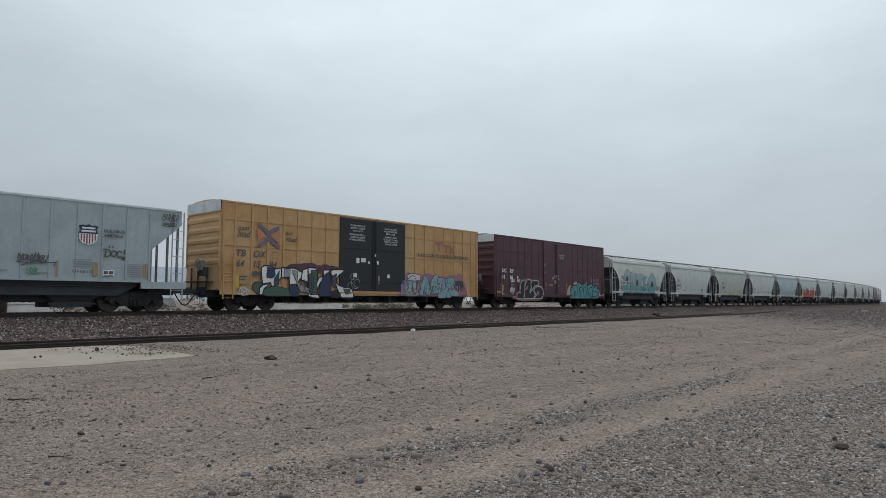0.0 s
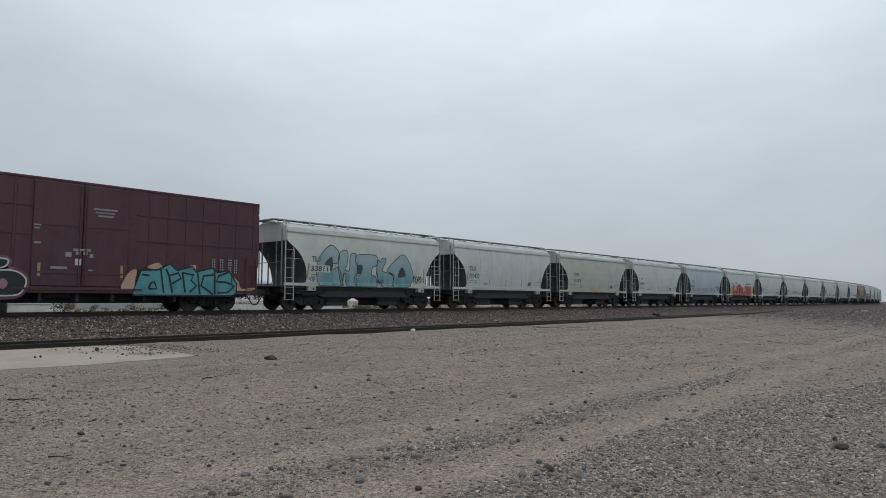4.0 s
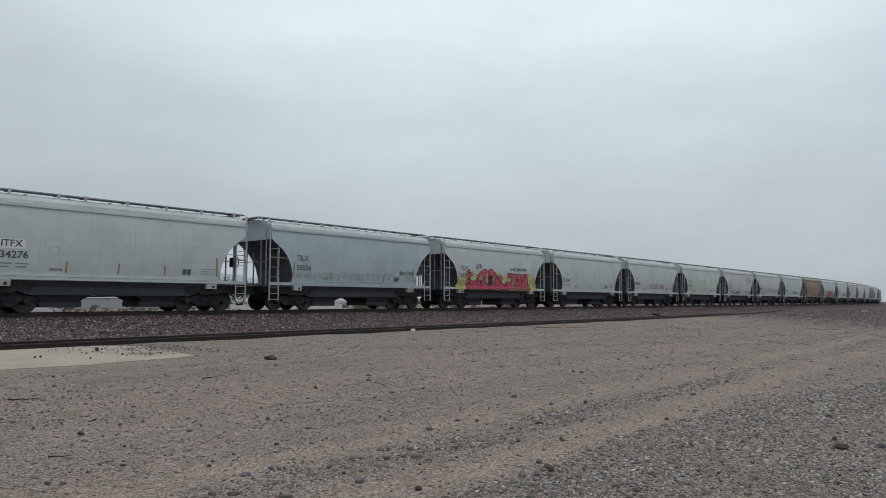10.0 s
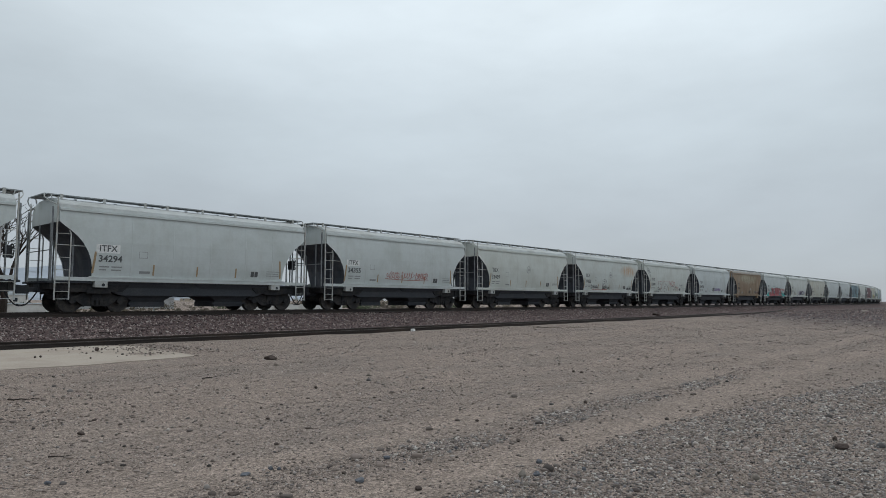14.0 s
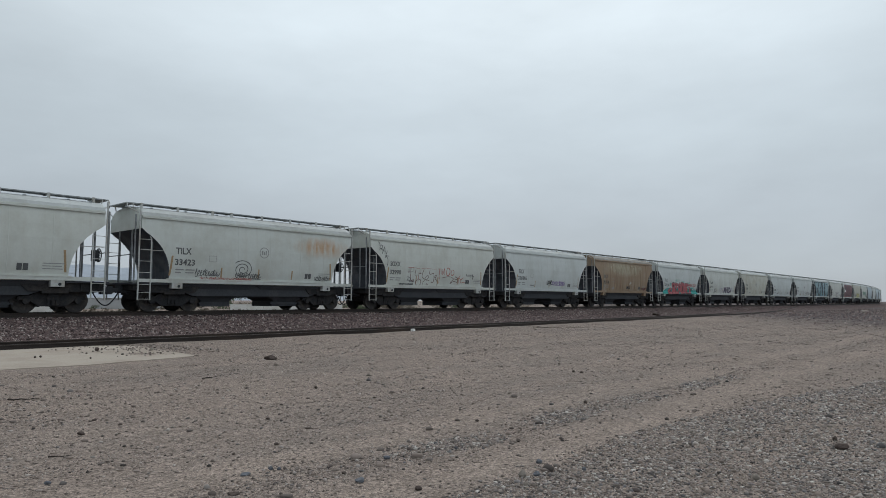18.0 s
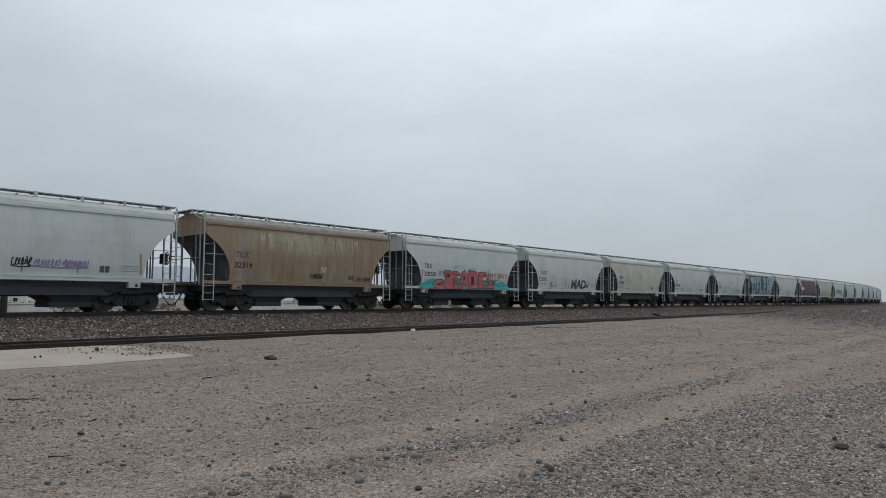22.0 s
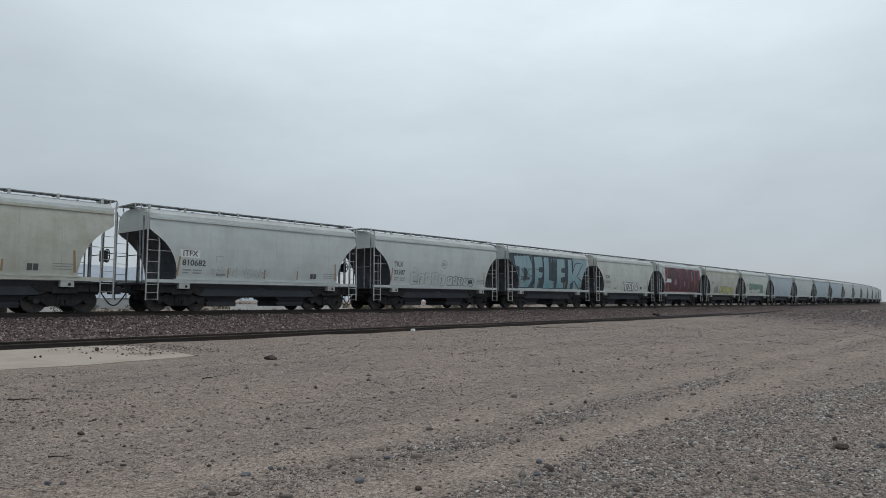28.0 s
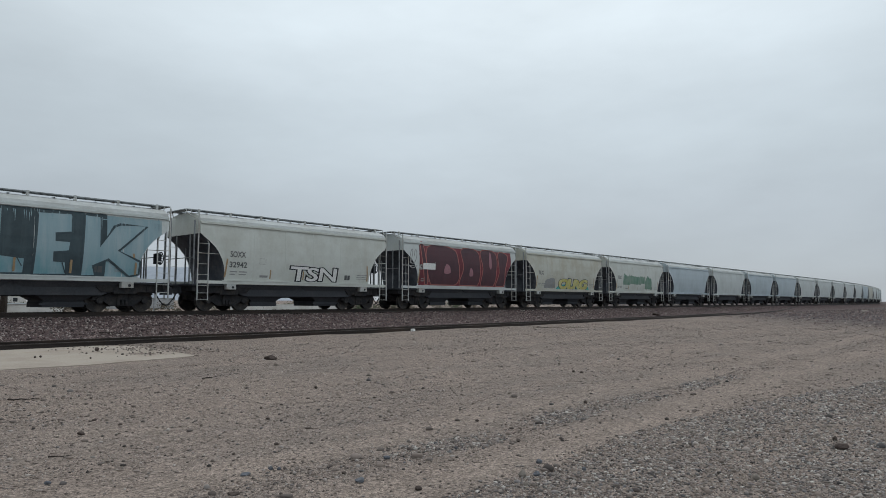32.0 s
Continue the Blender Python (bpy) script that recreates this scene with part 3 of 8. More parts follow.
# ---- writing and spray paint ----
def letters(text, bold=0.0, lean=0.0, gap=1.0):
    """The outline of some text as 2D points and faces, filled, 1 unit high or so."""
    c = bpy.data.curves.new("letters", "FONT")
    c.body, c.offset, c.shear, c.space_character, c.resolution_u = text, bold, lean, gap, 3
    ob = bpy.data.objects.new("letters", c)
    me = bpy.data.meshes.new_from_object(ob)
    pts = [tuple(v.co[:2]) for v in me.vertices]
    faces = [tuple(p.vertices) for p in me.polygons]
    bpy.data.objects.remove(ob)
    bpy.data.curves.remove(c)
    bpy.data.meshes.remove(me)
    return pts, faces


def decal(name, parent, pts, faces, mat, skin, lift=0.004, label="", cut=0.0):
    """Flat paint laid on a car's near side: points are x, z; skin(z) is the half width there."""
    bm = bmesh.new()
    vs = [bm.verts.new((p[0], p[2] if len(p) > 2 else 0.0, p[1])) for p in pts]
    for f in faces:
        try:
            bm.faces.new([vs[i] for i in f])
        except ValueError:
            pass
    if cut and vs:
        z0, z1 = min(p[1] for p in pts), max(p[1] for p in pts)
        z = z0 + cut
        while z < z1:
            bmesh.ops.bisect_plane(bm, geom=bm.verts[:] + bm.edges[:] + bm.faces[:], plane_co=(0, 0, z), plane_no=(0, 0, 1))
            z += cut
        if z0 < 1.39 and skin is wrapped:
            for z in (1.345, 1.405, 1.425):
                bmesh.ops.bisect_plane(bm, geom=bm.verts[:] + bm.edges[:] + bm.faces[:], plane_co=(0, 0, z), plane_no=(0, 0, 1))
    for v in bm.verts:
        v.co.y = -(skin(v.co.z) + lift + v.co.y)
    me = bpy.data.meshes.new(name)
    bm.normal_update()
    for f in bm.faces:
        if f.normal.y > 0:
            f.normal_flip()
    bm.to_mesh(me)
    bm.free()
    me.materials.append(mat)
    return part(name, me, None, parent, label)


def wrapped(z):
    """A hopper's side where paint runs down over its sill."""
    return 1.545 if z < 1.41 else side_skin(z)


def fitted(pts, x0, x1, z0, z1, box=None):
    if box is None:
        box = (min(p[0] for p in pts), max(p[0] for p in pts), min(p[1] for p in pts), max(p[1] for p in pts))
    a, b, c, d = box
    return [(x0 + (x - a) / (b - a) * (x1 - x0), z0 + (y - c) / (d - c) * (z1 - z0)) for x, y in pts], box


def islands(count, faces):
    """Faces sorted into the separate shapes that they make."""
    root = list(range(count))

    def top(i):
        while root[i] != i:
            i = root[i]
        return i

    for f in faces:
        for q in f[1:]:
            root[top(q)] = top(f[0])
    out = {}
    for f in faces:
        out.setdefault(top(f[0]), []).append(f)
    return list(out.values())


def write(parent, text, x, z, height, mat, skin, bold=0.004, lift=0.005, width=None, name="lettering", label="", lean=0.0):
    pts, faces = letters(text, bold, lean)
    w = max(p[0] for p in pts) - min(p[0] for p in pts)
    h = max(p[1] for p in pts) - min(p[1] for p in pts)
    pts, _ = fitted(pts, x, x + (width or w * height / max(h, 0.01)), z, z + height)
    if height < 0.2:
        return tagged(decal(name, parent, pts, faces, mat, skin, lift, label, 0.15), kind="stuff")
    for group in islands(len(pts), faces):
        used = sorted({q for f in group for q in f})
        at = {q: i for i, q in enumerate(used)}
        decal("letter", parent, [pts[q] for q in used], [tuple(at[q] for q in f) for f in group], mat, skin, lift, label, 0.15)


def bars(parent, rows, mat, skin, lift=0.005, name="small_print"):
    """Unreadable small print: bars of x0, x1, z0, z1."""
    pts, faces = [], []
    for x0, x1, z0, z1 in rows:
        k = len(pts)
        pts += [(x0, z0), (x1, z0), (x1, z1), (x0, z1)]
        faces.append((k, k + 1, k + 2, k + 3))
    ob = decal(name, parent, pts, faces, mat, skin, lift, "", 0.12)
    return tagged(ob, kind="stuff") if len(rows) > 1 else ob


def blob(rng, x0, x1, z0, z1, n=44, rough=0.22):
    """An uneven cloud of paint: flat below, lumpy above, thinning to its ends."""
    pts, faces = [], []
    seed = rng.uniform(0, 50)
    for i in range(n + 1):
        t = i / n
        x = x0 + (x1 - x0) * t
        k = min(1.0, (min(t, 1 - t) * 9 + 0.02) ** 0.55)
        top = 1 - rough * (0.9 + noise.noise((x * 1.1, seed, 0)) + 0.5 * noise.noise((x * 3.1, seed, 5.0))) * 0.8
        pts += [(x, z0), (x, z0 + (z1 - z0) * max(0.03, k * min(top, 1.0)))]
    for i in range(n):
        faces.append((2 * i, 2 * i + 2, 2 * i + 3, 2 * i + 1))
    return pts, faces


def smooth(pts, closed=True, cuts=4):
    """A soft curve through some points."""
    n, out = len(pts), []
    for i in range(n if closed else n - 1):
        p = [pts[(i + k) % n] if closed else pts[min(max(i + k, 0), n - 1)] for k in (-1, 0, 1, 2)]
        for j in range(cuts):
            t = j / cuts
            out.append(tuple(0.5 * (2 * p[1][c] + (p[2][c] - p[0][c]) * t + (2 * p[0][c] - 5 * p[1][c] + 4 * p[2][c] - p[3][c]) * t * t + (3 * p[1][c] - p[0][c] - 3 * p[2][c] + p[3][c]) * t ** 3) for c in (0, 1)))
    return out if closed else out + [pts[-1]]


def ribbon(line, w, closed=False, up=0.0, rise=0.0):
    """A painted line of half width w along some points."""
    pts, faces, n = [], [], len(line)
    for i, (x, z) in enumerate(line):
        a = line[(i - 1) % n] if closed else line[max(i - 1, 0)]
        b = line[(i + 1) % n] if closed else line[min(i + 1, n - 1)]
        d = math.hypot(b[0] - a[0], b[1] - a[1]) or 1
        nx, nz = -(b[1] - a[1]) / d * w, (b[0] - a[0]) / d * w
        u = up + rise * i
        pts += [(x - nx, z - nz, u), (x + nx, z + nz, u)]
    for i in range(n if closed else n - 1):
        j = (i + 1) % n
        faces.append((2 * i, 2 * j, 2 * j + 1, 2 * i + 1))
    return pts, faces


def strokes(rng, x0, x1, z0, z1, n, w):
    """A quick looping hand-style scrawl that reads as no letters."""
    pts, faces = [], []

    def draw(line, up, width):
        p, f = ribbon(smooth(line, False, 3), width, False, up, 0.00002)
        k = len(pts)
        pts.extend(p)
        faces.extend(tuple(q + k for q in face) for face in f)

    h = z1 - z0
    words = max(1, round((x1 - x0) / (h * 2.6)))
    wide = (x1 - x0) / words
    for g in range(words):
        # a run of loops whose size, lean and spacing keep changing
        a, turns = x0 + wide * g, rng.uniform(0.9, 1.4) * wide / (h * 0.45)
        seed, line = rng.uniform(0, 90), []
        steps = max(10, int(turns * 7))
        for i in range(steps + 1):
            t = i / steps
            q = 2 * math.pi * turns * t + 2.4 * noise.noise((t * turns * 0.55, seed, 12.0))
            grow = 0.70 + 0.75 * noise.noise((t * turns * 0.9, seed, 0))
            z = math.sin(q) * grow
            x = 0.13 * h * math.cos(q + 0.8 * noise.noise((t * turns, seed, 4.0))) * (1.2 + noise.noise((t * turns * 0.7, seed, 8.0)))
            line.append((a + wide * (0.05 + 0.88 * t) + x + 0.12 * h * z, min(max(z0 + h * (0.5 + 0.5 * z), z0 - 0.1 * h), z1 + 0.1 * h)))
        draw(line, 0.0008 * g, w * rng.uniform(0.8, 1.1))
        if rng.random() < 0.6:
            u = a + wide * rng.uniform(0.1, 0.7)
            draw([(u, z1 + 0.05 * h), (u + 0.1 * h, z0 + 0.3 * h), (u + 0.35 * h, z0 - 0.08 * h)], 0.0008 * words + 0.0006 * g, w)
    if rng.random() < 0.5:
        draw([(x0, z0 + 0.05 * h), ((x0 + x1) / 2, z0 - 0.08 * h), (x1, z0 + 0.06 * h)], 0.0016 * words, w)
    return pts, faces


def glyph(parent, outline, fill, edge, skin, lift, soft=True, w=0.03, hole=None, hole_fill=None, glint=None):
    """One hand-sprayed letter: a filled outline, its dark edge, and an optional inner patch."""
    foot = min(p[1] for p in outline)
    line = [(x, max(z, foot)) for x, z in (smooth(outline, True, 4) if soft else outline)]
    tris = geometry.tessellate_polygon([[Vector((x, z, 0)) for x, z in line]])
    body = decal("graffiti_letter", parent, line, [tuple(t) for t in tris], fill, skin, lift, "", 0.3)
    pts, faces = ribbon(line, w, True)
    decal("edge", body, pts, faces, edge, skin, lift + 0.004, "", 0.3)
    if glint:
        mx, mz = sum(p[0] for p in line) / len(line), sum(p[1] for p in line) / len(line)
        inner = [(mx + (x - mx) * 0.84, mz + (z - mz) * 0.84) for x, z in line]
        pts, faces = ribbon(inner[:int(len(inner) * 0.7)], w * 0.45)
        decal("highlight", body, pts, faces, glint, skin, lift + 0.002, "", 0.3)
    if hole:
        h = smooth(hole, True, 3) if soft else list(hole)
        tris = geometry.tessellate_polygon([[Vector((x, z, 0)) for x, z in h]])
        decal("inner_patch", body, h, [tuple(t) for t in tris], hole_fill or edge, skin, lift + 0.007, "", 0.3)
    return body


def painted_side(parent, x0, x1, z1, mat, skin, lift=0.004):
    """Paint laid over a hopper's side, keeping to the curved edge of its ends."""
    zs = [1.41 + (z1 - 1.41) * i / 16 for i in range(17)]
    pts, faces = [], []
    for z in zs:
        e = arch_end(z) - 0.02
        pts += [(max(x0, -e) + 0.03 * noise.noise((z * 6, 1, 0)), z), (min(x1, e), z)]
    for i in range(16):
        faces.append((2 * i, 2 * i + 1, 2 * i + 3, 2 * i + 2))
    return decal("graffiti_ground", parent, pts, faces, mat, skin, lift)


def tag_scrawl(parent, seed, x0, x1, z0, z1, n, w, mat, skin, label=""):
    pts, faces = strokes(random.Random(seed), x0, x1, z0, z1, n, w)
    return tagged(decal("spray_tag", parent, pts, faces, mat, skin, 0.006, label, 0.25), kind="stuff")


def pen(parent, lines, w, mat, skin):
    """Hand-drawn spray lines of one letter or one tag."""
    pts, faces = [], []
    for n, line in enumerate(lines):
        p, f = ribbon(smooth(line, False, 3) if len(line) > 2 else line, w, False, n * 0.0003, 0.00002)
        k = len(pts)
        pts.extend(p)
        faces.extend(tuple(q + k for q in face) for face in f)
    return decal("spray_tag", parent, pts, faces, mat, skin, 0.006, "", 0.25)


def bubbles(parent, x0, x1, z0, z1, n, mat, skin, seed, w=0.014):
    """A row of hand-drawn hollow bubble letters, outlines only, that spell nothing."""
    rng = random.Random(seed)
    step = (x1 - x0) / n
    for k in range(n):
        mx, r = x0 + step * (k + 0.5), step * 0.56
        top = z1 - rng.uniform(0, 0.2) * (z1 - z0)
        ring = []
        for q in np.linspace(0, 2 * math.pi, 15)[:-1]:
            c, d = math.cos(q), math.sin(q)
            square = 1 / max(abs(c), abs(d)) ** 0.7
            ring.append((mx + r * c * square * rng.uniform(0.78, 1.05), (z0 + top) / 2 + (top - z0) / 2 * d * square * rng.uniform(0.82, 1.02) ** (1 if d > 0 else 0)))
        ring = [(x, max(z, z0)) for x, z in ring]
        pts, f = ribbon(smooth(ring, True, 3), w, True)
        decal("bubble_outline", parent, pts, f, mat, skin, 0.005 + 0.0012 * k, "", 0.3)
        eye = [(mx + r * rng.uniform(0.15, 0.35) * math.cos(q), (z0 + top) / 2 + 0.05 + (top - z0) * rng.uniform(0.08, 0.2) * math.sin(q)) for q in np.linspace(0, 5.2, 7)]
        pts, f = ribbon(smooth(eye, False, 3), w)
        decal("inner_line", parent, pts, f, mat, skin, 0.006 + 0.0012 * k, "", 0.3)


def halo(parent, outline, w, mat, skin, lift):
    """Soft overspray as a broad band round a letter."""
    pts, faces = ribbon(smooth(outline, True, 3), w, True)
    return decal("overspray", parent, pts, faces, mat, skin, lift, "", 0.3)


def runs(parent, spans, top, mat, skin, seed, lift=0.006, wide=0.05):
    """Paint that has run down a side in thin uneven streaks; spans: x0, x1, count, longest run."""
    rng = random.Random(seed)
    pts, faces = [], []
    for x0, x1, count, reach in spans:
        for _ in range(count):
            x, w = rng.uniform(x0, x1), wide * rng.uniform(0.35, 1.3)
            z1 = top - rng.uniform(0, 0.25) ** 1.2
            z0 = z1 - reach * rng.uniform(0.15, 1.0)
            k, up = len(pts), 0.00012 * len(pts) / 5
            pts += [(x - w, z1, up), (x + w, z1 - 0.03, up), (x + w * 0.7, (z0 + z1) / 2, up), (x, z0, up), (x - w * 0.8, (z0 + z1) / 2 + 0.05, up)]
            faces.append((k, k + 1, k + 2, k + 3, k + 4))
    return tagged(decal("dripping_paint", parent, pts, faces, mat, skin, lift, "", 0.3), kind="stuff")


def wobbled(pts, seed, amp):
    return [(x + amp * noise.noise((x * 1.3, z * 1.3, seed)), z + amp * noise.noise((x * 1.1 + 9, z * 1.1, seed + 3.0))) for x, z in pts]


def graffiti(parent, text, x0, x1, z0, z1, fill, edge, skin, seed=1, cloud=None, bold=0.055, rim=0.045, lean=0.05, gap=0.92, wave=0.10, shine=None, cloud_box=None, label=""):
    """Fat sprayed letters with a rim of another colour, over an optional cloud."""
    rng = random.Random(seed)
    if cloud:
        pts, faces = blob(rng, *(cloud_box or (x0 - 0.5, x1 + 0.4, z0, z1 + 0.15)))
        decal("graffiti_cloud", parent, pts, faces, cloud, skin, 0.005, "", 0.3)
    outer, f1 = letters(text, bold + rim, lean, gap)
    inner, f2 = letters(text, bold, lean, gap)
    outer, bb = fitted(outer, x0, x1, z0, z1)
    inner, _ = fitted(inner, x0, x1, z0, z1, bb)
    decal("graffiti_outline", parent, wobbled(outer, seed, wave), f1, edge, skin, 0.009, "", 0.3)
    g = decal("graffiti", parent, wobbled(inner, seed, wave), f2, fill, skin, 0.014, label, 0.3)
    if shine:
        pts, faces = strokes(rng, x0 + 0.2, x1 - 0.2, z0 + (z1 - z0) * 0.25, z0 + (z1 - z0) * 0.9, 9, 0.018)
        tagged(decal("graffiti_highlight", parent, pts, faces, shine, skin, 0.018, "", 0.25), kind="stuff")
    return g


def piece(parent, x0, x1, z0, z1, n, fill, edge, skin, seed, shade=None, w=0.12, label=""):
    """A wild-style spray piece: fat bent strokes with a rim, row on row, that spell nothing."""
    rng = random.Random(seed)
    step = (x1 - x0) / n
    lines = []
    for i in range(n):
        a = x0 + step * (i + 0.15)
        b = x0 + step * (i + 0.9)
        m = (a + b) / 2
        zt, zm, zb = z1 - rng.uniform(0, 0.12), (z0 + z1) / 2 + rng.uniform(-0.1, 0.1), z0 + rng.uniform(0.02, 0.08)
        shape = rng.choice((
            [(a, zb), (a, zt), (b, zt - 0.1), (b, zm), (a, zm)],
            [(b, zt), (a, zt - 0.15), (a, zm), (b, zm - 0.1), (b, zb), (a - 0.1, zb)],
            [(a, zt), (m, zb), (m, zm), (b, zb), (b, zt)],
            [(a, zb), (m, zt), (b, zb), (a, zm - 0.15)],
            [(a, zt), (a, zb), (a, zm), (b, zt), (a, zm), (b, zb)]))
        lines.append([(x + rng.uniform(-0.06, 0.06), z) for x, z in shape])

    def ribbons(width):
        pts, faces = [], []
        for line in lines:
            for (ax, az), (bx, bz) in zip(line, line[1:]):
                d = math.hypot(bx - ax, bz - az) or 1
                ux, uz = (bx - ax) / d * width, (bz - az) / d * width
                k = len(pts)
                up = 0.00006 * k
                pts.extend([(ax - ux + uz, az - uz - ux, up), (bx + ux + uz, bz + uz - ux, up), (bx + ux - uz, bz + uz + ux, up), (ax - ux - uz, az - uz + ux, up)])
                faces.append((k, k + 1, k + 2, k + 3))
        return pts, faces

    if shade:
        pts, faces = blob(rng, x0 - 0.2, x1 + 0.2, z0, z1 + 0.1, 60, 0.12)
        decal("graffiti_cloud", parent, pts, faces, shade, skin, 0.004, "", 0.3)
    pts, faces = ribbons(w * 1.45)
    tagged(decal("graffiti_outline", parent, pts, faces, edge, skin, 0.008, "", 0.3), kind="stuff")
    pts, faces = ribbons(w)
    return tagged(decal("graffiti", parent, pts, faces, fill, skin, 0.022, label, 0.3), kind="stuff")


# ---- rolling stock: shared pieces ----
CACHE = {}


def shared(key, build, mat):
    if (key, mat.name) not in CACHE:
        CACHE[key, mat.name] = mesh_of(key, build(), mat)
    return CACHE[key, mat.name]


def b_wheelset():
    bm = bmesh.new()
    rod(bm, (0, -1.02, 0), (0, 1.02, 0), 0.08, 8)
    for s in (-1, 1):
        rod(bm, (0, s * 0.70, 0), (0, s * 0.83, 0), 0.457, 22)
        rod(bm, (0, s * 0.685, 0), (0, s * 0.715, 0), 0.485, 22)
        rod(bm, (0, s * 0.83, 0), (0, s * 0.86, 0), 0.16, 12)
        for k in range(3):
            a = k * 2.094
            rod(bm, (0.27 * math.cos(a), s * 0.825, 0.27 * math.sin(a)), (0.27 * math.cos(a), s * 0.84, 0.27 * math.sin(a)), 0.06, 8)
    return bm


def b_sideframe():
    bm = bmesh.new()
    top = [(-1.18, 0.50), (-1.14, 0.62), (-0.72, 0.66), (-0.42, 0.83), (0.42, 0.83), (0.72, 0.66), (1.14, 0.62), (1.18, 0.50), (0.74, 0.44), (0.46, 0.24), (-0.46, 0.24), (-0.74, 0.44)]
    prism(bm, top, -0.075, 0.075)
    for s in (-1, 1):
        rod(bm, (s * 0.89, -0.14, 0.457), (s * 0.89, 0.10, 0.457), 0.125, 10)
    for k in range(3):
        rod(bm, (-0.16 + k * 0.16, -0.09, 0.30), (-0.16 + k * 0.16, -0.09, 0.58), 0.07, 8)
    return bm


def b_bolster():
    bm = bmesh.new()
    box(bm, -0.2, 0.2, -1.15, 1.15, 0.46, 0.82, 0.03)
    box(bm, -0.62, 0.62, -0.55, 0.55, 0.40, 0.52, 0.02)
    for s in (-1, 1):
        box(bm, s * 0.36 - 0.05, s * 0.36 + 0.05, -0.9, 0.9, 0.33, 0.43)
        box(bm, s * 0.40 - 0.06, s * 0.40 + 0.06, -0.78, 0.78, 0.22, 0.62)
    box(bm, -1.25, 1.25, -0.67, 0.67, 0.50, 1.05, 0.03)
    box(bm, -0.40, 0.40, -0.64, 0.64, 0.24, 0.66, 0.03)
    return bm


SPIN = []      # wheelsets with the car that carries them


def make_truck(car, x, s0):
    truck = part("truck", shared("bolster", b_bolster, M["truck"]), None, car)
    truck.location = (x, 0, 0)
    for s in (-1, 1):
        sf = part("side_frame", shared("side_frame", b_sideframe, M["truck"]), None, truck)
        sf.location = (0, s * 1.0, 0)
    for s in (-0.89, 0.89):
        ws = part("wheelset", shared("wheelset", b_wheelset, M["wheel"]), None, truck)
        ws.location = (s, 0, 0.457)
        SPIN.append((ws, s, s0 + x + s))


def b_coupler():
    bm = bmesh.new()
    box(bm, 0.0, 0.62, -0.09, 0.09, 0.80, 0.98, 0.02)
    prism(bm, [(0.55, 0.72), (0.80, 0.72), (0.86, 0.8), (0.86, 1.02), (0.55, 1.06)], -0.17, 0.13)
    box(bm, -0.5, 0.06, -0.28, 0.28, 0.70, 1.08, 0.02)
    return bm


def b_hose():
    pts = []
    for i in range(9):
        t = i / 8
        pts.append((0.05 + 0.72 * t, -0.36 + 0.1 * t, 0.82 - 0.62 * math.sin(math.pi * t * 0.62) * (1 - 0.12 * t)))
    return tube(bmesh.new(), pts, 0.026, 6)


def b_ladder(w, z0, z1, zin, step):
    """Two stiles and rungs in the plane y = 0; the inner stile ends lower."""
    def build():
        bm = bmesh.new()
        box(bm, -0.024, 0.024, -0.024, 0.024, z0, z1)
        box(bm, w - 0.02, w + 0.02, -0.02, 0.02, z0, zin)
        tube(bm, [(w, 0, zin), (w - 0.06, 0, zin + 0.12)], 0.022)
        for z in step if isinstance(step, tuple) else np.arange(z0 + 0.04, zin, step):
            rod(bm, (0, 0, z), (w, 0, z), 0.013, 5)
        return bm
    return build




def new_car(name, label, category, s_mid):
    car = tagged(new(name), label, category, group="cars of the freight train")
    x, y, a = line_at(s_mid)
    car.matrix_basis = pose(x, y, 0, 0, 0, math.degrees(a))
    CARS.append((car, s_mid))
    return car


CARS = []

# ---- the short two-bay covered hopper ----
SIDE = ((1.20, 1.40), (1.40, 1.46), (1.8, 1.53), (2.3, 1.575), (2.8, 1.59), (3.3, 1.57), (3.6, 1.545), (3.87, 1.50))
ARCH = ((1.36, 4.36), (1.70, 4.375), (2.05, 4.44), (2.35, 4.56), (2.65, 4.73), (2.90, 4.94), (3.12, 5.19), (3.28, 5.42), (3.43, 5.60))


def side_skin(z):
    return float(np.interp(z, [q[0] for q in SIDE], [q[1] for q in SIDE]))


def arch_end(z):
    return float(np.interp(z, [q[0] for q in ARCH], [q[1] for q in ARCH]))


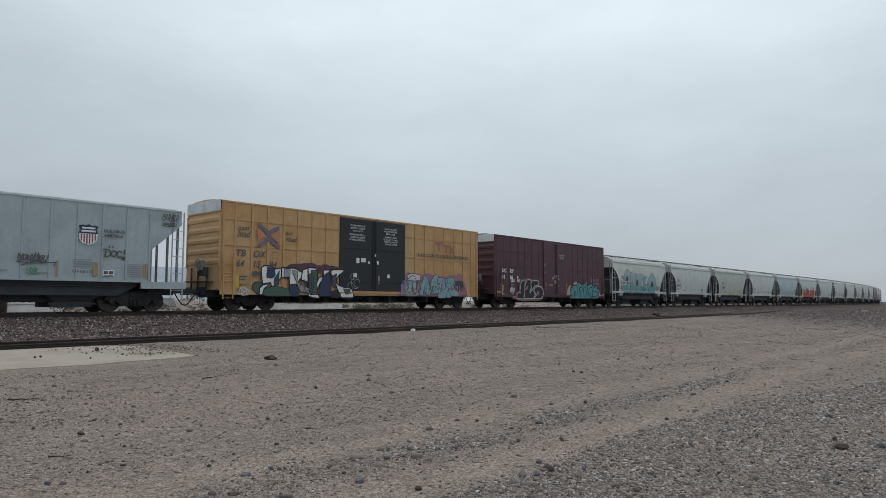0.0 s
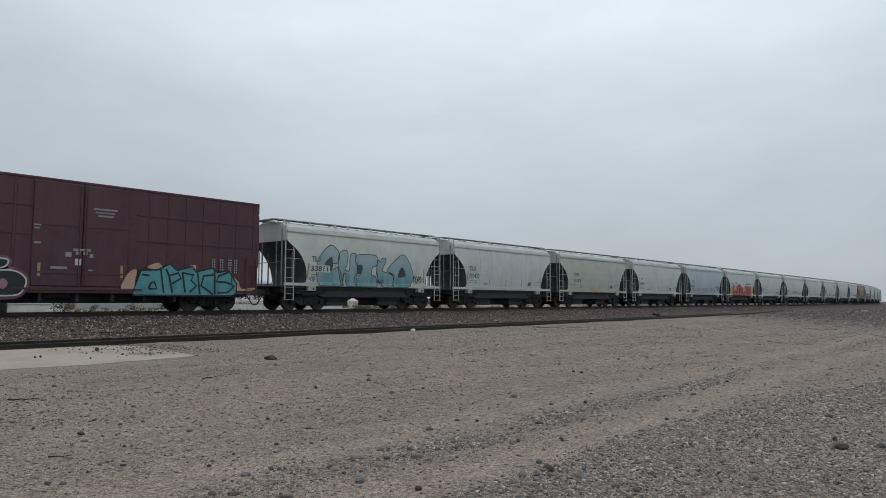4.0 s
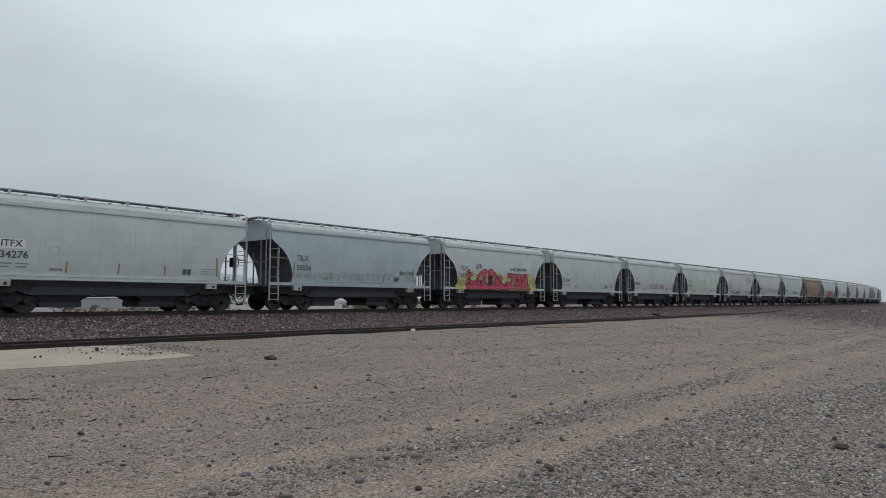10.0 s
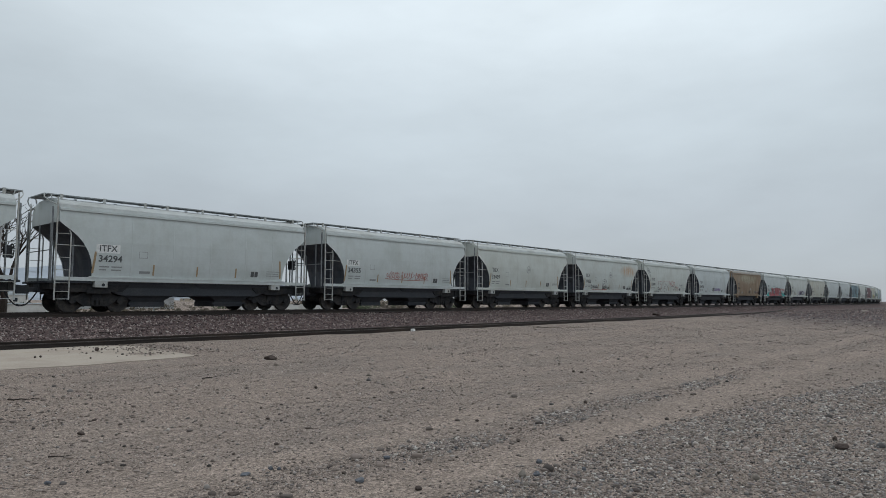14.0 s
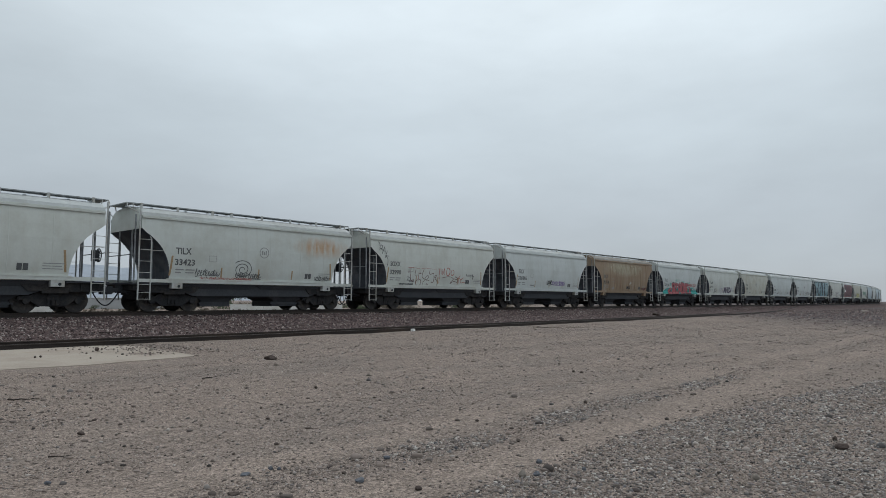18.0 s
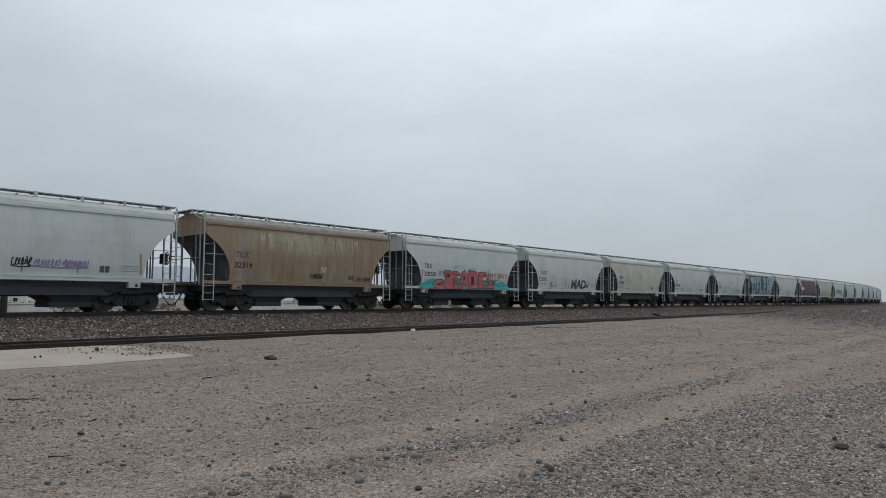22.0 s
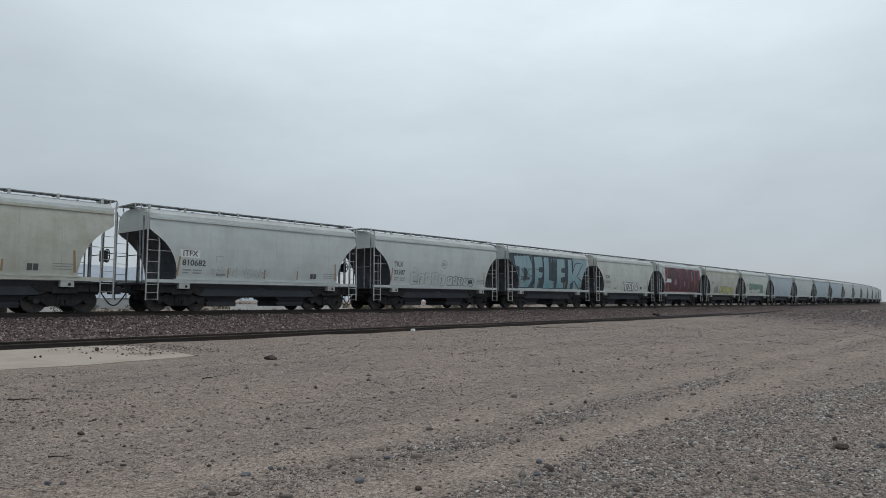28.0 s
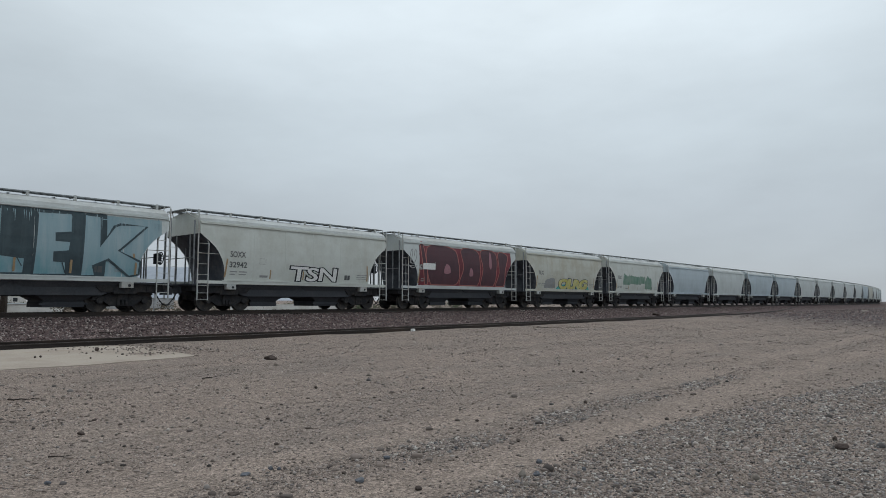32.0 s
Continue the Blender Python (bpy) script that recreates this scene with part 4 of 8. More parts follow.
def b_hopper_body():
    bm = bmesh.new()
    zs = [1.20, 1.36, 1.55, 1.70, 1.88, 2.05, 2.2, 2.35, 2.5, 2.65, 2.78, 2.90, 3.01, 3.12, 3.2, 3.28, 3.36, 3.43, 3.65, 3.87]
    rings = []
    for z in zs:
        w, e = side_skin(z), arch_end(z)
        rings.append([bm.verts.new((sx * e, sy * w, z)) for sx, sy in ((-1, -1), (1, -1), (1, 1), (-1, 1))])
    # roof: shoulders and crown
    for z, w in ((3.90, 1.535), (3.95, 1.525), (4.12, 1.42), (4.285, 1.15), (4.38, 0.75), (4.42, 0.0)):
        e = 5.60
        if w:
            rings.append([bm.verts.new((sx * e, sy * w, z)) for sx, sy in ((-1, -1), (1, -1), (1, 1), (-1, 1))])
        else:
            a, b = bm.verts.new((-e, 0, z)), bm.verts.new((e, 0, z))
            r = rings[-1]
            bm.faces.new((r[0], r[1], b, a))
            bm.faces.new((r[2], r[3], a, b))
            bm.faces.new((r[1], r[2], b))
            bm.faces.new((r[3], r[0], a))
    for r, q in zip(rings, rings[1:]):
        for i in range(4):
            if i in (1, 3) and q[0].co.z < 3.44:
                continue
            j = (i + 1) % 4
            bm.faces.new((r[i], r[j], q[j], q[i]))
    bm.faces.new(rings[0][::-1])
    return bm


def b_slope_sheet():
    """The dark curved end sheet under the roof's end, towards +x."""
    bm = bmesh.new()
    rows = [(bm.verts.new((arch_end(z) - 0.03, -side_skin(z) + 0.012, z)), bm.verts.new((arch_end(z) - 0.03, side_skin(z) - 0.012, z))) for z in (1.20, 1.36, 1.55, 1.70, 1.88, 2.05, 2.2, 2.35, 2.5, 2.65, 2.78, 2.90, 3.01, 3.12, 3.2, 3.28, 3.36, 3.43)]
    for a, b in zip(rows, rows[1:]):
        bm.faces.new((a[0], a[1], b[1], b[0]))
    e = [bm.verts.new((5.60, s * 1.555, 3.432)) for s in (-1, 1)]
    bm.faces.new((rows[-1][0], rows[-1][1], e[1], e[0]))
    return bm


def b_belly():
    bm = bmesh.new()
    prism(bm, [(-4.3, 1.215), (4.3, 1.215), (3.5, 0.80), (3.1, 0.665), (-3.1, 0.665), (-3.5, 0.80)], -1.22, 1.22)
    prism(bm, [(-4.35, 1.22), (4.35, 1.22), (3.8, 0.95), (2.65, 0.34), (1.25, 0.36), (1.1, 0.66), (-1.1, 0.66), (-1.25, 0.36), (-2.65, 0.34), (-3.8, 0.95)], -0.66, 0.66)
    return bm


def b_bay():
    """One discharge bay: a funnel with its outlet gate."""
    bm = bmesh.new()
    levels = ((1.24, -2.0, 2.0, 1.38), (0.47, -0.70, 0.70, 0.92), (0.40, -0.70, 0.70, 0.85))
    rings = [[bm.verts.new((x, y, z)) for x, y in ((a, -w), (b, -w), (b, w), (a, w))] for z, a, b, w in levels]
    for r, q in zip(rings, rings[1:]):
        for i in range(4):
            j = (i + 1) % 4
            bm.faces.new((r[i], r[j], q[j], q[i]))
    bm.faces.new(rings[-1])
    return bm


def b_gate():
    bm = bmesh.new()
    box(bm, -0.74, 0.74, -0.88, 0.88, 0.20, 0.42, 0.015)
    box(bm, -0.85, 0.85, -0.93, -0.83, 0.30, 0.37)
    rod(bm, (0.79, -1.0, 0.34), (0.79, 1.0, 0.34), 0.04)
    return bm


def b_sill():
    bm = bmesh.new()
    prism(bm, [(-5.68, 1.22), (5.68, 1.22), (5.68, 1.36), (4.47, 1.36), (-4.47, 1.36), (-5.68, 1.36)], -0.05, 0.03)
    box(bm, -4.47, 4.47, -0.075, 0.0, 1.35, 1.40)
    return bm


def b_chord():
    """The rolled top chord along the eave, with a drip lip."""
    bm = bmesh.new()
    prism(bm, [(-5.6, 3.87), (5.6, 3.87), (5.6, 3.945), (-5.6, 3.945)], -0.062, 0.03)
    prism(bm, [(-5.6, 3.945), (5.6, 3.945), (5.6, 3.985), (-5.6, 3.985)], -0.03, 0.03)
    return bm


def b_bracket():
    bm = bmesh.new()
    box(bm, -0.24, 0.24, -0.05, 0.2, 0.97, 1.24, 0.01)
    return bm


def b_bracket_hole():
    # a black disc on the bracket stands in for the hole's shade
    return rod(bmesh.new(), (0.07, -0.062, 1.07), (0.07, -0.04, 1.07), 0.06, 10)


def b_walkway():
    bm = bmesh.new()
    for y in (-0.62, 0.62):
        box(bm, -5.82, 5.82, y - 0.25, y + 0.25, 4.505, 4.545)
    for x in (-5.77, 5.77):
        box(bm, x - 0.2, x + 0.2, -0.87, 0.87, 4.50, 4.54)
    return bm


def b_walk_bracket():
    bm = bmesh.new()
    prism(bm, [(-0.05, 4.56), (0.05, 4.56), (0.05, 4.22), (-0.05, 4.22)], -0.93, -0.88)
    box(bm, -0.04, 0.04, -0.88, -0.37, 4.475, 4.506)
    return bm


def b_hatch():
    bm = bmesh.new()
    box(bm, -5.05, 5.05, -0.30, 0.30, 4.38, 4.455, 0.03)
    for k in range(7):
        x = -4.65 + k * 1.55
        box(bm, x - 0.04, x + 0.04, -0.32, 0.32, 4.44, 4.49)
    return bm


def b_deck():
    return box(bmesh.new(), 4.3, 5.88, -1.42, 1.42, 1.12, 1.20, 0.01)


def b_shear_plate():
    """The dark body bolster and draft gear housing over a truck, towards +x."""
    bm = bmesh.new()
    prism(bm, [(2.7, 1.19), (5.76, 1.115), (5.76, 0.90), (5.1, 0.80), (3.1, 0.80)], -1.28, 1.28)
    box(bm, 3.55, 4.45, -1.32, 1.32, 0.72, 0.95, 0.02)
    for x in (4.9, 5.25, 5.55):
        box(bm, x - 0.03, x + 0.03, -1.34, -1.2, 0.82, 1.12)
    rod(bm, (5.2, -1.2, 0.86), (5.2, 1.2, 0.86), 0.05, 6)
    return bm


def b_end_post(z1):
    return lambda: box(bmesh.new(), -0.028, 0.028, -0.028, 0.028, 1.15, z1, 0.006)


def b_end_rail():
    return rod(bmesh.new(), (0, -1.4, 0), (0, 1.4, 0), 0.02, 6)


END_POSTS = ((5.78, -1.36, 4.0), (5.78, 1.36, 4.0), (5.58, -0.62, 3.46), (5.58, 0.62, 3.46), (4.92, -1.05, 2.95), (4.92, 1.05, 2.95))


def b_grab():
    bm = bmesh.new()
    tube(bm, [(4.4, -1.5, 2.55), (5.58, -1.5, 2.55)], 0.016, 5)
    return bm


def b_roof_grab():
    """Bent hand rails from the roof walk down to a car's end."""
    bm = bmesh.new()
    for y in (-0.86, 0.86):
        k = 1 if y > 0 else -1
        tube(bm, [(5.95, y, 4.52), (5.97, y + 0.08 * k, 4.38), (5.86, y + 0.25 * k, 4.24), (5.62, y + 0.38 * k, 4.10)], 0.022, 6)
        tube(bm, [(5.72, y, 4.52), (5.66, y + 0.02 * k, 4.30)], 0.022, 6)
    return bm


def b_brake_wheel():
    bm = bmesh.new()
    n = 14
    ring = [(0, 0.27 * math.cos(2 * math.pi * k / n), 0.27 * math.sin(2 * math.pi * k / n)) for k in range(n + 1)]
    tube(bm, ring, 0.022, 5)
    for k in range(4):
        a = math.pi * k / 4
        tube(bm, [(0, 0.27 * math.cos(a), 0.27 * math.sin(a)), (0, -0.27 * math.cos(a), -0.27 * math.sin(a))], 0.014, 5)
    box(bm, -0.25, -0.02, -0.16, 0.16, -0.25, 0.2, 0.02)
    return bm


def b_centre_sill():
    bm = bmesh.new()
    box(bm, -5.83, 5.83, -0.3, 0.3, 0.78, 1.15)
    rod(bm, (-1.0, -0.75, 0.95), (0.1, -0.75, 0.95), 0.17, 10)
    tube(bm, [(-3.9, -0.9, 0.72), (-0.8, -0.55, 0.62), (3.9, -0.9, 0.72)], 0.025, 5)
    return bm


def b_rib(proud=0.016):
    """A thin weld seam up the side."""
    bm = bmesh.new()
    zs = np.linspace(1.42, 3.85, 8)
    a = [bm.verts.new((-0.018, -side_skin(z) - 0.001, z)) for z in zs]
    b = [bm.verts.new((0.018, -side_skin(z) - 0.001, z)) for z in zs]
    c = [bm.verts.new((0.0, -side_skin(z) - proud, z)) for z in zs]
    for i in range(len(zs) - 1):
        bm.faces.new((a[i], c[i], c[i + 1], a[i + 1]))
        bm.faces.new((c[i], b[i], b[i + 1], c[i + 1]))
    return bm


LADDER = b_ladder(0.50, 0.48, 4.36, 3.00, (0.52, 0.80, 1.12, 1.61, 2.08, 2.56, 2.98))


def make_hopper(k, paint="pale", mark="", number="", label="", ribs=False, sill=None, panel=False, logo=False, steel="steel", near=True, shift=0.0):
    s_mid = FIRST_GAP + (k - 0.5) * PITCH_CAR
    car = new_car("covered_hopper", label, "freight car", s_mid)
    body = M[paint]
    shell = shared("hopper_body", b_hopper_body, body)
    if len(shell.materials) < 2:
        # rust car's roof is grimy; other upward faces are dimmed against sky brightness
        shell.materials.append(M["roof_grime" if paint == "rusty" else "roof_dimmed"])
        for f in shell.polygons:
            f.material_index = int(f.center.z > 3.93 and f.normal.z > 0.2)
    part("body", shell, None, car)
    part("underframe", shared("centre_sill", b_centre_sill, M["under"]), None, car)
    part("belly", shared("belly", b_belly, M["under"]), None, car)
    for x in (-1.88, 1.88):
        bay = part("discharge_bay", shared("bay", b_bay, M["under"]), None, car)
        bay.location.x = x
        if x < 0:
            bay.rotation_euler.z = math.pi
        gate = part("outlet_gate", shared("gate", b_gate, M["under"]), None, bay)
    for sy in (-1, 1):
        ob = part("side_sill", shared("side_sill", b_sill, M[sill] if sill else body), None, car)
        ob.location.y = sy * 1.46
        ch = part("top_chord", shared("chord", b_chord, body), None, car)
        ch.location.y, ch.rotation_euler.z = sy * 1.505, 0 if sy < 0 else math.pi
        for x in (-4.0, 4.0):
            br = part("jacking_bracket", shared("bracket", b_bracket, M[steel] if steel == "steel" else body), None, car)
            br.location = (x, sy * 1.46, 0)
            br.rotation_euler.z = 0 if sy < 0 else math.pi
            if sy < 0:
                part("jacking_hole", shared("bracket_hole", b_bracket_hole, M["black"]), None, br)
    board = part("running_board", shared("walkway", b_walkway, M["walkway"]), None, car)
    for x in (-5.36, -3.78, -2.13, -1.17, 0.47, 2.11, 3.74, 5.36):
        for turn in ((0, math.pi) if near else (0,)):
            br = part("bracket", shared("walk_bracket", b_walk_bracket, M["steel"]), None, board)
            br.location.x, br.rotation_euler.z = x, turn
    part("roof_hatch", shared("hatch", b_hatch, M["roof"]), None, car)
    for sx in (-1, 1):
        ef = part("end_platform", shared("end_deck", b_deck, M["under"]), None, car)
        ef.rotation_euler.z = 0 if sx > 0 else math.pi
        for px, py, pz in END_POSTS:
            post = part("end_post", shared("end_post%.2f" % pz, b_end_post(pz), M["darksteel"]), None, ef)
            post.location = (px, py, 0)
        for pz in (2.36,):
            rail = part("end_rail", shared("end_rail", b_end_rail, M["darksteel"]), None, ef)
            rail.location = (5.80, 0, pz)
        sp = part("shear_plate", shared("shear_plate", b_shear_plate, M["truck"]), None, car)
        sp.rotation_euler.z = 0 if sx > 0 else math.pi
        if near:
            rg = part("roof_grab", shared("roof_grab", b_roof_grab, M["steel"]), None, car)
            rg.rotation_euler.z = 0 if sx > 0 else math.pi
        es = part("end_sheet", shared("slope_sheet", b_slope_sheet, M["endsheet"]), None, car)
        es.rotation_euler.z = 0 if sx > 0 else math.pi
        for sy in (-1, 1):
            ld = part("ladder", shared("ladder", LADDER, M["steel"]), None, car)
            ld.location = (sx * 5.67, sy * 1.52, 0)
            ld.rotation_euler.z = 0 if sx < 0 else math.pi
        gr = part("grab_rail", shared("grab", b_grab, M["steel"]), None, car)
        gr.rotation_euler.z = 0
        if sx < 0:
            gr.location.x = -9.98
        cp = part("coupler", shared("coupler", b_coupler, M["under"]), None, car)
        cp.location.x = sx * 5.54
        cp.rotation_euler.z = 0 if sx > 0 else math.pi
        if near:
            hs = part("air_hose", shared("hose", b_hose, M["black"]), None, car)
            hs.location.x = sx * 5.60
            hs.rotation_euler.z = 0 if sx > 0 else math.pi
        make_truck(car, sx * 3.99, s_mid)
    if near:
        bw = part("brake_wheel", shared("brake_wheel", b_brake_wheel, M["under"]), None, car)
        bw.location = (5.85, -0.35, 2.3)
    if ribs:
        for x in np.linspace(-4.2, 4.2, 8):
            r = part("weld_seam", shared("rib", b_rib, body), None, car)
            r.location.x = x
    elif near:
        for x in (-2.9, -1.15, 0.55, 2.3, 3.75):
            r = part("weld_seam", shared("seam", lambda: b_rib(0.007), body), None, car)
            r.location.x = x
    # marks
    if near and not sill:
        for x in (-2.0, -0.08, 1.80):
            bars(car, [(x, x + 0.07, 1.50, 1.93)], M["amber"], side_skin, name="reflector")
        for x, lean in ((-4.40, 0.08), (4.20, -0.08)):
            pts = [(x, 1.52), (x + 0.085, 1.52), (x + 0.085 + lean, 2.36), (x + lean, 2.36)]
            decal("reflector", car, pts, [(0, 1, 2, 3)], M["amber"], side_skin, 0.005, "", 0.12)
    if near:
        bars(car, [(2.62, 2.79, 1.56, 1.81), (2.82, 2.99, 1.56, 1.81)], M["ink"], side_skin, name="data_panel")
        bars(car, [(-4.12, -3.75, 1.76, 1.81), (-3.66, -3.25, 1.76, 1.81), (-4.12, -3.85, 1.64, 1.69), (-3.66, -3.28, 1.64, 1.69)], M["grey"], side_skin)
        bars(car, [(3.45, 4.2, 1.82, 1.85), (3.45, 4.1, 1.72, 1.75), (3.45, 4.15, 1.62, 1.65)], M["grey"], side_skin)
        bars(car, [(-2.55, -2.1, 1.56, 1.66)], M["grey"], side_skin)
        fr = 0.015
        bars(car, [(-2.6, -2.25, 2.18, 2.18 + fr), (-2.6, -2.25, 2.43, 2.43 + fr), (-2.6, -2.6 + fr, 2.18, 2.43), (-2.25 - fr, -2.25, 2.18, 2.43)], M["grey"], side_skin, name="stencil")
    if panel:
        bars(car, [(-4.27, -3.36, 2.32, 2.66)], M["white"], side_skin, lift=0.004, name="patch_panel")
    if mark:
        write(car, mark, -4.14 + shift, 2.38 if panel else 2.44, 0.25 if panel else 0.28, M["ink"], side_skin, bold=0.018, width=0.68 if panel else (0.70 if mark == "TILX" else 0.80), lift=0.008)
    if number:
        write(car, number, -4.16 + shift, 1.97, 0.27, M["black" if paint == "rusty" else "ink"], side_skin, bold=0.024, width=0.18 * len(number), lift=0.008)
    if logo:
        ring, f = [], []
        for i in range(24):
            a = 2 * math.pi * i / 24
            ring += [(0.2 + 0.26 * math.cos(a), 2.72 + 0.26 * math.sin(a)), (0.2 + 0.22 * math.cos(a), 2.72 + 0.22 * math.sin(a))]
            j = (i + 1) % 24
            f.append((2 * i, 2 * j, 2 * j + 1, 2 * i + 1))
        decal("emblem", car, ring, f, M["grey"], side_skin, 0.005)
        bars(car, [(0.06, 0.14, 2.62, 2.82), (0.17, 0.24, 2.62, 2.78), (0.27, 0.33, 2.62, 2.82)], M["grey"], side_skin, name="emblem_bars")
    return car


# ---- box cars and the older ribbed hopper ----
def flat_skin(w):
    return lambda z: w


def b_boxcar_body(half, w, z0, z1, crown):
    def build():
        bm = bmesh.new()
        sec = [(-w, z0), (w, z0), (w, z1), (w * 0.55, z1 + crown * 0.75), (0, z1 + crown), (-w * 0.55, z1 + crown * 0.75), (-w, z1)]
        a = [bm.verts.new((-half, y, z)) for y, z in sec]
        b = [bm.verts.new((half, y, z)) for y, z in sec]
        bm.faces.new(a)
        bm.faces.new(b[::-1])
        for i in range(len(a)):
            j = (i + 1) % len(a)
            bm.faces.new((a[j], a[i], b[i], b[j]))
        return bm
    return build


def b_end_rib(w, z, h):
    return lambda: prism(bmesh.new(), [(0, z - h), (0.04, z - h * 0.6), (0.05, z + h * 0.2), (0.0, z + h)], -w * 0.935, w * 0.935)


def b_corner_post(w, z0, z1, side):
    return lambda: box(bmesh.new(), -0.02, 0.06, min(side * w, side * (w - 0.09)), max(side * w, side * (w - 0.09)), z0, z1, 0.008)


def b_post(z0, z1, d=0.05, w=0.05):
    return lambda: box(bmesh.new(), -w, w, -d, 0, z0, z1, 0.012)


def make_boxcar(name, label, s0, length, paint, top, door, posts, lines, roof, w=1.52, door_paint="black", proud=0.05):
    half, mid = length / 2, s0 + length / 2
    car = new_car(name, label, "freight car", mid)
    part("body", mesh_of("body", b_boxcar_body(half, w, 0.95, top, 0.16)(), M[paint]), None, car)
    rb = bmesh.new()
    box(rb, -half, half, -w - 0.03, w + 0.03, top - 0.06, top + 0.03, 0.01)
    part("eave_trim", rb, M[roof], car)
    rf = bmesh.new()
    for x in np.arange(-half + 0.4, half, 1.1):
        prism(rf, [(x - 0.05, top + 0.02), (x + 0.05, top + 0.02), (x + 0.05, top + 0.17), (x - 0.05, top + 0.17)], -0.4, 0.4)
    tagged(part("roof_ribs", rf, M["roof"], car), kind="stuff")
    for sx in (-1, 1):
        er = part("end_wall", mesh_of("end_wall", box(bmesh.new(), -0.02, 0.004, -w + 0.004, w - 0.004, 0.97, top - 0.52), M[paint]), None, car)
        er.location.x = sx * half
        er.rotation_euler.z = 0 if sx > 0 else math.pi
        tall = (top - 2.55) / 5
        for k in range(5):
            part("end_rib", shared("end_rib%d%.2f" % (k, top), b_end_rib(w, 2.0 + tall * (k + 0.5), tall * 0.33), M[paint]), None, er)
        for side in (-1, 1):
            part("corner_post", shared("corner_post%d%.2f" % (side, top), b_corner_post(w, 2.0, top - 0.55, side), M[paint]), None, er)
        cap = bmesh.new()
        box(cap, 0.0, 0.05, -w, w, top - 0.5, top + 0.02, 0.01)
        part("end_cap", cap, M[roof], er, "bare galvanised end cap")
        cp = part("coupler", shared("coupler", b_coupler, M["under"]), None, car)
        cp.location.x = sx * (half + 0.12)
        cp.rotation_euler.z = 0 if sx > 0 else math.pi
        hs = part("air_hose", shared("hose", b_hose, M["black"]), None, car)
        hs.location.x = sx * (half + 0.1)
        hs.rotation_euler.z = 0 if sx > 0 else math.pi
        make_truck(car, sx * (half - 2.05), mid)
        for sy in (-1, 1):
            ld = part("ladder", shared("box_ladder" + paint, b_ladder(0.5, 0.55, 2.4, 2.4, 0.38), M[paint]), None, car)
            ld.location = (sx * (half - 0.12), sy * (w + 0.09), 0)
            ld.rotation_euler.z = 0 if sx < 0 else math.pi
    for sy in (-1, 1):
        for x in posts:
            p = part("side_post", shared("post%.2f" % top + paint, b_post(0.98, top - 0.06, proud), M[paint]), None, car)
            p.location = (x, sy * w, 0)
            p.rotation_euler.z = 0 if sy < 0 else math.pi
        for x0, x1, z in lines:
            bm = bmesh.new()
            box(bm, x0, x1, sy * w, sy * (w + 0.035), z - 0.03, z + 0.03)
            part("side_rail", bm, M[paint], car)
        ss = bmesh.new()
        box(ss, -half, half, sy * (w - 0.02), sy * (w + 0.06), 0.74, 0.98, 0.01)
        part("side_sill", ss, M[paint], car)
        d = bmesh.new()
        box(d, door[0], (door[0] + door[1]) / 2 - 0.02, sy * w, sy * (w + 0.075), 1.0, top - 0.1, 0.02)
        dl = part("door", d, M[door_paint], car)
        d = bmesh.new()
        box(d, (door[0] + door[1]) / 2 + 0.02, door[1], sy * w, sy * (w + 0.075), 1.0, top - 0.1, 0.02)
        dr = part("door", d, M[door_paint], car)
        if sy < 0:
            for leaf, (a, b) in ((dl, (door[0], (door[0] + door[1]) / 2)), (dr, ((door[0] + door[1]) / 2, door[1]))):
                x = b - 0.12 if leaf is dl else a + 0.12
                part("locking_bar", rod(bmesh.new(), (x, -w - 0.10, 1.05), (x, -w - 0.10, top - 0.2), 0.02, 6), M[door_paint], leaf)
                for z in (1.5, 3.3):
                    rib = bmesh.new()
                    box(rib, a + 0.08, b - 0.08, -w - 0.095, -w - 0.07, z - 0.035, z + 0.035)
                    part("door_rib", rib, M[door_paint], leaf)
        t = bmesh.new()
        box(t, door[0] - 0.6, door[1] + 0.6, sy * w, sy * (w + 0.12), 0.86, 0.93)
        part("door_track", t, M[paint], car)
    bm = bmesh.new()
    box(bm, -half, half, -0.4, 0.4, 0.62, 0.96)
    box(bm, -half * 0.56, half * 0.56, -0.45, 0.45, 0.36, 0.7, 0.02)
    for x in np.linspace(-half * 0.5, half * 0.5, 7):
        prism(bm, [(x - 0.06, 0.96), (x + 0.06, 0.96), (x + 0.06, 0.42), (x - 0.06, 0.42)], -1.3, 1.3)
    rod(bm, (-1.2, -0.7, 0.7), (0.0, -0.7, 0.7), 0.18, 10)
    part("underframe", bm, M["under"], car)
    return car


def end_gear(car, half, w):
    """Cross-over platform, brake housing and grab irons low on a box car's end."""
    for sx in (-1, 1):
        g = bmesh.new()
        box(g, 0.05, 0.35, -1.0, 1.0, 1.3, 1.36)
        box(g, 0.05, 0.3, 0.2, 0.6, 1.6, 2.0, 0.02)
        for y in (-0.9, -0.3, 0.5):
            box(g, 0.04, 0.1, y - 0.03, y + 0.03, 1.0, 2.0)
        ob = part("end_platform", g, M["under"], car)
        ob.location.x = sx * half
        ob.rotation_euler.z = 0 if sx > 0 else math.pi
        bw = part("brake_wheel", shared("brake_wheel", b_brake_wheel, M["darksteel"]), None, ob)
        bw.location = (0.45, 0.4, 2.1)


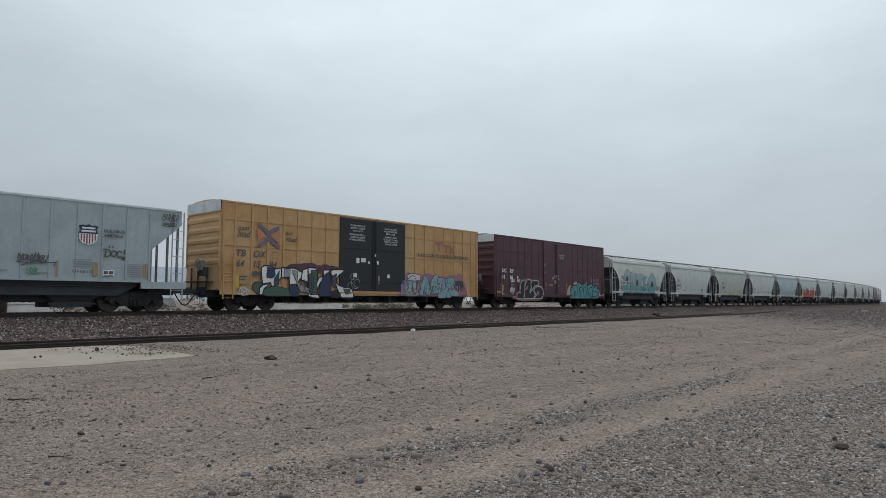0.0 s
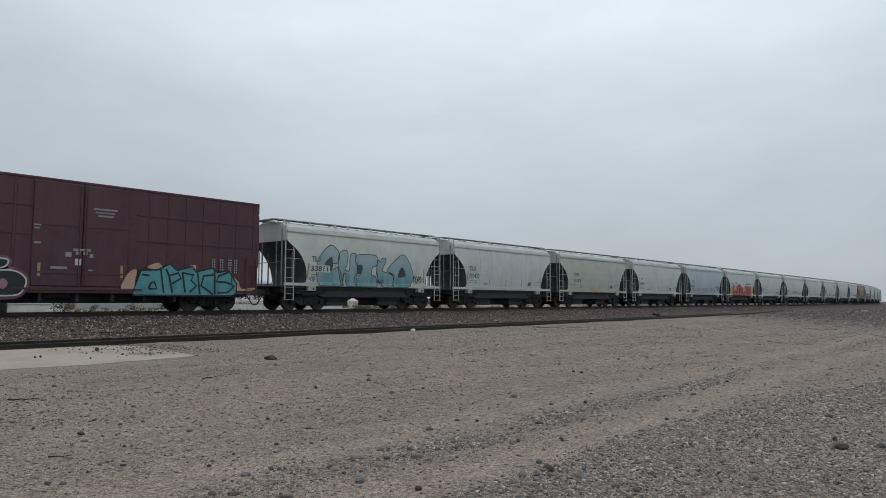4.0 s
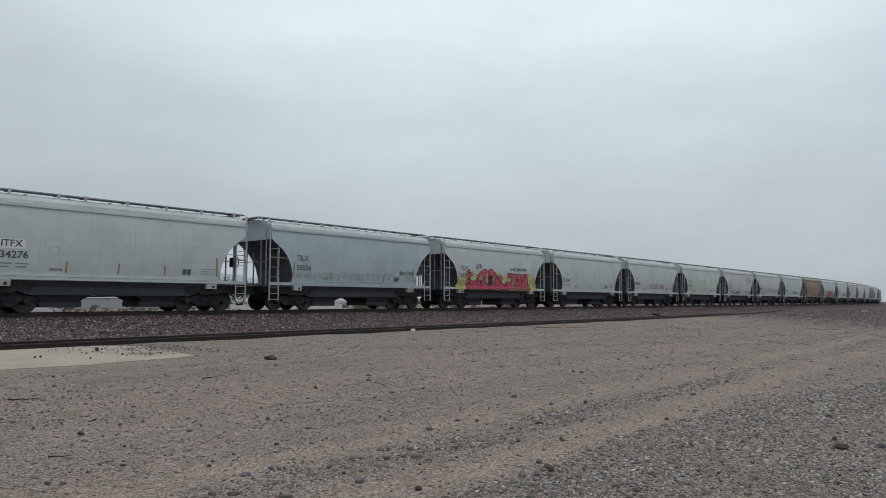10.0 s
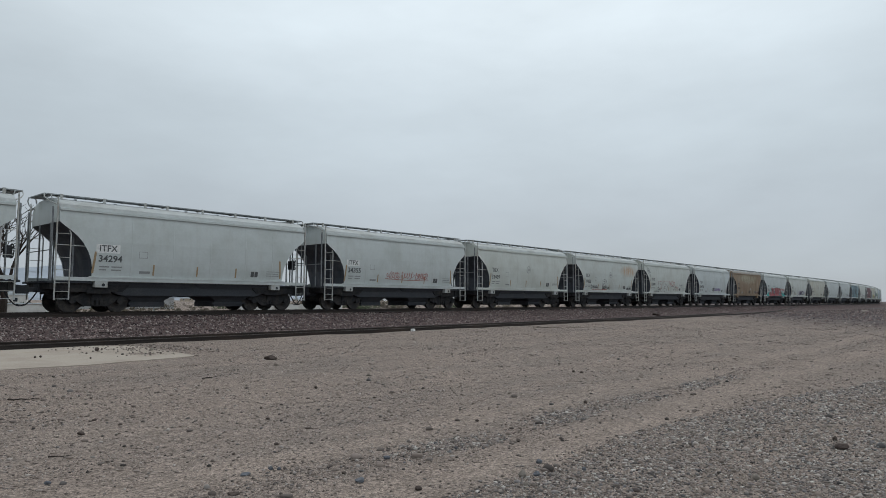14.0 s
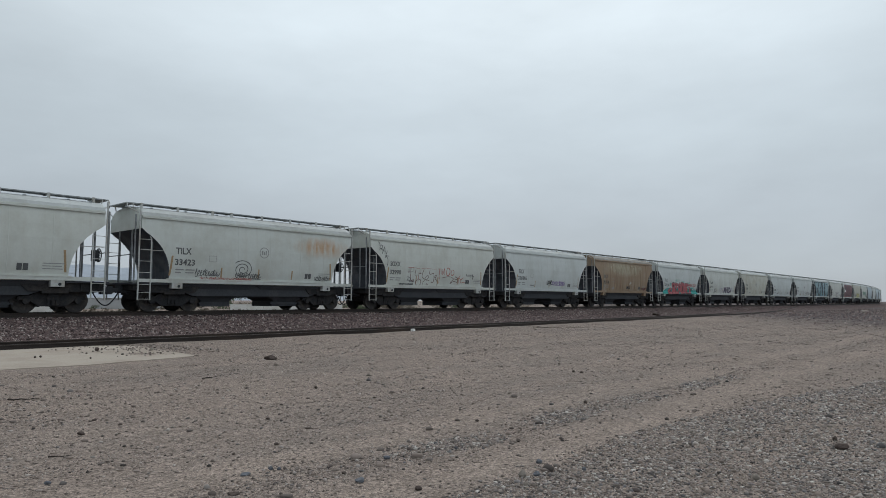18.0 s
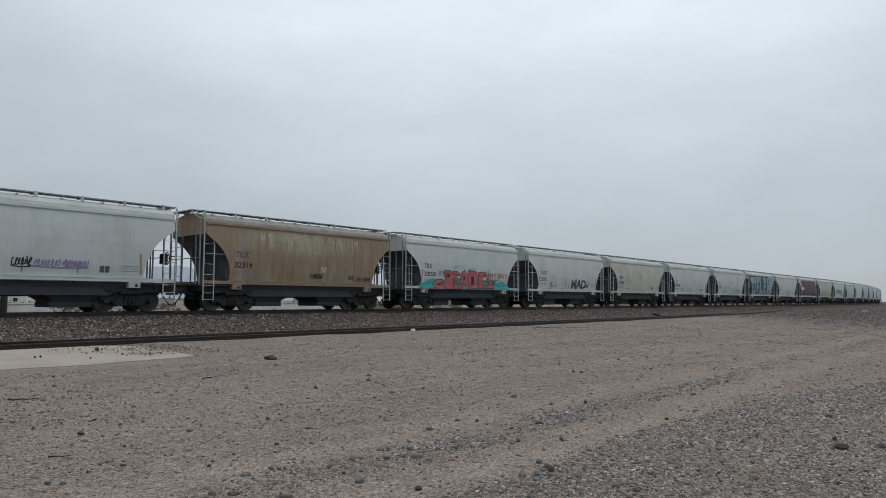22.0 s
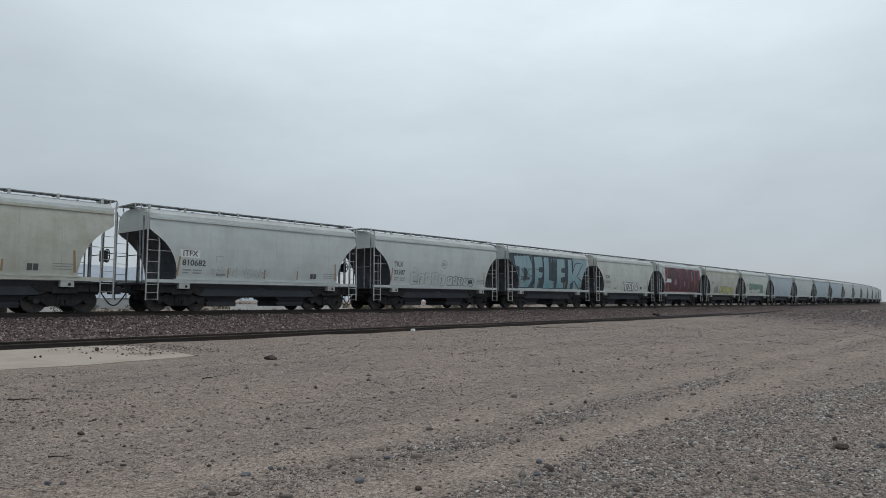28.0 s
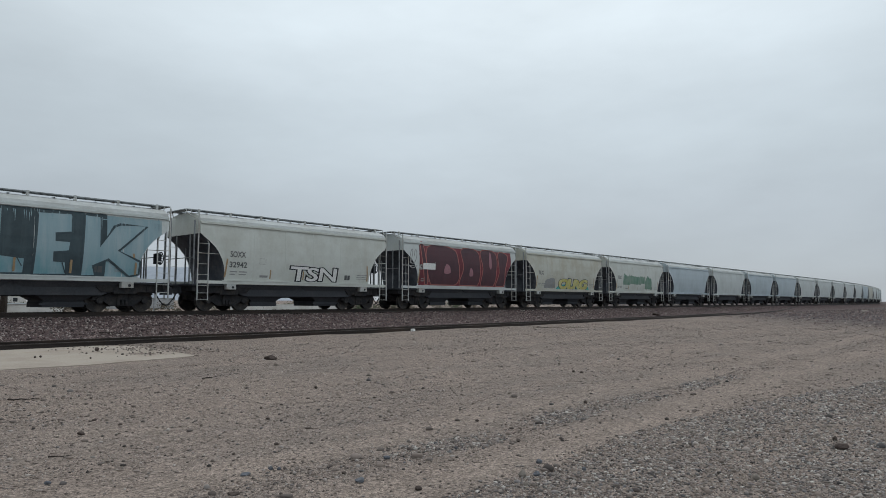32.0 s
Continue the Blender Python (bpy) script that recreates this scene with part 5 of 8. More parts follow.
def orange_boxcar():
    lines = [(-9.2, -2.5, 3.0), (-9.2, -2.5, 4.2), (-9.2, -2.5, 1.6), (2.5, 9.2, 3.0), (2.5, 9.2, 4.2), (2.5, 9.2, 1.6)]
    car = make_boxcar("boxcar", "orange-yellow sixty-foot boxcar with black doors and white graffiti", 15.59, 18.53, "orange", 5.0, (-2.42, 2.45),
                      [-9.15, -8.55, -7.68, -6.82, -5.92, -5.08, -4.19, -3.30, 3.34, 4.18, 5.05, 5.90, 6.85, 7.76, 8.57, 9.15], lines, "orange")
    end_gear(car, 9.265, 1.5)
    for sx in (-1, 1):
        cap = bmesh.new()
        box(cap, sx * 9.265, sx * 9.325, -1.52, 1.52, 4.55, 5.06, 0.01)
        part("end_cap", cap, M["roof"], car, "bare galvanised end cap")
    skin, out = flat_skin(1.60), flat_skin(1.585)
    for word, x, z, h in (("next", -8.45, 3.72, 0.2), ("load", -8.45, 3.42, 0.27), ("any", -5.82, 3.62, 0.2), ("road", -5.82, 3.36, 0.24)):
        write(car, word, x, z, h, M["ink"], out, bold=0.015, lean=0.25)
    for word, x, z in (("TB", -8.5, 2.5), ("OX", -7.6, 2.5), ("64", -8.5, 2.02), ("15", -7.6, 2.02), ("84", -6.75, 2.02)):
        write(car, word, x, z, 0.32, M["ink"], out, bold=0.02, lean=0.25)
    # crossed emblem
    for k, line in enumerate(([(-7.38, 4.08), (-6.95, 3.78), (-6.78, 3.55), (-6.95, 3.3), (-7.38, 3.02)], [(-6.22, 4.0), (-6.68, 3.78), (-6.80, 3.68)], [(-6.75, 3.42), (-6.58, 3.28), (-6.2, 3.0)])):
        pts, f = ribbon(smooth(line, False, 4), 0.085)
        decal("emblem", car, pts, f, M["faded_navy"], out, 0.008 + 0.002 * k)
    for pts in ([(-7.42, 3.25), (-6.95, 3.55), (-7.42, 3.9)], [(-6.18, 3.15), (-6.68, 3.58), (-6.18, 3.88)]):
        decal("emblem", car, pts, [(0, 1, 2)], M["faded_coral"], out, 0.006)
    write(car, "RAILCAR POOLING EXPERTS", 3.5, 3.1, 0.21, M["ink"], out, bold=0.02, width=4.75)
    bars(car, [(5.05, 5.7, 3.95, 4.05), (5.35, 5.45, 3.55, 3.95), (5.8, 6.4, 3.85, 3.95), (6.05, 6.15, 3.45, 3.85)], M["brick"], out, name="faded_emblem")
    for line in ([(6.45, 3.9), (6.9, 3.45)], [(6.9, 3.9), (6.45, 3.45)]):
        pts, f = ribbon(line, 0.05)
        decal("faded_emblem", car, pts, f, M["brick"], out, 0.006 if line[0][0] < 6.6 else 0.009)
    bars(car, [(-6.6, -6.25, 2.5, 2.52), (-6.6, -6.25, 2.78, 2.8), (-6.6, -6.58, 2.5, 2.8), (-6.27, -6.25, 2.5, 2.8)], M["ink"], out, name="stencil")
    door = flat_skin(1.605)
    for word, x, z, wide in (("CLOSE THIS DOOR", -1.74, 4.47, 1.05), ("BEFORE CLOSING", -1.72, 4.33, 1.03), ("MAIN DOOR", -1.55, 4.19, 0.7), ("CIERRE ESTA PUERTA", -1.81, 3.98, 1.15), ("ANTES DE CERRAR", -1.75, 3.84, 1.05), ("LA PUERTA PRINCIPAL", -1.81, 3.70, 1.15),
                             ("CLOSE AND LOCK", 0.78, 4.47, 0.95), ("DOORS BEFORE", 0.75, 4.33, 1.0), ("MOVING CAR", 0.9, 4.19, 0.7), ("CIERRE Y PONGA", 0.8, 4.0, 0.95), ("EL SEGURO EN AMBAS", 0.7, 3.87, 1.15), ("PUERTAS ANTES DE", 0.74, 3.74, 1.05), ("MOVER EL CARRO", 0.8, 3.61, 0.95)):
        write(car, word, x, z, 0.09, M["pale"], door, bold=0.02, width=wide)
    for q in ((-1.3, -1.08, 2.5, 2.78), (-0.95, -0.62, 2.56, 2.78), (-0.45, -0.33, 2.5, 2.62), (0.04, 0.16, 2.9, 3.05), (0.2, 0.34, 2.48, 2.68), (-1.5, -1.25, 1.75, 1.95), (1.0, 1.2, 1.75, 1.95)):
        bars(car, [q], M["white"], door, name="placard")
    bars(car, [(0.3, 0.42, 1.4, 1.85)], M["amber"], door, name="reflector")
    for q, mat in (((-8.53, -8.34, 1.06, 1.65), "yellow"), ((-8.31, -7.84, 1.22, 1.67), "amber"), ((-8.49, -7.93, 0.88, 1.05), "amber")):
        bars(car, [q], M[mat], out, lift=0.004, name="placard")
    bars(car, [(-8.29, -7.92, 1.54, 1.61), (-8.28, -8.02, 1.41, 1.47), (-8.41, -8.01, 0.95, 0.99)], M["ink"], out, lift=0.008)
    # white and dark green piece: white blocks with dark fills, black edges and a crown of dark bubbles
    crown = ((-5.30, 2.17), (-5.04, 2.24), (-4.64, 2.29), (-4.32, 2.26), (-4.54, 2.17), (-4.22, 2.21), (-3.80, 2.16), (-3.38, 2.28), (-2.94, 2.23), (-2.59, 2.14))
    for k, (x, z) in enumerate(crown):
        r = 0.17 if k % 3 else 0.24
        ring = [(x + r * math.cos(q) * 1.7, z - 0.08 + r * 0.75 * math.sin(q)) for q in np.linspace(0, 6.283, 13)[:-1]]
        glyph(car, ring, M["clay"], M["mud"], out, 0.004 + 0.0003 * k, w=0.015)
    up = 0.010
    glyph(car, [(-7.28, 0.75), (-7.25, 1.08), (-7.06, 1.22), (-6.74, 1.25), (-7.00, 1.05), (-7.10, 0.75)], M["white"], M["black"], skin, up, soft=False, w=0.035)
    up += 0.0025
    glyph(car, [(-7.19, 2.02), (-7.05, 2.12), (-6.73, 2.12), (-6.44, 1.99), (-6.05, 2.04), (-6.05, 1.63), (-6.37, 1.14), (-6.62, 1.17), (-6.64, 1.32), (-7.10, 1.27), (-7.18, 1.71)], M["white"], M["black"], skin, up, soft=False, w=0.035)
    up += 0.0025
    glyph(car, [(-6.08, 2.07), (-5.30, 2.07), (-4.83, 1.87), (-4.89, 1.62), (-5.17, 1.28), (-5.12, 0.69), (-5.56, 0.69), (-5.61, 1.60), (-6.07, 1.58)], M["white"], M["black"], skin, up, soft=False, w=0.035)
    up += 0.0025
    glyph(car, [(-4.91, 1.54), (-4.81, 2.00), (-4.41, 2.14), (-3.90, 2.12), (-3.86, 0.78), (-4.35, 0.77), (-4.28, 1.03), (-4.58, 1.42), (-4.82, 1.47)], M["white"], M["black"], skin, up, soft=False, w=0.035)
    up += 0.0025
    glyph(car, [(-4.50, 2.12), (-4.04, 2.12), (-3.92, 1.99), (-3.97, 1.65), (-4.05, 1.18), (-3.73, 0.61), (-4.07, 0.61), (-4.45, 0.70)], M["white"], M["black"], skin, up, soft=False, w=0.035)
    up += 0.0025
    glyph(car, [(-3.94, 1.38), (-3.79, 1.65), (-3.52, 1.74), (-3.52, 2.04), (-3.16, 2.06), (-3.05, 1.85), (-3.08, 1.45), (-3.34, 1.56), (-3.68, 1.42), (-3.89, 1.10)], M["white"], M["black"], skin, up, soft=False, w=0.035)
    up += 0.0025
    glyph(car, [(-3.03, 2.02), (-2.49, 2.10), (-2.11, 2.06), (-2.33, 1.91), (-2.61, 1.67), (-2.60, 1.35), (-2.16, 1.18), (-1.75, 1.15), (-1.51, 0.91), (-1.56, 0.62), (-2.27, 0.62), (-2.56, 1.01), (-2.72, 1.32), (-2.89, 1.57)], M["white"], M["black"], skin, up, soft=True, w=0.035)
    up += 0.0025
    glyph(car, [(-7.10, 0.76), (-7.01, 1.04), (-6.53, 1.17), (-6.04, 1.12), (-5.59, 1.00), (-5.56, 0.69), (-6.84, 0.68)], M["moss"], M["black"], skin, up + 0.006, soft=False, w=0.014)
    up += 0.0012
    glyph(car, [(-6.87, 2.06), (-6.48, 2.00), (-6.42, 1.69), (-6.59, 1.55), (-6.90, 1.56)], M["navy"], M["black"], skin, up + 0.006, soft=False, w=0.014)
    up += 0.0012
    glyph(car, [(-6.48, 1.51), (-6.19, 1.93), (-6.23, 1.24), (-6.47, 1.12)], M["slate"], M["black"], skin, up + 0.006, soft=False, w=0.014)
    up += 0.0012
    glyph(car, [(-5.92, 2.02), (-5.56, 2.03), (-5.59, 1.64), (-5.92, 1.59)], M["silver"], M["black"], skin, up + 0.006, soft=False, w=0.014)
    up += 0.0012
    glyph(car, [(-5.49, 1.99), (-5.12, 1.91), (-5.15, 1.41), (-4.78, 1.21), (-4.37, 1.08), (-4.41, 0.86), (-4.98, 0.92), (-5.26, 1.53)], M["silver"], M["black"], skin, up + 0.006, soft=False, w=0.014)
    up += 0.0012
    glyph(car, [(-5.62, 1.26), (-5.27, 1.30), (-4.97, 0.69), (-5.50, 0.69)], M["navy"], M["black"], skin, up + 0.006, soft=False, w=0.014)
    up += 0.0012
    glyph(car, [(-4.31, 2.01), (-3.96, 2.03), (-3.92, 0.80), (-4.22, 0.81), (-4.32, 1.55)], M["moss"], M["black"], skin, up + 0.006, soft=False, w=0.014)
    up += 0.0012
    glyph(car, [(-4.45, 1.80), (-4.21, 1.89), (-4.11, 1.30), (-4.24, 0.80), (-4.42, 0.84)], M["slate"], M["black"], skin, up + 0.006, soft=False, w=0.014)
    up += 0.0012
    glyph(car, [(-3.55, 1.73), (-3.16, 2.00), (-3.04, 1.33), (-3.08, 0.70), (-3.81, 0.70), (-3.71, 1.30)], M["navy"], M["black"], skin, up + 0.006, soft=False, w=0.014)
    up += 0.0012
    glyph(car, [(-2.97, 1.76), (-2.66, 1.91), (-2.69, 1.32), (-2.91, 1.14)], M["slate"], M["black"], skin, up + 0.006, soft=False, w=0.014)
    up += 0.0012
    glyph(car, [(-3.04, 0.65), (-3.07, 0.94), (-2.64, 1.04), (-2.37, 0.81), (-2.50, 0.62)], M["black"], M["black"], skin, up + 0.006, soft=False, w=0.014)
    up += 0.0012
    glyph(car, [(-2.24, 1.10), (-1.80, 1.07), (-1.69, 0.86), (-2.05, 0.81)], M["moss"], M["black"], skin, up + 0.006, soft=False, w=0.014)
    up += 0.0012
    glyph(car, [(-7.64, 1.04), (-7.57, 1.27), (-7.34, 1.35), (-7.06, 1.20), (-7.13, 0.89), (-7.40, 0.81)], M["moss"], M["black"], out, 0.005, w=0.025)
    for k, (x, z, r) in enumerate(((-1.35, 1.42, 0.3), (-1.25, 1.40, 0.22), (-1.7, 1.25, 0.2), (-1.55, 1.75, 0.16))):
        ring = [(x + r * math.cos(q), z + r * math.sin(q)) for q in np.linspace(0.3 * k, 5.2 + 0.3 * k, 16)]
        pts, f = ribbon(ring, 0.014)
        decal("spray_tag", car, pts, f, M["silver"], flat_skin(1.63), 0.002 * k)
    tag_scrawl(car, 23, -7.69, -7.19, 1.67, 1.85, 4, 0.022, M["ink"], skin)
    tag_scrawl(car, 24, -8.37, -7.81, 0.75, 1.14, 6, 0.02, M["chalk"], skin)
    tag_scrawl(car, 25, -5.32, -4.42, 0.82, 1.53, 6, 0.014, M["ink"], flat_skin(1.66))
    # pastel piece: pale teal letters with violet edges over pink mist
    pts, f = blob(random.Random(27), 1.87, 8.13, 0.74, 2.33, 60, 0.2)
    decal("graffiti_cloud", car, pts, f, M["blush"], flat_skin(1.588), 0.004)
    up = 0.008
    glyph(car, [(2.06, 0.75), (2.10, 1.53), (2.48, 1.74), (2.71, 1.25), (2.37, 0.75)], M["violet"], M["slate"], skin, up, soft=False, w=0.018)
    up += 0.002
    glyph(car, [(2.37, 0.78), (2.70, 1.25), (2.60, 1.64), (3.11, 1.95), (3.40, 1.56), (3.34, 1.11), (3.61, 0.91), (3.39, 0.74)], M["ice"], M["mud"], skin, up, soft=True, w=0.018)
    up += 0.002
    glyph(car, [(2.60, 1.97), (2.98, 2.08), (3.73, 2.02), (3.67, 1.67), (3.12, 1.63), (2.67, 1.68)], M["chalk"], M["slate"], skin, up, soft=False, w=0.018)
    up += 0.002
    glyph(car, [(3.65, 0.79), (3.88, 1.57), (4.14, 2.00), (4.48, 1.53), (4.57, 0.84), (4.25, 0.83), (4.05, 1.22), (3.94, 0.79)], M["aqua"], M["mud"], skin, up, soft=True, w=0.018)
    up += 0.002
    glyph(car, [(2.99, 1.20), (3.32, 1.26), (3.58, 0.96), (3.13, 0.86)], M["blush"], M["slate"], skin, up, soft=False, w=0.018)
    up += 0.002
    glyph(car, [(4.65, 1.64), (5.14, 2.09), (5.45, 1.66), (5.39, 1.29), (5.75, 1.14), (5.15, 0.90), (4.73, 1.00)], M["ice"], M["mud"], skin, up, soft=True, w=0.018)
    up += 0.002
    glyph(car, [(4.70, 1.38), (5.15, 1.34), (5.18, 0.89), (4.73, 0.85)], M["teal"], M["slate"], skin, up, soft=False, w=0.018)
    up += 0.002
    glyph(car, [(5.29, 0.64), (5.39, 1.24), (5.21, 1.81), (5.67, 1.90), (5.96, 1.51), (5.97, 0.65)], M["ice"], M["mud"], skin, up, soft=True, w=0.018)
    up += 0.002
    glyph(car, [(6.01, 1.41), (5.93, 1.85), (6.77, 1.93), (6.85, 1.53), (6.48, 1.31), (6.48, 0.67), (6.04, 0.67)], M["aqua"], M["slate"], skin, up, soft=False, w=0.018)
    up += 0.002
    glyph(car, [(6.89, 1.66), (7.62, 1.68), (7.62, 1.16), (6.94, 1.19)], M["mud"], M["mud"], skin, up, soft=True, w=0.018)
    up += 0.002
    glyph(car, [(7.13, 1.05), (7.74, 1.33), (8.06, 0.84), (7.21, 0.76)], M["blush"], M["slate"], skin, up, soft=False, w=0.018)
    up += 0.002
    glyph(car, [(6.53, 0.78), (6.60, 1.15), (7.13, 1.05), (7.21, 0.76)], M["ice"], M["mud"], skin, up, soft=True, w=0.018)
    up += 0.002
    tag_scrawl(car, 32, 2.17, 7.83, 0.95, 1.75, 18, 0.012, M["mud"], flat_skin(1.64))
    tag_scrawl(car, 33, 2.37, 7.33, 0.85, 1.55, 18, 0.012, M["chalk"], flat_skin(1.655))


def maroon_boxcar():
    lines = [(-7.6, -1.5, 3.95), (-7.6, -1.5, 2.9), (2.1, 7.6, 3.95), (2.1, 7.6, 2.9), (-1.4, 2.0, 3.6)]
    car = make_boxcar("boxcar", "dark maroon fifty-foot boxcar with graffiti along its sill", 36.0, 15.48, "maroon", 5.0, (-1.71, 1.72),
                      [-7.5, -6.7, -5.85, -4.95, -4.1, -3.2, -2.3, 2.6, 3.4, 4.2, 5.0, 5.8, 6.6, 7.5], lines, "maroon", door_paint="maroon", proud=0.014)
    end_gear(car, 7.74, 1.5)
    for sx in (-1, 1):
        cap = bmesh.new()
        box(cap, sx * 7.74, sx * 7.80, -1.52, 1.52, 4.55, 5.06, 0.01)
        part("end_cap", cap, M["roof"], car, "bare galvanised end cap")
    out, skin = flat_skin(1.585), flat_skin(1.60)
    for word, x, z in (("UC", -6.96, 2.44), ("RY", -6.03, 2.44), ("15", -6.91, 2.0), ("86", -6.03, 2.0), ("4", -5.21, 2.0)):
        write(car, word, x, z, 0.27, M["white"], out, bold=0.035)
    for k, (x0, x1) in enumerate(((0.36, 1.24), (0.42, 1.16), (0.52, 1.08))):
        bars(car, [(x, x + 0.055, 3.98 - 0.13 * k, 4.05 - 0.13 * k) for x in np.arange(x0, x1, 0.075)], M["silver"], flat_skin(1.605))
    up = 0.004
    halo(car, [(-4.63, 1.92), (-4.23, 1.97), (-4.30, 0.62), (-4.51, 0.60), (-5.25, 0.67), (-5.20, 1.04), (-4.77, 1.07), (-4.89, 1.13), (-4.71, 1.77)], 0.12, M["haze_pink"], flat_skin(1.586), 0.0010)
    glyph(car, [(-4.63, 1.92), (-4.23, 1.97), (-4.30, 0.62), (-4.51, 0.60), (-5.25, 0.67), (-5.20, 1.04), (-4.77, 1.07), (-4.89, 1.13), (-4.71, 1.77)], M["black"], M["chalk"], skin, up, soft=False, w=0.028)
    up += 0.004
    halo(car, [(-4.23, 1.56), (-4.02, 1.92), (-3.74, 2.03), (-3.47, 1.93), (-3.39, 1.58), (-3.58, 1.23), (-3.63, 1.04), (-3.20, 1.36), (-2.95, 1.05), (-3.25, 0.63), (-4.33, 0.63), (-4.27, 1.18)], 0.12, M["haze_pink"], flat_skin(1.586), 0.0016)
    glyph(car, [(-4.23, 1.56), (-4.02, 1.92), (-3.74, 2.03), (-3.47, 1.93), (-3.39, 1.58), (-3.58, 1.23), (-3.63, 1.04), (-3.20, 1.36), (-2.95, 1.05), (-3.25, 0.63), (-4.33, 0.63), (-4.27, 1.18)], M["black"], M["chalk"], skin, up, soft=True, w=0.028, hole=[(-4.25, 1.23), (-4.00, 1.54), (-3.82, 1.55), (-3.92, 1.36)], hole_fill=M["blush"])
    up += 0.004
    halo(car, [(-3.43, 1.89), (-2.50, 1.93), (-2.55, 1.65), (-3.05, 1.55), (-3.10, 1.36), (-2.66, 1.53), (-2.17, 1.50), (-1.86, 1.23), (-1.92, 0.86), (-2.21, 0.64), (-3.19, 0.63), (-2.79, 0.89), (-2.97, 1.07), (-3.41, 1.43)], 0.12, M["haze_pink"], flat_skin(1.586), 0.0022)
    glyph(car, [(-3.43, 1.89), (-2.50, 1.93), (-2.55, 1.65), (-3.05, 1.55), (-3.10, 1.36), (-2.66, 1.53), (-2.17, 1.50), (-1.86, 1.23), (-1.92, 0.86), (-2.21, 0.64), (-3.19, 0.63), (-2.79, 0.89), (-2.97, 1.07), (-3.41, 1.43)], M["black"], M["chalk"], skin, up, soft=True, w=0.028, hole=[(-2.75, 1.11), (-2.56, 1.25), (-2.42, 1.08), (-2.52, 0.88), (-2.71, 0.93)], hole_fill=M["blush"])
    up += 0.004
    tag_scrawl(car, 41, -5.99, -5.47, 1.79, 2.03, 5, 0.022, M["white"], skin)
    tag_scrawl(car, 45, -5.20, -4.85, 1.82, 2.02, 6, 0.018, M["white"], skin)
    tag_scrawl(car, 46, -6.09, -5.46, 1.11, 1.45, 4, 0.022, M["chalk"], skin)
    tag_scrawl(car, 47, -7.26, -7.02, 1.33, 1.65, 4, 0.014, M["grey"], skin)
    tag_scrawl(car, 48, -5.78, -5.27, 0.67, 0.83, 4, 0.018, M["blush"], skin)
    for q in ((-6.97, -6.78, 1.16, 1.59), (-4.71, -4.64, 1.17, 1.62)):
        bars(car, [q], M["amber"], out, lift=0.002, name="placard")
    glyph(car, [(1.49, 0.92), (1.58, 1.29), (1.82, 1.65), (2.10, 1.72), (2.05, 1.26), (1.98, 0.92)], M["peach"], M["clay"], skin, 0.002, w=0.015)
    glyph(car, [(2.49, 1.84), (2.97, 2.05), (3.19, 1.78), (2.87, 1.73)], M["peach"], M["clay"], skin, 0.002, w=0.015)
    glyph(car, [(4.30, 1.94), (4.64, 2.02), (4.59, 1.76)], M["peach"], M["clay"], skin, 0.002, w=0.015)
    glyph(car, [(6.37, 1.55), (6.72, 1.34), (6.88, 1.03), (7.52, 1.08), (7.52, 0.94), (6.54, 0.90)], M["peach"], M["clay"], skin, 0.002, w=0.015)
    glyph(car, [(1.95, 0.68), (2.14, 1.35), (2.28, 1.75), (2.92, 1.73), (3.46, 2.00), (3.79, 1.74), (4.47, 1.94), (4.65, 1.71), (5.41, 1.90), (5.66, 1.71), (6.21, 1.82), (6.40, 1.54), (6.63, 1.24), (6.60, 0.80), (6.41, 0.68)],
          M["sea"], M["black"], skin, 0.006, soft=False, w=0.035)
    lift = 0.014
    for line in ([(2.23, 1.69), (3.08, 1.75), (3.24, 0.78)],
                 [(2.29, 1.53), (2.61, 1.49)],
                 [(2.60, 0.95), (2.67, 1.18), (2.82, 1.24), (2.94, 0.95), (2.60, 0.95)],
                 [(3.30, 1.79), (3.44, 1.51), (3.61, 0.78)],
                 [(3.44, 1.51), (3.85, 1.64), (3.97, 1.41), (3.58, 1.18)],
                 [(4.02, 1.67), (4.17, 0.81)],
                 [(4.02, 1.65), (4.53, 1.57), (4.42, 1.34), (4.68, 1.12), (4.38, 0.83)],
                 [(5.48, 1.61), (5.00, 1.54), (4.89, 1.12), (5.13, 0.97), (5.46, 0.73)],
                 [(6.21, 1.75), (5.72, 1.56), (5.60, 1.31), (6.15, 1.28), (6.51, 1.12), (6.16, 0.83), (5.67, 0.82)],
                 [(4.71, 1.69), (4.84, 0.74)],
                 [(5.51, 1.85), (5.55, 0.73)]):
        pts, f = ribbon(line, 0.04)
        decal("letter_stroke", car, pts, f, M["black"], skin, lift)
        lift += 0.001
    for q in ((-0.59, -0.38, 2.11, 2.28), (-0.23, -0.07, 2.19, 2.32), (0.04, 0.19, 2.20, 2.31), (0.27, 0.40, 2.11, 2.24)):
        bars(car, [q], M["silver"], flat_skin(1.605), name="placard")
    bars(car, [(-0.25, -0.02, 1.80, 2.05)], M["chalk"], flat_skin(1.605), name="placard")
    bars(car, [(-1.08, -0.51, 1.64, 1.73), (0.24, 0.40, 1.59, 1.65), (-0.32, 0.30, 2.34, 2.43), (-1.68, -1.45, 3.21, 3.27), (-1.67, -1.50, 3.09, 3.15), (-1.66, -1.44, 2.55, 2.62)], M["grey"], flat_skin(1.605))
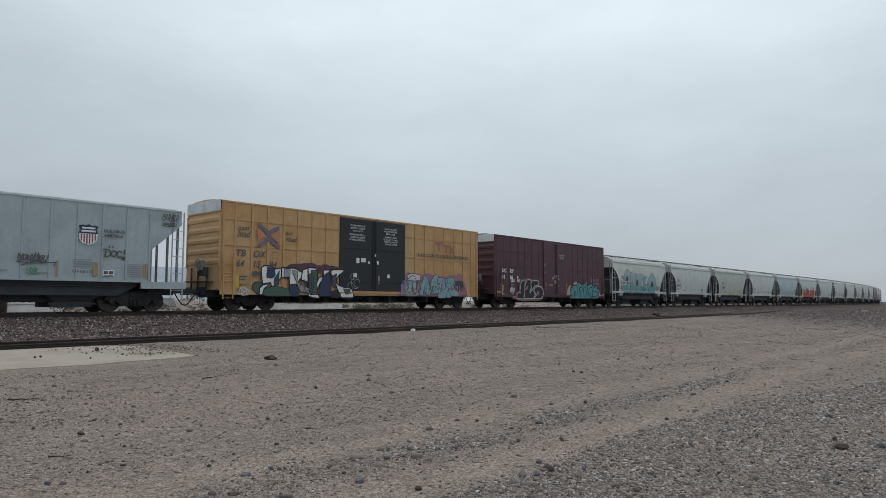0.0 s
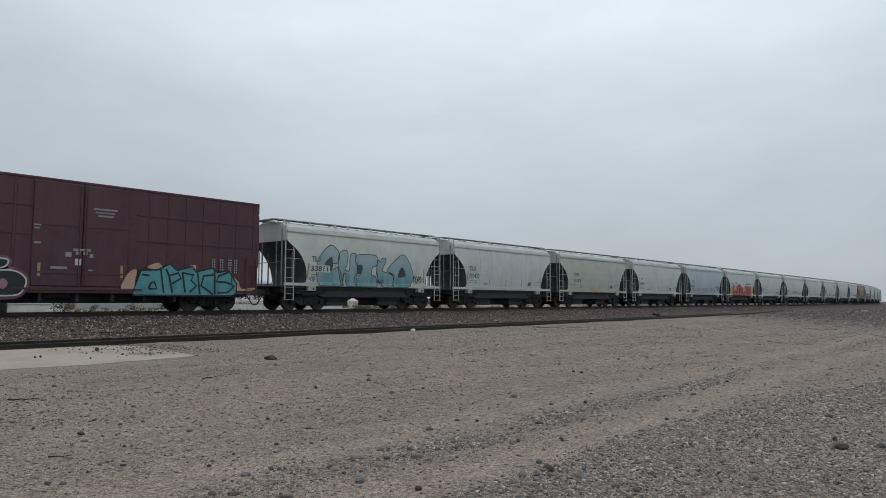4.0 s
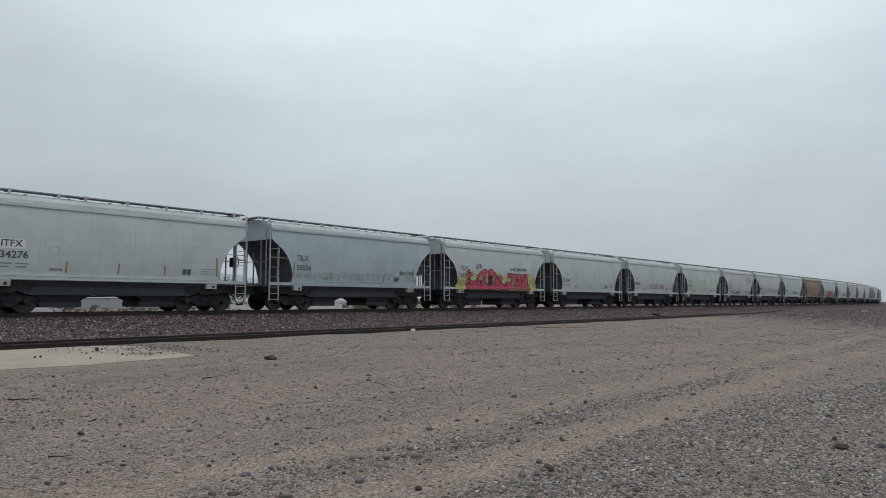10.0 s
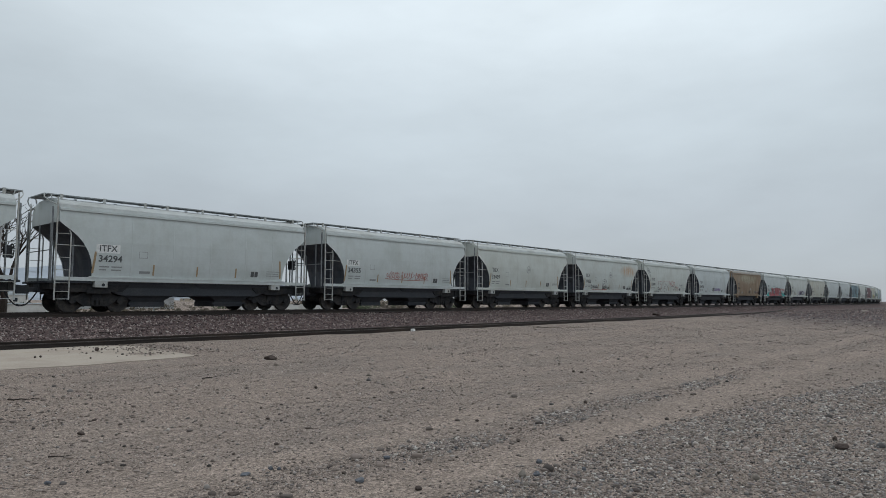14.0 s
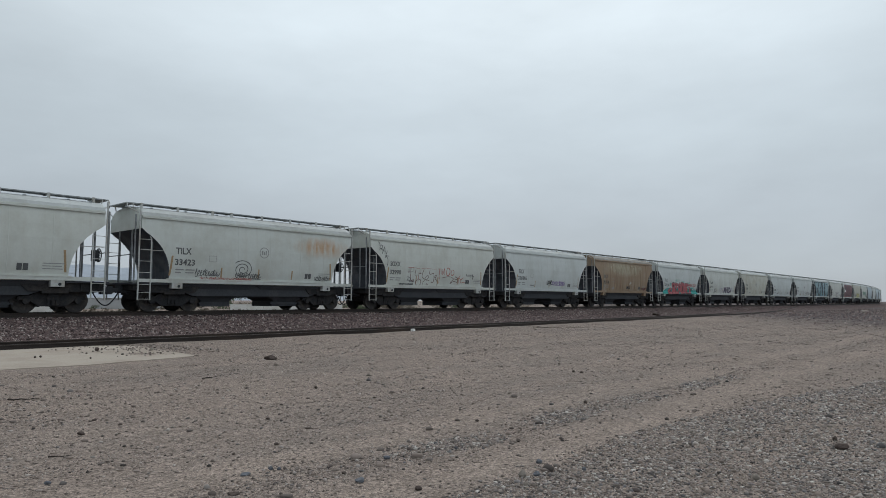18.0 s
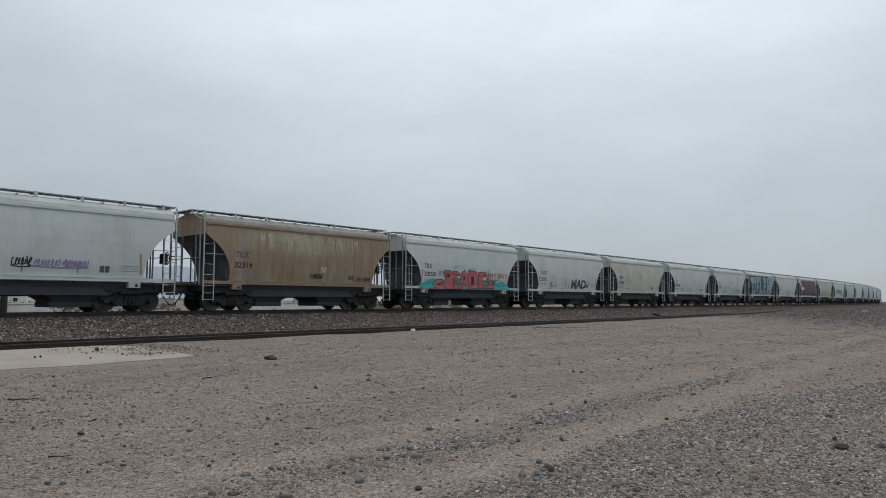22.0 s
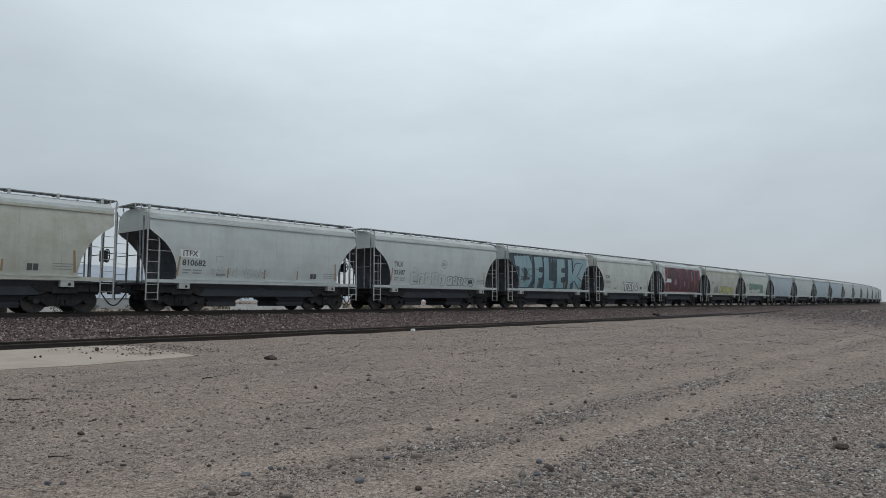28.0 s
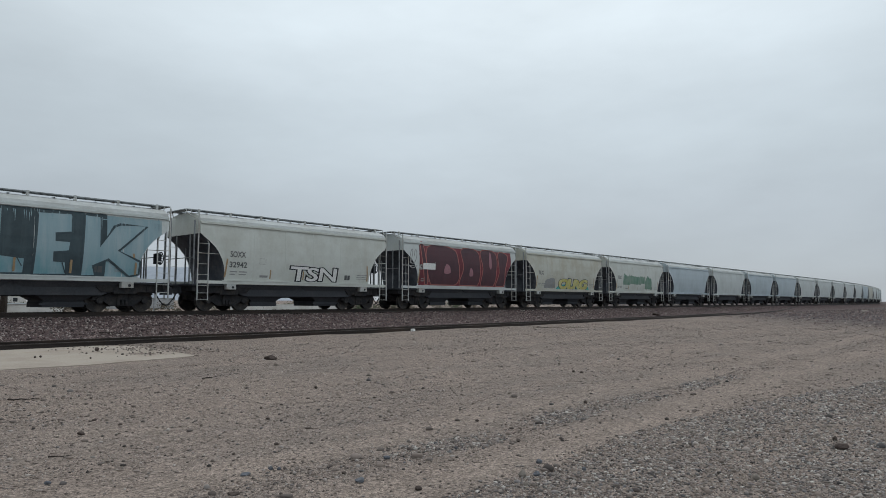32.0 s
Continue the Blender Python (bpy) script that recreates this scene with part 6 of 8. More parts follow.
    bars(car, [(-5.96, -5.79, 1.57, 1.63), (-5.75, -5.57, 1.58, 1.64), (-5.87, -5.77, 1.45, 1.51), (-5.74, -5.62, 1.45, 1.52), (-5.85, -5.62, 1.05, 1.08), (-5.85, -5.61, 0.97, 1.00), (-5.85, -5.61, 0.89, 0.92), (-4.27, -4.01, 1.04, 1.09), (-4.28, -3.88, 0.97, 1.01), (-6.96, -6.74, 0.97, 1.01), (-6.96, -6.69, 0.90, 0.94)], M["silver"], out)
    bars(car, [(-1.51, -1.41, 1.35, 1.85)], M["amber"], flat_skin(1.605), name="reflector")
    bars(car, [(1.44, 1.54, 1.35, 1.85)], M["amber"], flat_skin(1.605), name="reflector")
    bars(car, [(-7.55, -6.85, 1.0, 1.17)], M["amber"], out, name="placard")
    bars(car, [(x, x + 0.06, 2.25 - 0.11 * i, 2.32 - 0.11 * i) for i in range(6) for x in (5.39, 5.49, 5.78, 5.88, 6.19, 6.29, 6.48, 6.58)], M["silver"], out)


def grey_hopper():
    mid = 6.13
    car = new_car("covered_hopper", "silver-grey ribbed covered hopper with a shield emblem", "freight car", mid)
    w, half = 1.52, 7.6
    bm = bmesh.new()
    prism(bm, [(-half, 4.24), (-half, 3.67), (-6.3, 2.52), (-6.3, 1.25), (6.3, 1.25), (6.3, 2.52), (half, 3.67), (half, 4.24)], -w, w)
    part("body", bm, M["upgrey"], car)
    bm = bmesh.new()
    prism(bm, [(-half, 4.24), (half, 4.24), (half, 4.30), (-half, 4.30)], -w - 0.03, w + 0.03)
    prism(bm, [(-half, 4.30), (half, 4.30), (half, 4.42), (-half, 4.42)], -0.9, 0.9)
    part("roof", bm, M["roof"], car)
    for sy in (-1, 1):
        for x in np.arange(-6.72, 6.4, 0.925):
            p = part("side_post", shared("grey_post", b_post(1.3, 4.22, 0.045, 0.03), M["upgrey"]), None, car)
            p.location = (x, sy * w, 0)
            p.rotation_euler.z = 0 if sy < 0 else math.pi
        ss = bmesh.new()
        box(ss, -6.3, 6.3, sy * (w - 0.1), sy * (w + 0.02), 1.2, 1.27)
        part("side_sill", ss, M["upgrey"], car)
        for sx in (-1, 1):
            es = bmesh.new()
            box(es, sx * 5.95, sx * 7.85, sy * (w - 0.1), sy * (w + 0.03), 0.95, 1.24)
            part("end_sill", es, M["upgrey"], car)
    for x in (-3.6, 0, 3.6):
        bay = part("discharge_bay", shared("bay", b_bay, M["under"]), None, car)
        bay.location.x = x
        part("outlet_gate", shared("gate", b_gate, M["under"]), None, bay)
    bm = bmesh.new()
    box(bm, -8.2, 8.2, -0.3, 0.3, 0.78, 1.15)
    prism(bm, [(-6.3, 1.26), (6.3, 1.26), (5.6, 0.95), (4.5, 0.40), (-4.5, 0.40), (-5.6, 0.95)], -0.66, 0.66)
    prism(bm, [(-6.3, 1.26), (6.3, 1.26), (5.2, 0.66), (-5.2, 0.66)], -1.2, 1.2)
    part("underframe", bm, M["under"], car)
    for sx in (-1, 1):
        for y in (-1.4, -0.5, 0.5, 1.4):
            p = bmesh.new()
            box(p, sx * 7.5 - 0.04, sx * 7.5 + 0.04, y - 0.04, y + 0.04, 1.15, 3.72)
            part("end_post", p, M["darksteel"], car)
        p = bmesh.new()
        box(p, sx * 6.0, sx * 7.9, -1.45, 1.45, 1.1, 1.18)
        part("end_platform", p, M["under"], car)
        for sy in (-1, 1):
            ld = part("ladder", shared("grey_ladder", b_ladder(0.5, 0.5, 4.25, 4.2, 0.36), M["steel"]), None, car)
            ld.location = (sx * 7.72, sy * 1.5, 0)
            ld.rotation_euler.z = 0 if sx < 0 else math.pi
        cp = part("coupler", shared("coupler", b_coupler, M["under"]), None, car)
        cp.location.x = sx * 7.9
        cp.rotation_euler.z = 0 if sx > 0 else math.pi
        hs = part("air_hose", shared("hose", b_hose, M["black"]), None, car)
        hs.location.x = sx * 7.9
        hs.rotation_euler.z = 0 if sx > 0 else math.pi
        make_truck(car, sx * 5.9, mid)
    out = flat_skin(1.57)
    # shield emblem in plain shapes
    decal("emblem", car, [(3.50, 3.04), (3.52, 2.80), (3.64, 2.66), (3.84, 2.60), (4.04, 2.66), (4.16, 2.80), (4.18, 3.04)], [(0, 1, 2, 3, 4, 5, 6)], M["white"], out, 0.004)
    decal("emblem", car, [(3.50, 3.04), (4.18, 3.04), (4.14, 3.22), (4.20, 3.32), (4.08, 3.38), (3.96, 3.35), (3.84, 3.41), (3.72, 3.35), (3.60, 3.38), (3.48, 3.32), (3.54, 3.22)], [tuple(range(11))], M["navy"], out, 0.006)
    for i in range(6):
        x = 3.565 + 0.1 * i
        bars(car, [(x, x + 0.05, (2.78, 2.70, 2.65, 2.65, 2.70, 2.78)[i], 3.03)], M["clay_red"], out, 0.009, name="emblem_stripe")
    for z, half in ((3.10, 0.26), (3.22, 0.24)):
        bars(car, [(3.84 - half, 3.84 + half, z, z + 0.07)], M["white"], out, 0.009, name="emblem_band")
    write(car, "BUILDING", 4.42, 3.13, 0.13, M["ink"], out, bold=0.02, width=0.78)
    write(car, "AMERICA", 4.42, 2.95, 0.13, M["ink"], out, bold=0.02, width=0.74)
    for k, line in enumerate(([(4.52, 2.42), (4.48, 2.2)], [(4.4, 2.46), (4.62, 2.46), (4.7, 2.32), (4.6, 2.2), (4.44, 2.2)], [(4.9, 2.38), (4.78, 2.42), (4.72, 2.3), (4.8, 2.2), (4.92, 2.28), (4.88, 2.4)], [(5.12, 2.38), (5.0, 2.42), (4.95, 2.28), (5.02, 2.18), (5.14, 2.22)], [(5.22, 2.5), (5.2, 2.3)], [(5.19, 2.2), (5.13, 2.14), (5.19, 2.08), (5.24, 2.14), (5.19, 2.2)], [(4.62, 2.62), (4.63, 2.54)], [(4.76, 2.62), (4.76, 2.54)])):
        pts, f = ribbon(smooth(line, False, 4), 0.026, False, 0.0005 * k)
        decal("spray_tag", car, pts, f, M["ink"], out, 0.006)
    pts, f = ribbon([(1.6, 1.72), (2.0, 1.9), (2.75, 1.86), (2.62, 1.94), (2.75, 1.86), (2.66, 1.74)], 0.016)
    decal("spray_tag", car, pts, f, M["ink"], out, 0.009)
    tag_scrawl(car, 57, 1.75, 2.2, 1.45, 1.7, 3, 0.016, M["green"], out)
    tag_scrawl(car, 58, 6.72, 7.35, 3.6, 3.78, 6, 0.012, M["ink"], out)
    tag_scrawl(car, 52, 1.45, 2.5, 1.85, 2.2, 7, 0.018, M["ink"], out)
    tag_scrawl(car, 53, 6.7, 7.5, 3.78, 4.15, 8, 0.016, M["ink"], out)
    bars(car, [(2.75, 2.83, 1.35, 1.95), (4.06, 4.24, 1.4, 1.95), (6.0, 6.16, 1.4, 1.95)], M["amber"], out, name="reflector")
    bars(car, [(4.42, 4.86, 1.42, 1.66)], M["white"], out, 0.004, name="placard")
    bars(car, [(4.46, 4.62, 1.5, 1.62), (4.66, 4.82, 1.5, 1.62), (4.46, 4.82, 1.44, 1.47)], M["ink"], out, 0.007)
    bars(car, [(5.4, 5.92, 1.42 + 0.08 * i, 1.45 + 0.08 * i) for i in range(7)], M["grey"], out)
    bars(car, [(3.35, 4.0, 1.74 + 0.09 * i, 1.78 + 0.09 * i) for i in range(4)] + [(0.6, 1.2, 1.5, 1.56), (2.0, 2.5, 1.45, 1.5)], M["grey"], out)
    write(car, "CH-106-113", 3.32, 1.52, 0.11, M["ink"], out, bold=0.015, width=0.72)


# ---- the train ----
grey_hopper()
orange_boxcar()
maroon_boxcar()
SK = side_skin


def low(shape):
    """A letter's foot drawn down over the sill."""
    return [(x, 1.23 if z < 1.46 else z) for x, z in shape]


def train_of_hoppers():
    h = make_hopper
    c = h(0, "cream", "TILX", "", "pale grey covered hopper with aqua bubble-letter graffiti")
    up = 0.008
    glyph(c, low([(-3.74, 1.68), (-3.80, 2.21), (-3.66, 2.67), (-3.27, 3.13), (-2.84, 3.36), (-2.39, 3.00), (-2.41, 2.49), (-2.83, 2.42), (-2.86, 2.75), (-3.27, 2.39), (-3.16, 2.13), (-2.81, 2.05), (-2.43, 2.21), (-2.20, 1.90), (-2.14, 1.55), (-2.29, 1.42), (-2.98, 1.42), (-3.53, 1.45)]), M["chill"], M["slate"], wrapped, up, w=0.022, hole=[(-3.30, 2.24), (-2.86, 2.75), (-2.80, 2.07)], glint=M["ice"])
    up += 0.003
    glyph(c, low([(-2.39, 2.85), (-2.07, 3.13), (-1.78, 3.05), (-1.81, 2.40), (-1.92, 2.12), (-1.62, 2.09), (-1.62, 2.82), (-1.36, 3.02), (-1.14, 2.77), (-1.13, 1.42), (-1.74, 1.42), (-1.84, 1.84), (-2.01, 1.87), (-2.04, 1.42), (-2.27, 1.74), (-2.40, 2.21)]), M["chill"], M["slate"], wrapped, up, w=0.022, glint=M["ice"])
    up += 0.003
    glyph(c, low([(-1.15, 2.92), (0.28, 2.96), (0.32, 2.45), (0.02, 2.30), (-0.01, 1.88), (0.29, 1.80), (0.35, 1.42), (-1.09, 1.42), (-1.18, 1.83), (-0.81, 1.88), (-0.75, 2.38), (-1.14, 2.40)]), M["chill"], M["slate"], wrapped, up, w=0.022, glint=M["ice"])
    up += 0.003
    glyph(c, low([(0.36, 2.71), (0.59, 2.64), (0.67, 2.81), (0.93, 2.87), (1.02, 2.66), (0.74, 2.17), (1.13, 2.05), (1.58, 1.90), (1.68, 1.55), (1.47, 1.42), (0.86, 1.42), (0.41, 1.85)]), M["chill"], M["slate"], wrapped, up, w=0.022, glint=M["ice"])
    up += 0.003
    glyph(c, low([(1.17, 2.14), (1.43, 2.51), (2.32, 3.12), (2.80, 2.82), (3.27, 1.97), (3.19, 1.55), (2.76, 1.42), (1.69, 1.42), (1.72, 1.90)]), M["chill"], M["slate"], wrapped, up, w=0.022, hole=[(1.99, 1.87), (2.30, 2.42), (2.64, 1.94), (2.32, 1.82)], glint=M["ice"])
    up += 0.003
    for x0, x1 in ((-1.18, -0.45), (0.32, 0.7)):
        bars(c, [(x0, x1, 1.9, 2.38)], M["slate"], SK, lift=0.006, name="graffiti_shadow")
    bars(c, [(-4.16, -2.95, 1.92, 2.28)], M["pale"], SK, lift=up + 0.006, name="patch_panel")
    write(c, "33811", -4.16, 1.97, 0.27, M["ink"], SK, bold=0.024, width=1.08, lift=up + 0.010)
    tag_scrawl(c, 60, 0.35, 0.95, 1.46, 1.62, 4, 0.012, M["ink"], lambda z: side_skin(z) + 0.03)
    tag_scrawl(c, 59, -4.25, -3.8, 1.45, 1.72, 3, 0.018, M["violet"], SK)
    tag_scrawl(c, 61, 3.27, 4.07, 1.5, 2.0, 4, 0.02, M["ink"], SK)
    h(1, "pale", "TILX", "330423", "pale grey covered hopper with welded side seams", ribs=True)
    c = h(2, "olive", "CBFX", "313879", "dull grey-green covered hopper with a worn yellow side sill", sill="worn_yellow", shift=0.6)
    h(3, "pale", "ITFX", "34276", "pale grey covered hopper with a white number patch", panel=True)
    c = h(4, "blue", "TILX", "33556", "bluish grey covered hopper with faint outlined graffiti")
    bubbles(c, -3.0, 2.6, 1.42, 2.0, 7, M["grey"], SK, 6)
    tag_scrawl(c, 62, 3.0, 4.2, 1.9, 2.2, 5, 0.012, M["ink"], SK)
    c = h(5, "pale", "TILX", "3328", "pale covered hopper with pink and yellow graffiti")
    pts, f = blob(random.Random(4), -4.6, 4.7, 1.22, 2.62, 70, 0.3)
    decal("graffiti_cloud", c, pts, f, M["lemon"], wrapped, 0.005, "", 0.3)
    up = 0.008
    glyph(c, [(-3.59, 1.46), (-3.49, 1.92), (-3.55, 2.39), (-3.29, 2.50), (-3.17, 2.34), (-2.96, 2.25), (-2.89, 2.11), (-3.27, 2.03), (-3.14, 1.81), (-2.81, 1.77), (-2.65, 1.66), (-3.02, 1.48), (-2.78, 1.18), (-3.54, 1.23)],
          M["pink"], M["black"], wrapped, up, soft=False, w=0.024, glint=M["bubblegum"], hole=[(-3.34, 1.67), (-3.09, 1.64), (-3.10, 1.53), (-3.34, 1.55)])
    up += 0.003
    glyph(c, [(-3.01, 1.44), (-2.60, 1.82), (-2.37, 2.03), (-2.51, 2.09), (-2.18, 2.33), (-2.06, 2.49), (-2.07, 2.13), (-2.33, 1.90), (-2.04, 1.84), (-2.04, 1.54), (-1.85, 1.27), (-2.75, 1.20)],
          M["pink"], M["black"], wrapped, up, soft=False, w=0.024, glint=M["bubblegum"], hole=[(-2.54, 1.76), (-2.32, 1.77), (-2.41, 1.67)])
    up += 0.003
    glyph(c, [(-1.96, 1.51), (-1.91, 2.10), (-2.07, 2.39), (-1.78, 2.56), (-1.46, 2.58), (-1.32, 2.41), (-1.51, 2.26), (-1.67, 2.27), (-1.42, 2.08), (-1.51, 1.80), (-1.19, 1.53), (-0.95, 1.22), (-1.89, 1.23)],
          M["pink"], M["black"], wrapped, up, soft=False, w=0.024, glint=M["bubblegum"], hole=[(-1.87, 2.07), (-1.68, 1.97), (-1.76, 1.79)])
    up += 0.003
    glyph(c, [(-1.31, 2.49), (-1.07, 2.62), (-0.80, 2.59), (-0.69, 2.42), (-0.58, 1.84), (-0.42, 1.45), (-0.48, 1.23), (-0.95, 1.24), (-1.14, 1.57)],
          M["pink"], M["black"], wrapped, up, soft=False, w=0.024, glint=M["bubblegum"], hole=[(-1.17, 2.14), (-0.91, 2.22), (-0.79, 2.12), (-0.78, 1.58), (-1.06, 1.54)])
    up += 0.003
    glyph(c, [(-0.69, 2.42), (-0.48, 2.39), (-0.44, 2.25), (-0.16, 2.22), (-0.07, 1.97), (0.04, 2.31), (0.44, 2.03), (0.22, 1.84), (0.44, 1.64), (0.70, 1.59), (1.11, 1.25), (0.15, 1.23), (-0.44, 1.32), (-0.41, 1.85)],
          M["pink"], M["black"], wrapped, up, soft=False, w=0.024, glint=M["bubblegum"], hole=[(-0.37, 2.18), (-0.23, 2.18), (-0.15, 1.95), (-0.28, 1.93)])
    up += 0.003
    glyph(c, [(0.85, 2.39), (1.48, 2.38), (1.76, 1.30), (1.09, 1.29), (0.76, 1.56), (0.70, 1.78), (1.26, 1.78), (1.42, 1.56), (1.34, 2.13), (1.03, 2.04)],
          M["pink"], M["black"], wrapped, up, soft=False, w=0.024, glint=M["bubblegum"])
    up += 0.003
    glyph(c, [(1.56, 2.37), (2.39, 2.35), (2.78, 1.28), (2.34, 1.27), (2.26, 1.54), (2.14, 1.54), (2.22, 1.27), (1.86, 1.28), (1.86, 1.94)],
          M["pink"], M["black"], wrapped, up, soft=False, w=0.024, glint=M["bubblegum"], hole=[(2.02, 2.06), (2.21, 2.07), (2.26, 1.84), (2.09, 1.83)])
    up += 0.003
    glyph(c, [(2.47, 2.36), (3.30, 2.40), (3.45, 1.61), (3.64, 1.58), (3.80, 1.30), (3.16, 1.28), (3.03, 1.56), (2.92, 1.56), (2.96, 1.28), (2.76, 1.28)],
          M["pink"], M["black"], wrapped, up, soft=False, w=0.024, glint=M["bubblegum"], hole=[(2.77, 2.11), (2.91, 2.06), (2.92, 1.86), (2.82, 1.86)])
    up += 0.003
    glyph(c, [(-3.42, 1.86), (-3.25, 1.99), (-3.06, 1.90), (-3.22, 1.80)], M["black"], M["rose"], SK, up, soft=False, w=0.012)
    glyph(c, [(-2.53, 1.97), (-2.34, 2.06), (-2.35, 1.92), (-2.51, 1.88)], M["black"], M["rose"], SK, up, soft=False, w=0.012)
    glyph(c, [(-3.41, 2.31), (-3.26, 2.35), (-3.18, 2.25), (-3.34, 2.20)], M["black"], M["rose"], SK, up, soft=False, w=0.012)
    glyph(c, [(-1.66, 1.73), (-1.54, 1.68), (-1.61, 1.56)], M["black"], M["rose"], SK, up, soft=False, w=0.012)
    glyph(c, [(0.08, 1.87), (0.19, 1.80), (0.09, 1.71)], M["black"], M["rose"], SK, up, soft=False, w=0.012)
    glyph(c, [(2.96, 2.32), (3.15, 2.33), (3.16, 2.11), (3.02, 2.10)], M["black"], M["rose"], SK, up, soft=False, w=0.012)
    glyph(c, [(1.07, 2.29), (1.23, 2.28), (1.29, 2.18), (1.17, 2.15)], M["black"], M["rose"], SK, up, soft=False, w=0.012)
    tag_scrawl(c, 63, -2.6, -1.9, 2.55, 2.95, 3, 0.02, M["ink"], SK)
    tag_scrawl(c, 84, 1.2, 3.3, 2.55, 2.8, 6, 0.012, M["ink"], SK)
    h(6, "pale", "ITFX", "34294", "pale grey covered hopper with a white number patch", panel=True)
    c = h(7, "pale", "ITFX", "34355", "pale grey covered hopper with small orange tags", panel=True)
    tag_scrawl(c, 64, -1.4, 2.2, 1.7, 2.15, 9, 0.015, M["brick"], SK)
    h(8, "cream", "TILX", "33439", "pale cream covered hopper with a round emblem", logo=True)
    c = h(9, "stained", "TILX", "33423", "pale covered hopper with rust stains and black scrawls", logo=True)
    tag_scrawl(c, 65, -3.3, -2.0, 1.5, 1.85, 8, 0.013, M["ink"], SK)
    coil = [(-0.9 + (0.06 + 0.024 * a) * math.cos(a) * 1.25, 1.9 + (0.06 + 0.024 * a) * math.sin(a)) for a in np.linspace(0, 15, 60)]
    pts, f = ribbon(coil, 0.018)
    decal("spray_tag", c, pts, f, M["ink"], SK, 0.006, "", 0.2)
    tag_scrawl(c, 88, -1.3, 0.1, 1.45, 1.75, 8, 0.014, M["ink"], SK)
    tag_scrawl(c, 89, 3.2, 4.2, 1.5, 1.7, 5, 0.012, M["ink"], SK)
    tag_scrawl(c, 66, -3.0, -0.4, 1.36, 1.52, 9, 0.009, M["brick"], SK)
    c = h(10, "cream", "SOXX", "32990", "pale covered hopper with red outlined graffiti")
    # thin outlines of big letters, a faded red tag after them and black scrawls
    pen(c, ([(-2.69, 2.28), (-2.67, 2.15), (-2.55, 2.17), (-2.52, 2.36)], [(-2.45, 2.37), (-2.46, 2.0), (-2.42, 1.67), (-2.17, 1.72), (-2.28, 1.57), (-2.22, 1.39)]), 0.016, M["clay"], SK)
    pen(c, ([(-2.03, 2.31), (-2.08, 2.09), (-2.07, 1.98), (-1.79, 1.99), (-1.81, 1.77), (-2.0, 1.58), (-1.84, 1.37), (-1.57, 1.44)], [(-1.8, 2.07), (-1.55, 2.11)], [(-1.69, 2.33), (-1.66, 2.11)], [(-1.75, 1.73), (-1.57, 1.71), (-1.56, 1.44)]), 0.016, M["clay"], SK)
    pen(c, ([(-1.33, 2.35), (-1.47, 2.04), (-1.42, 1.86), (-1.14, 1.72), (-1.35, 1.6), (-1.29, 1.37), (-1.09, 1.32)], [(-1.23, 1.79), (-1.05, 1.97), (-0.88, 1.95), (-0.94, 1.82), (-1.14, 1.74), (-0.8, 1.7)], [(-1.04, 1.45), (-0.98, 1.52), (-0.93, 1.42), (-1.0, 1.36), (-1.04, 1.45)]), 0.016, M["clay"], SK)
    pen(c, ([(-0.8, 2.38), (-0.84, 2.11), (-0.7, 2.04)], [(-0.7, 2.08), (-0.45, 2.12), (-0.44, 1.62), (-0.62, 1.6)], [(-0.42, 1.82), (-0.32, 1.98), (-0.18, 2.01), (-0.31, 1.85), (-0.12, 1.67), (-0.09, 1.44), (-0.25, 1.35), (-0.59, 1.34)]), 0.016, M["clay"], SK)
    pen(c, ([(-1.56, 2.37), (-1.2, 2.43), (-0.74, 2.4), (-0.2, 2.41)], [(-2.69, 2.40), (-2.2, 2.42), (-1.7, 2.38)], [(-1.76, 2.2), (-1.79, 1.6)], [(0.12, 2.05), (0.06, 1.55)]), 0.011, M["brick"], SK)
    pen(c, ([(-0.03, 2.43), (0.06, 2.4), (0.06, 2.07)], [(0.17, 2.48), (0.23, 2.11)], [(0.28, 2.44), (0.37, 2.08), (0.52, 2.46), (0.57, 2.08)], [(0.8, 2.53), (0.72, 2.28), (0.78, 2.06), (1.0, 2.11), (1.03, 2.41), (0.84, 2.54)], [(1.2, 2.38), (1.15, 2.18), (1.25, 2.05), (1.42, 2.15), (1.42, 2.34), (1.29, 2.39)]), 0.024, M["brick"], SK)
    pen(c, ([(0.35, 1.88), (0.81, 1.97), (1.17, 1.95), (1.44, 1.83), (1.2, 1.67), (1.14, 1.53), (1.42, 1.69), (1.8, 1.64)], [(1.76, 1.92), (1.6, 1.99), (1.56, 1.85), (1.74, 1.82), (1.77, 1.95), (1.84, 1.65)]), 0.016, M["clay"], SK)
    pen(c, ([(1.92, 2.0), (1.93, 1.54)], [(2.07, 2.08), (1.96, 1.92), (2.16, 1.82)], [(2.4, 1.94), (2.2, 1.84), (2.12, 1.62), (2.57, 1.67)]), 0.022, M["brick"], SK)
    pen(c, ([(2.69, 2.19), (2.64, 2.03), (2.71, 2.13), (2.86, 2.0)], [(2.89, 2.16), (2.94, 2.0), (3.05, 2.17), (3.12, 1.99)], [(3.18, 2.17), (3.25, 2.06), (3.34, 2.22), (3.3, 1.88)], [(3.43, 2.1), (3.32, 1.86)]), 0.016, M["ink"], SK)
    pen(c, ([(-2.75, 1.83), (-2.66, 1.9), (-2.64, 1.8), (-2.74, 1.65), (-2.6, 1.66)], [(-2.58, 1.82), (-2.57, 1.67), (-2.49, 1.68), (-2.49, 1.84), (-2.58, 1.82)]), 0.014, M["ink"], SK)
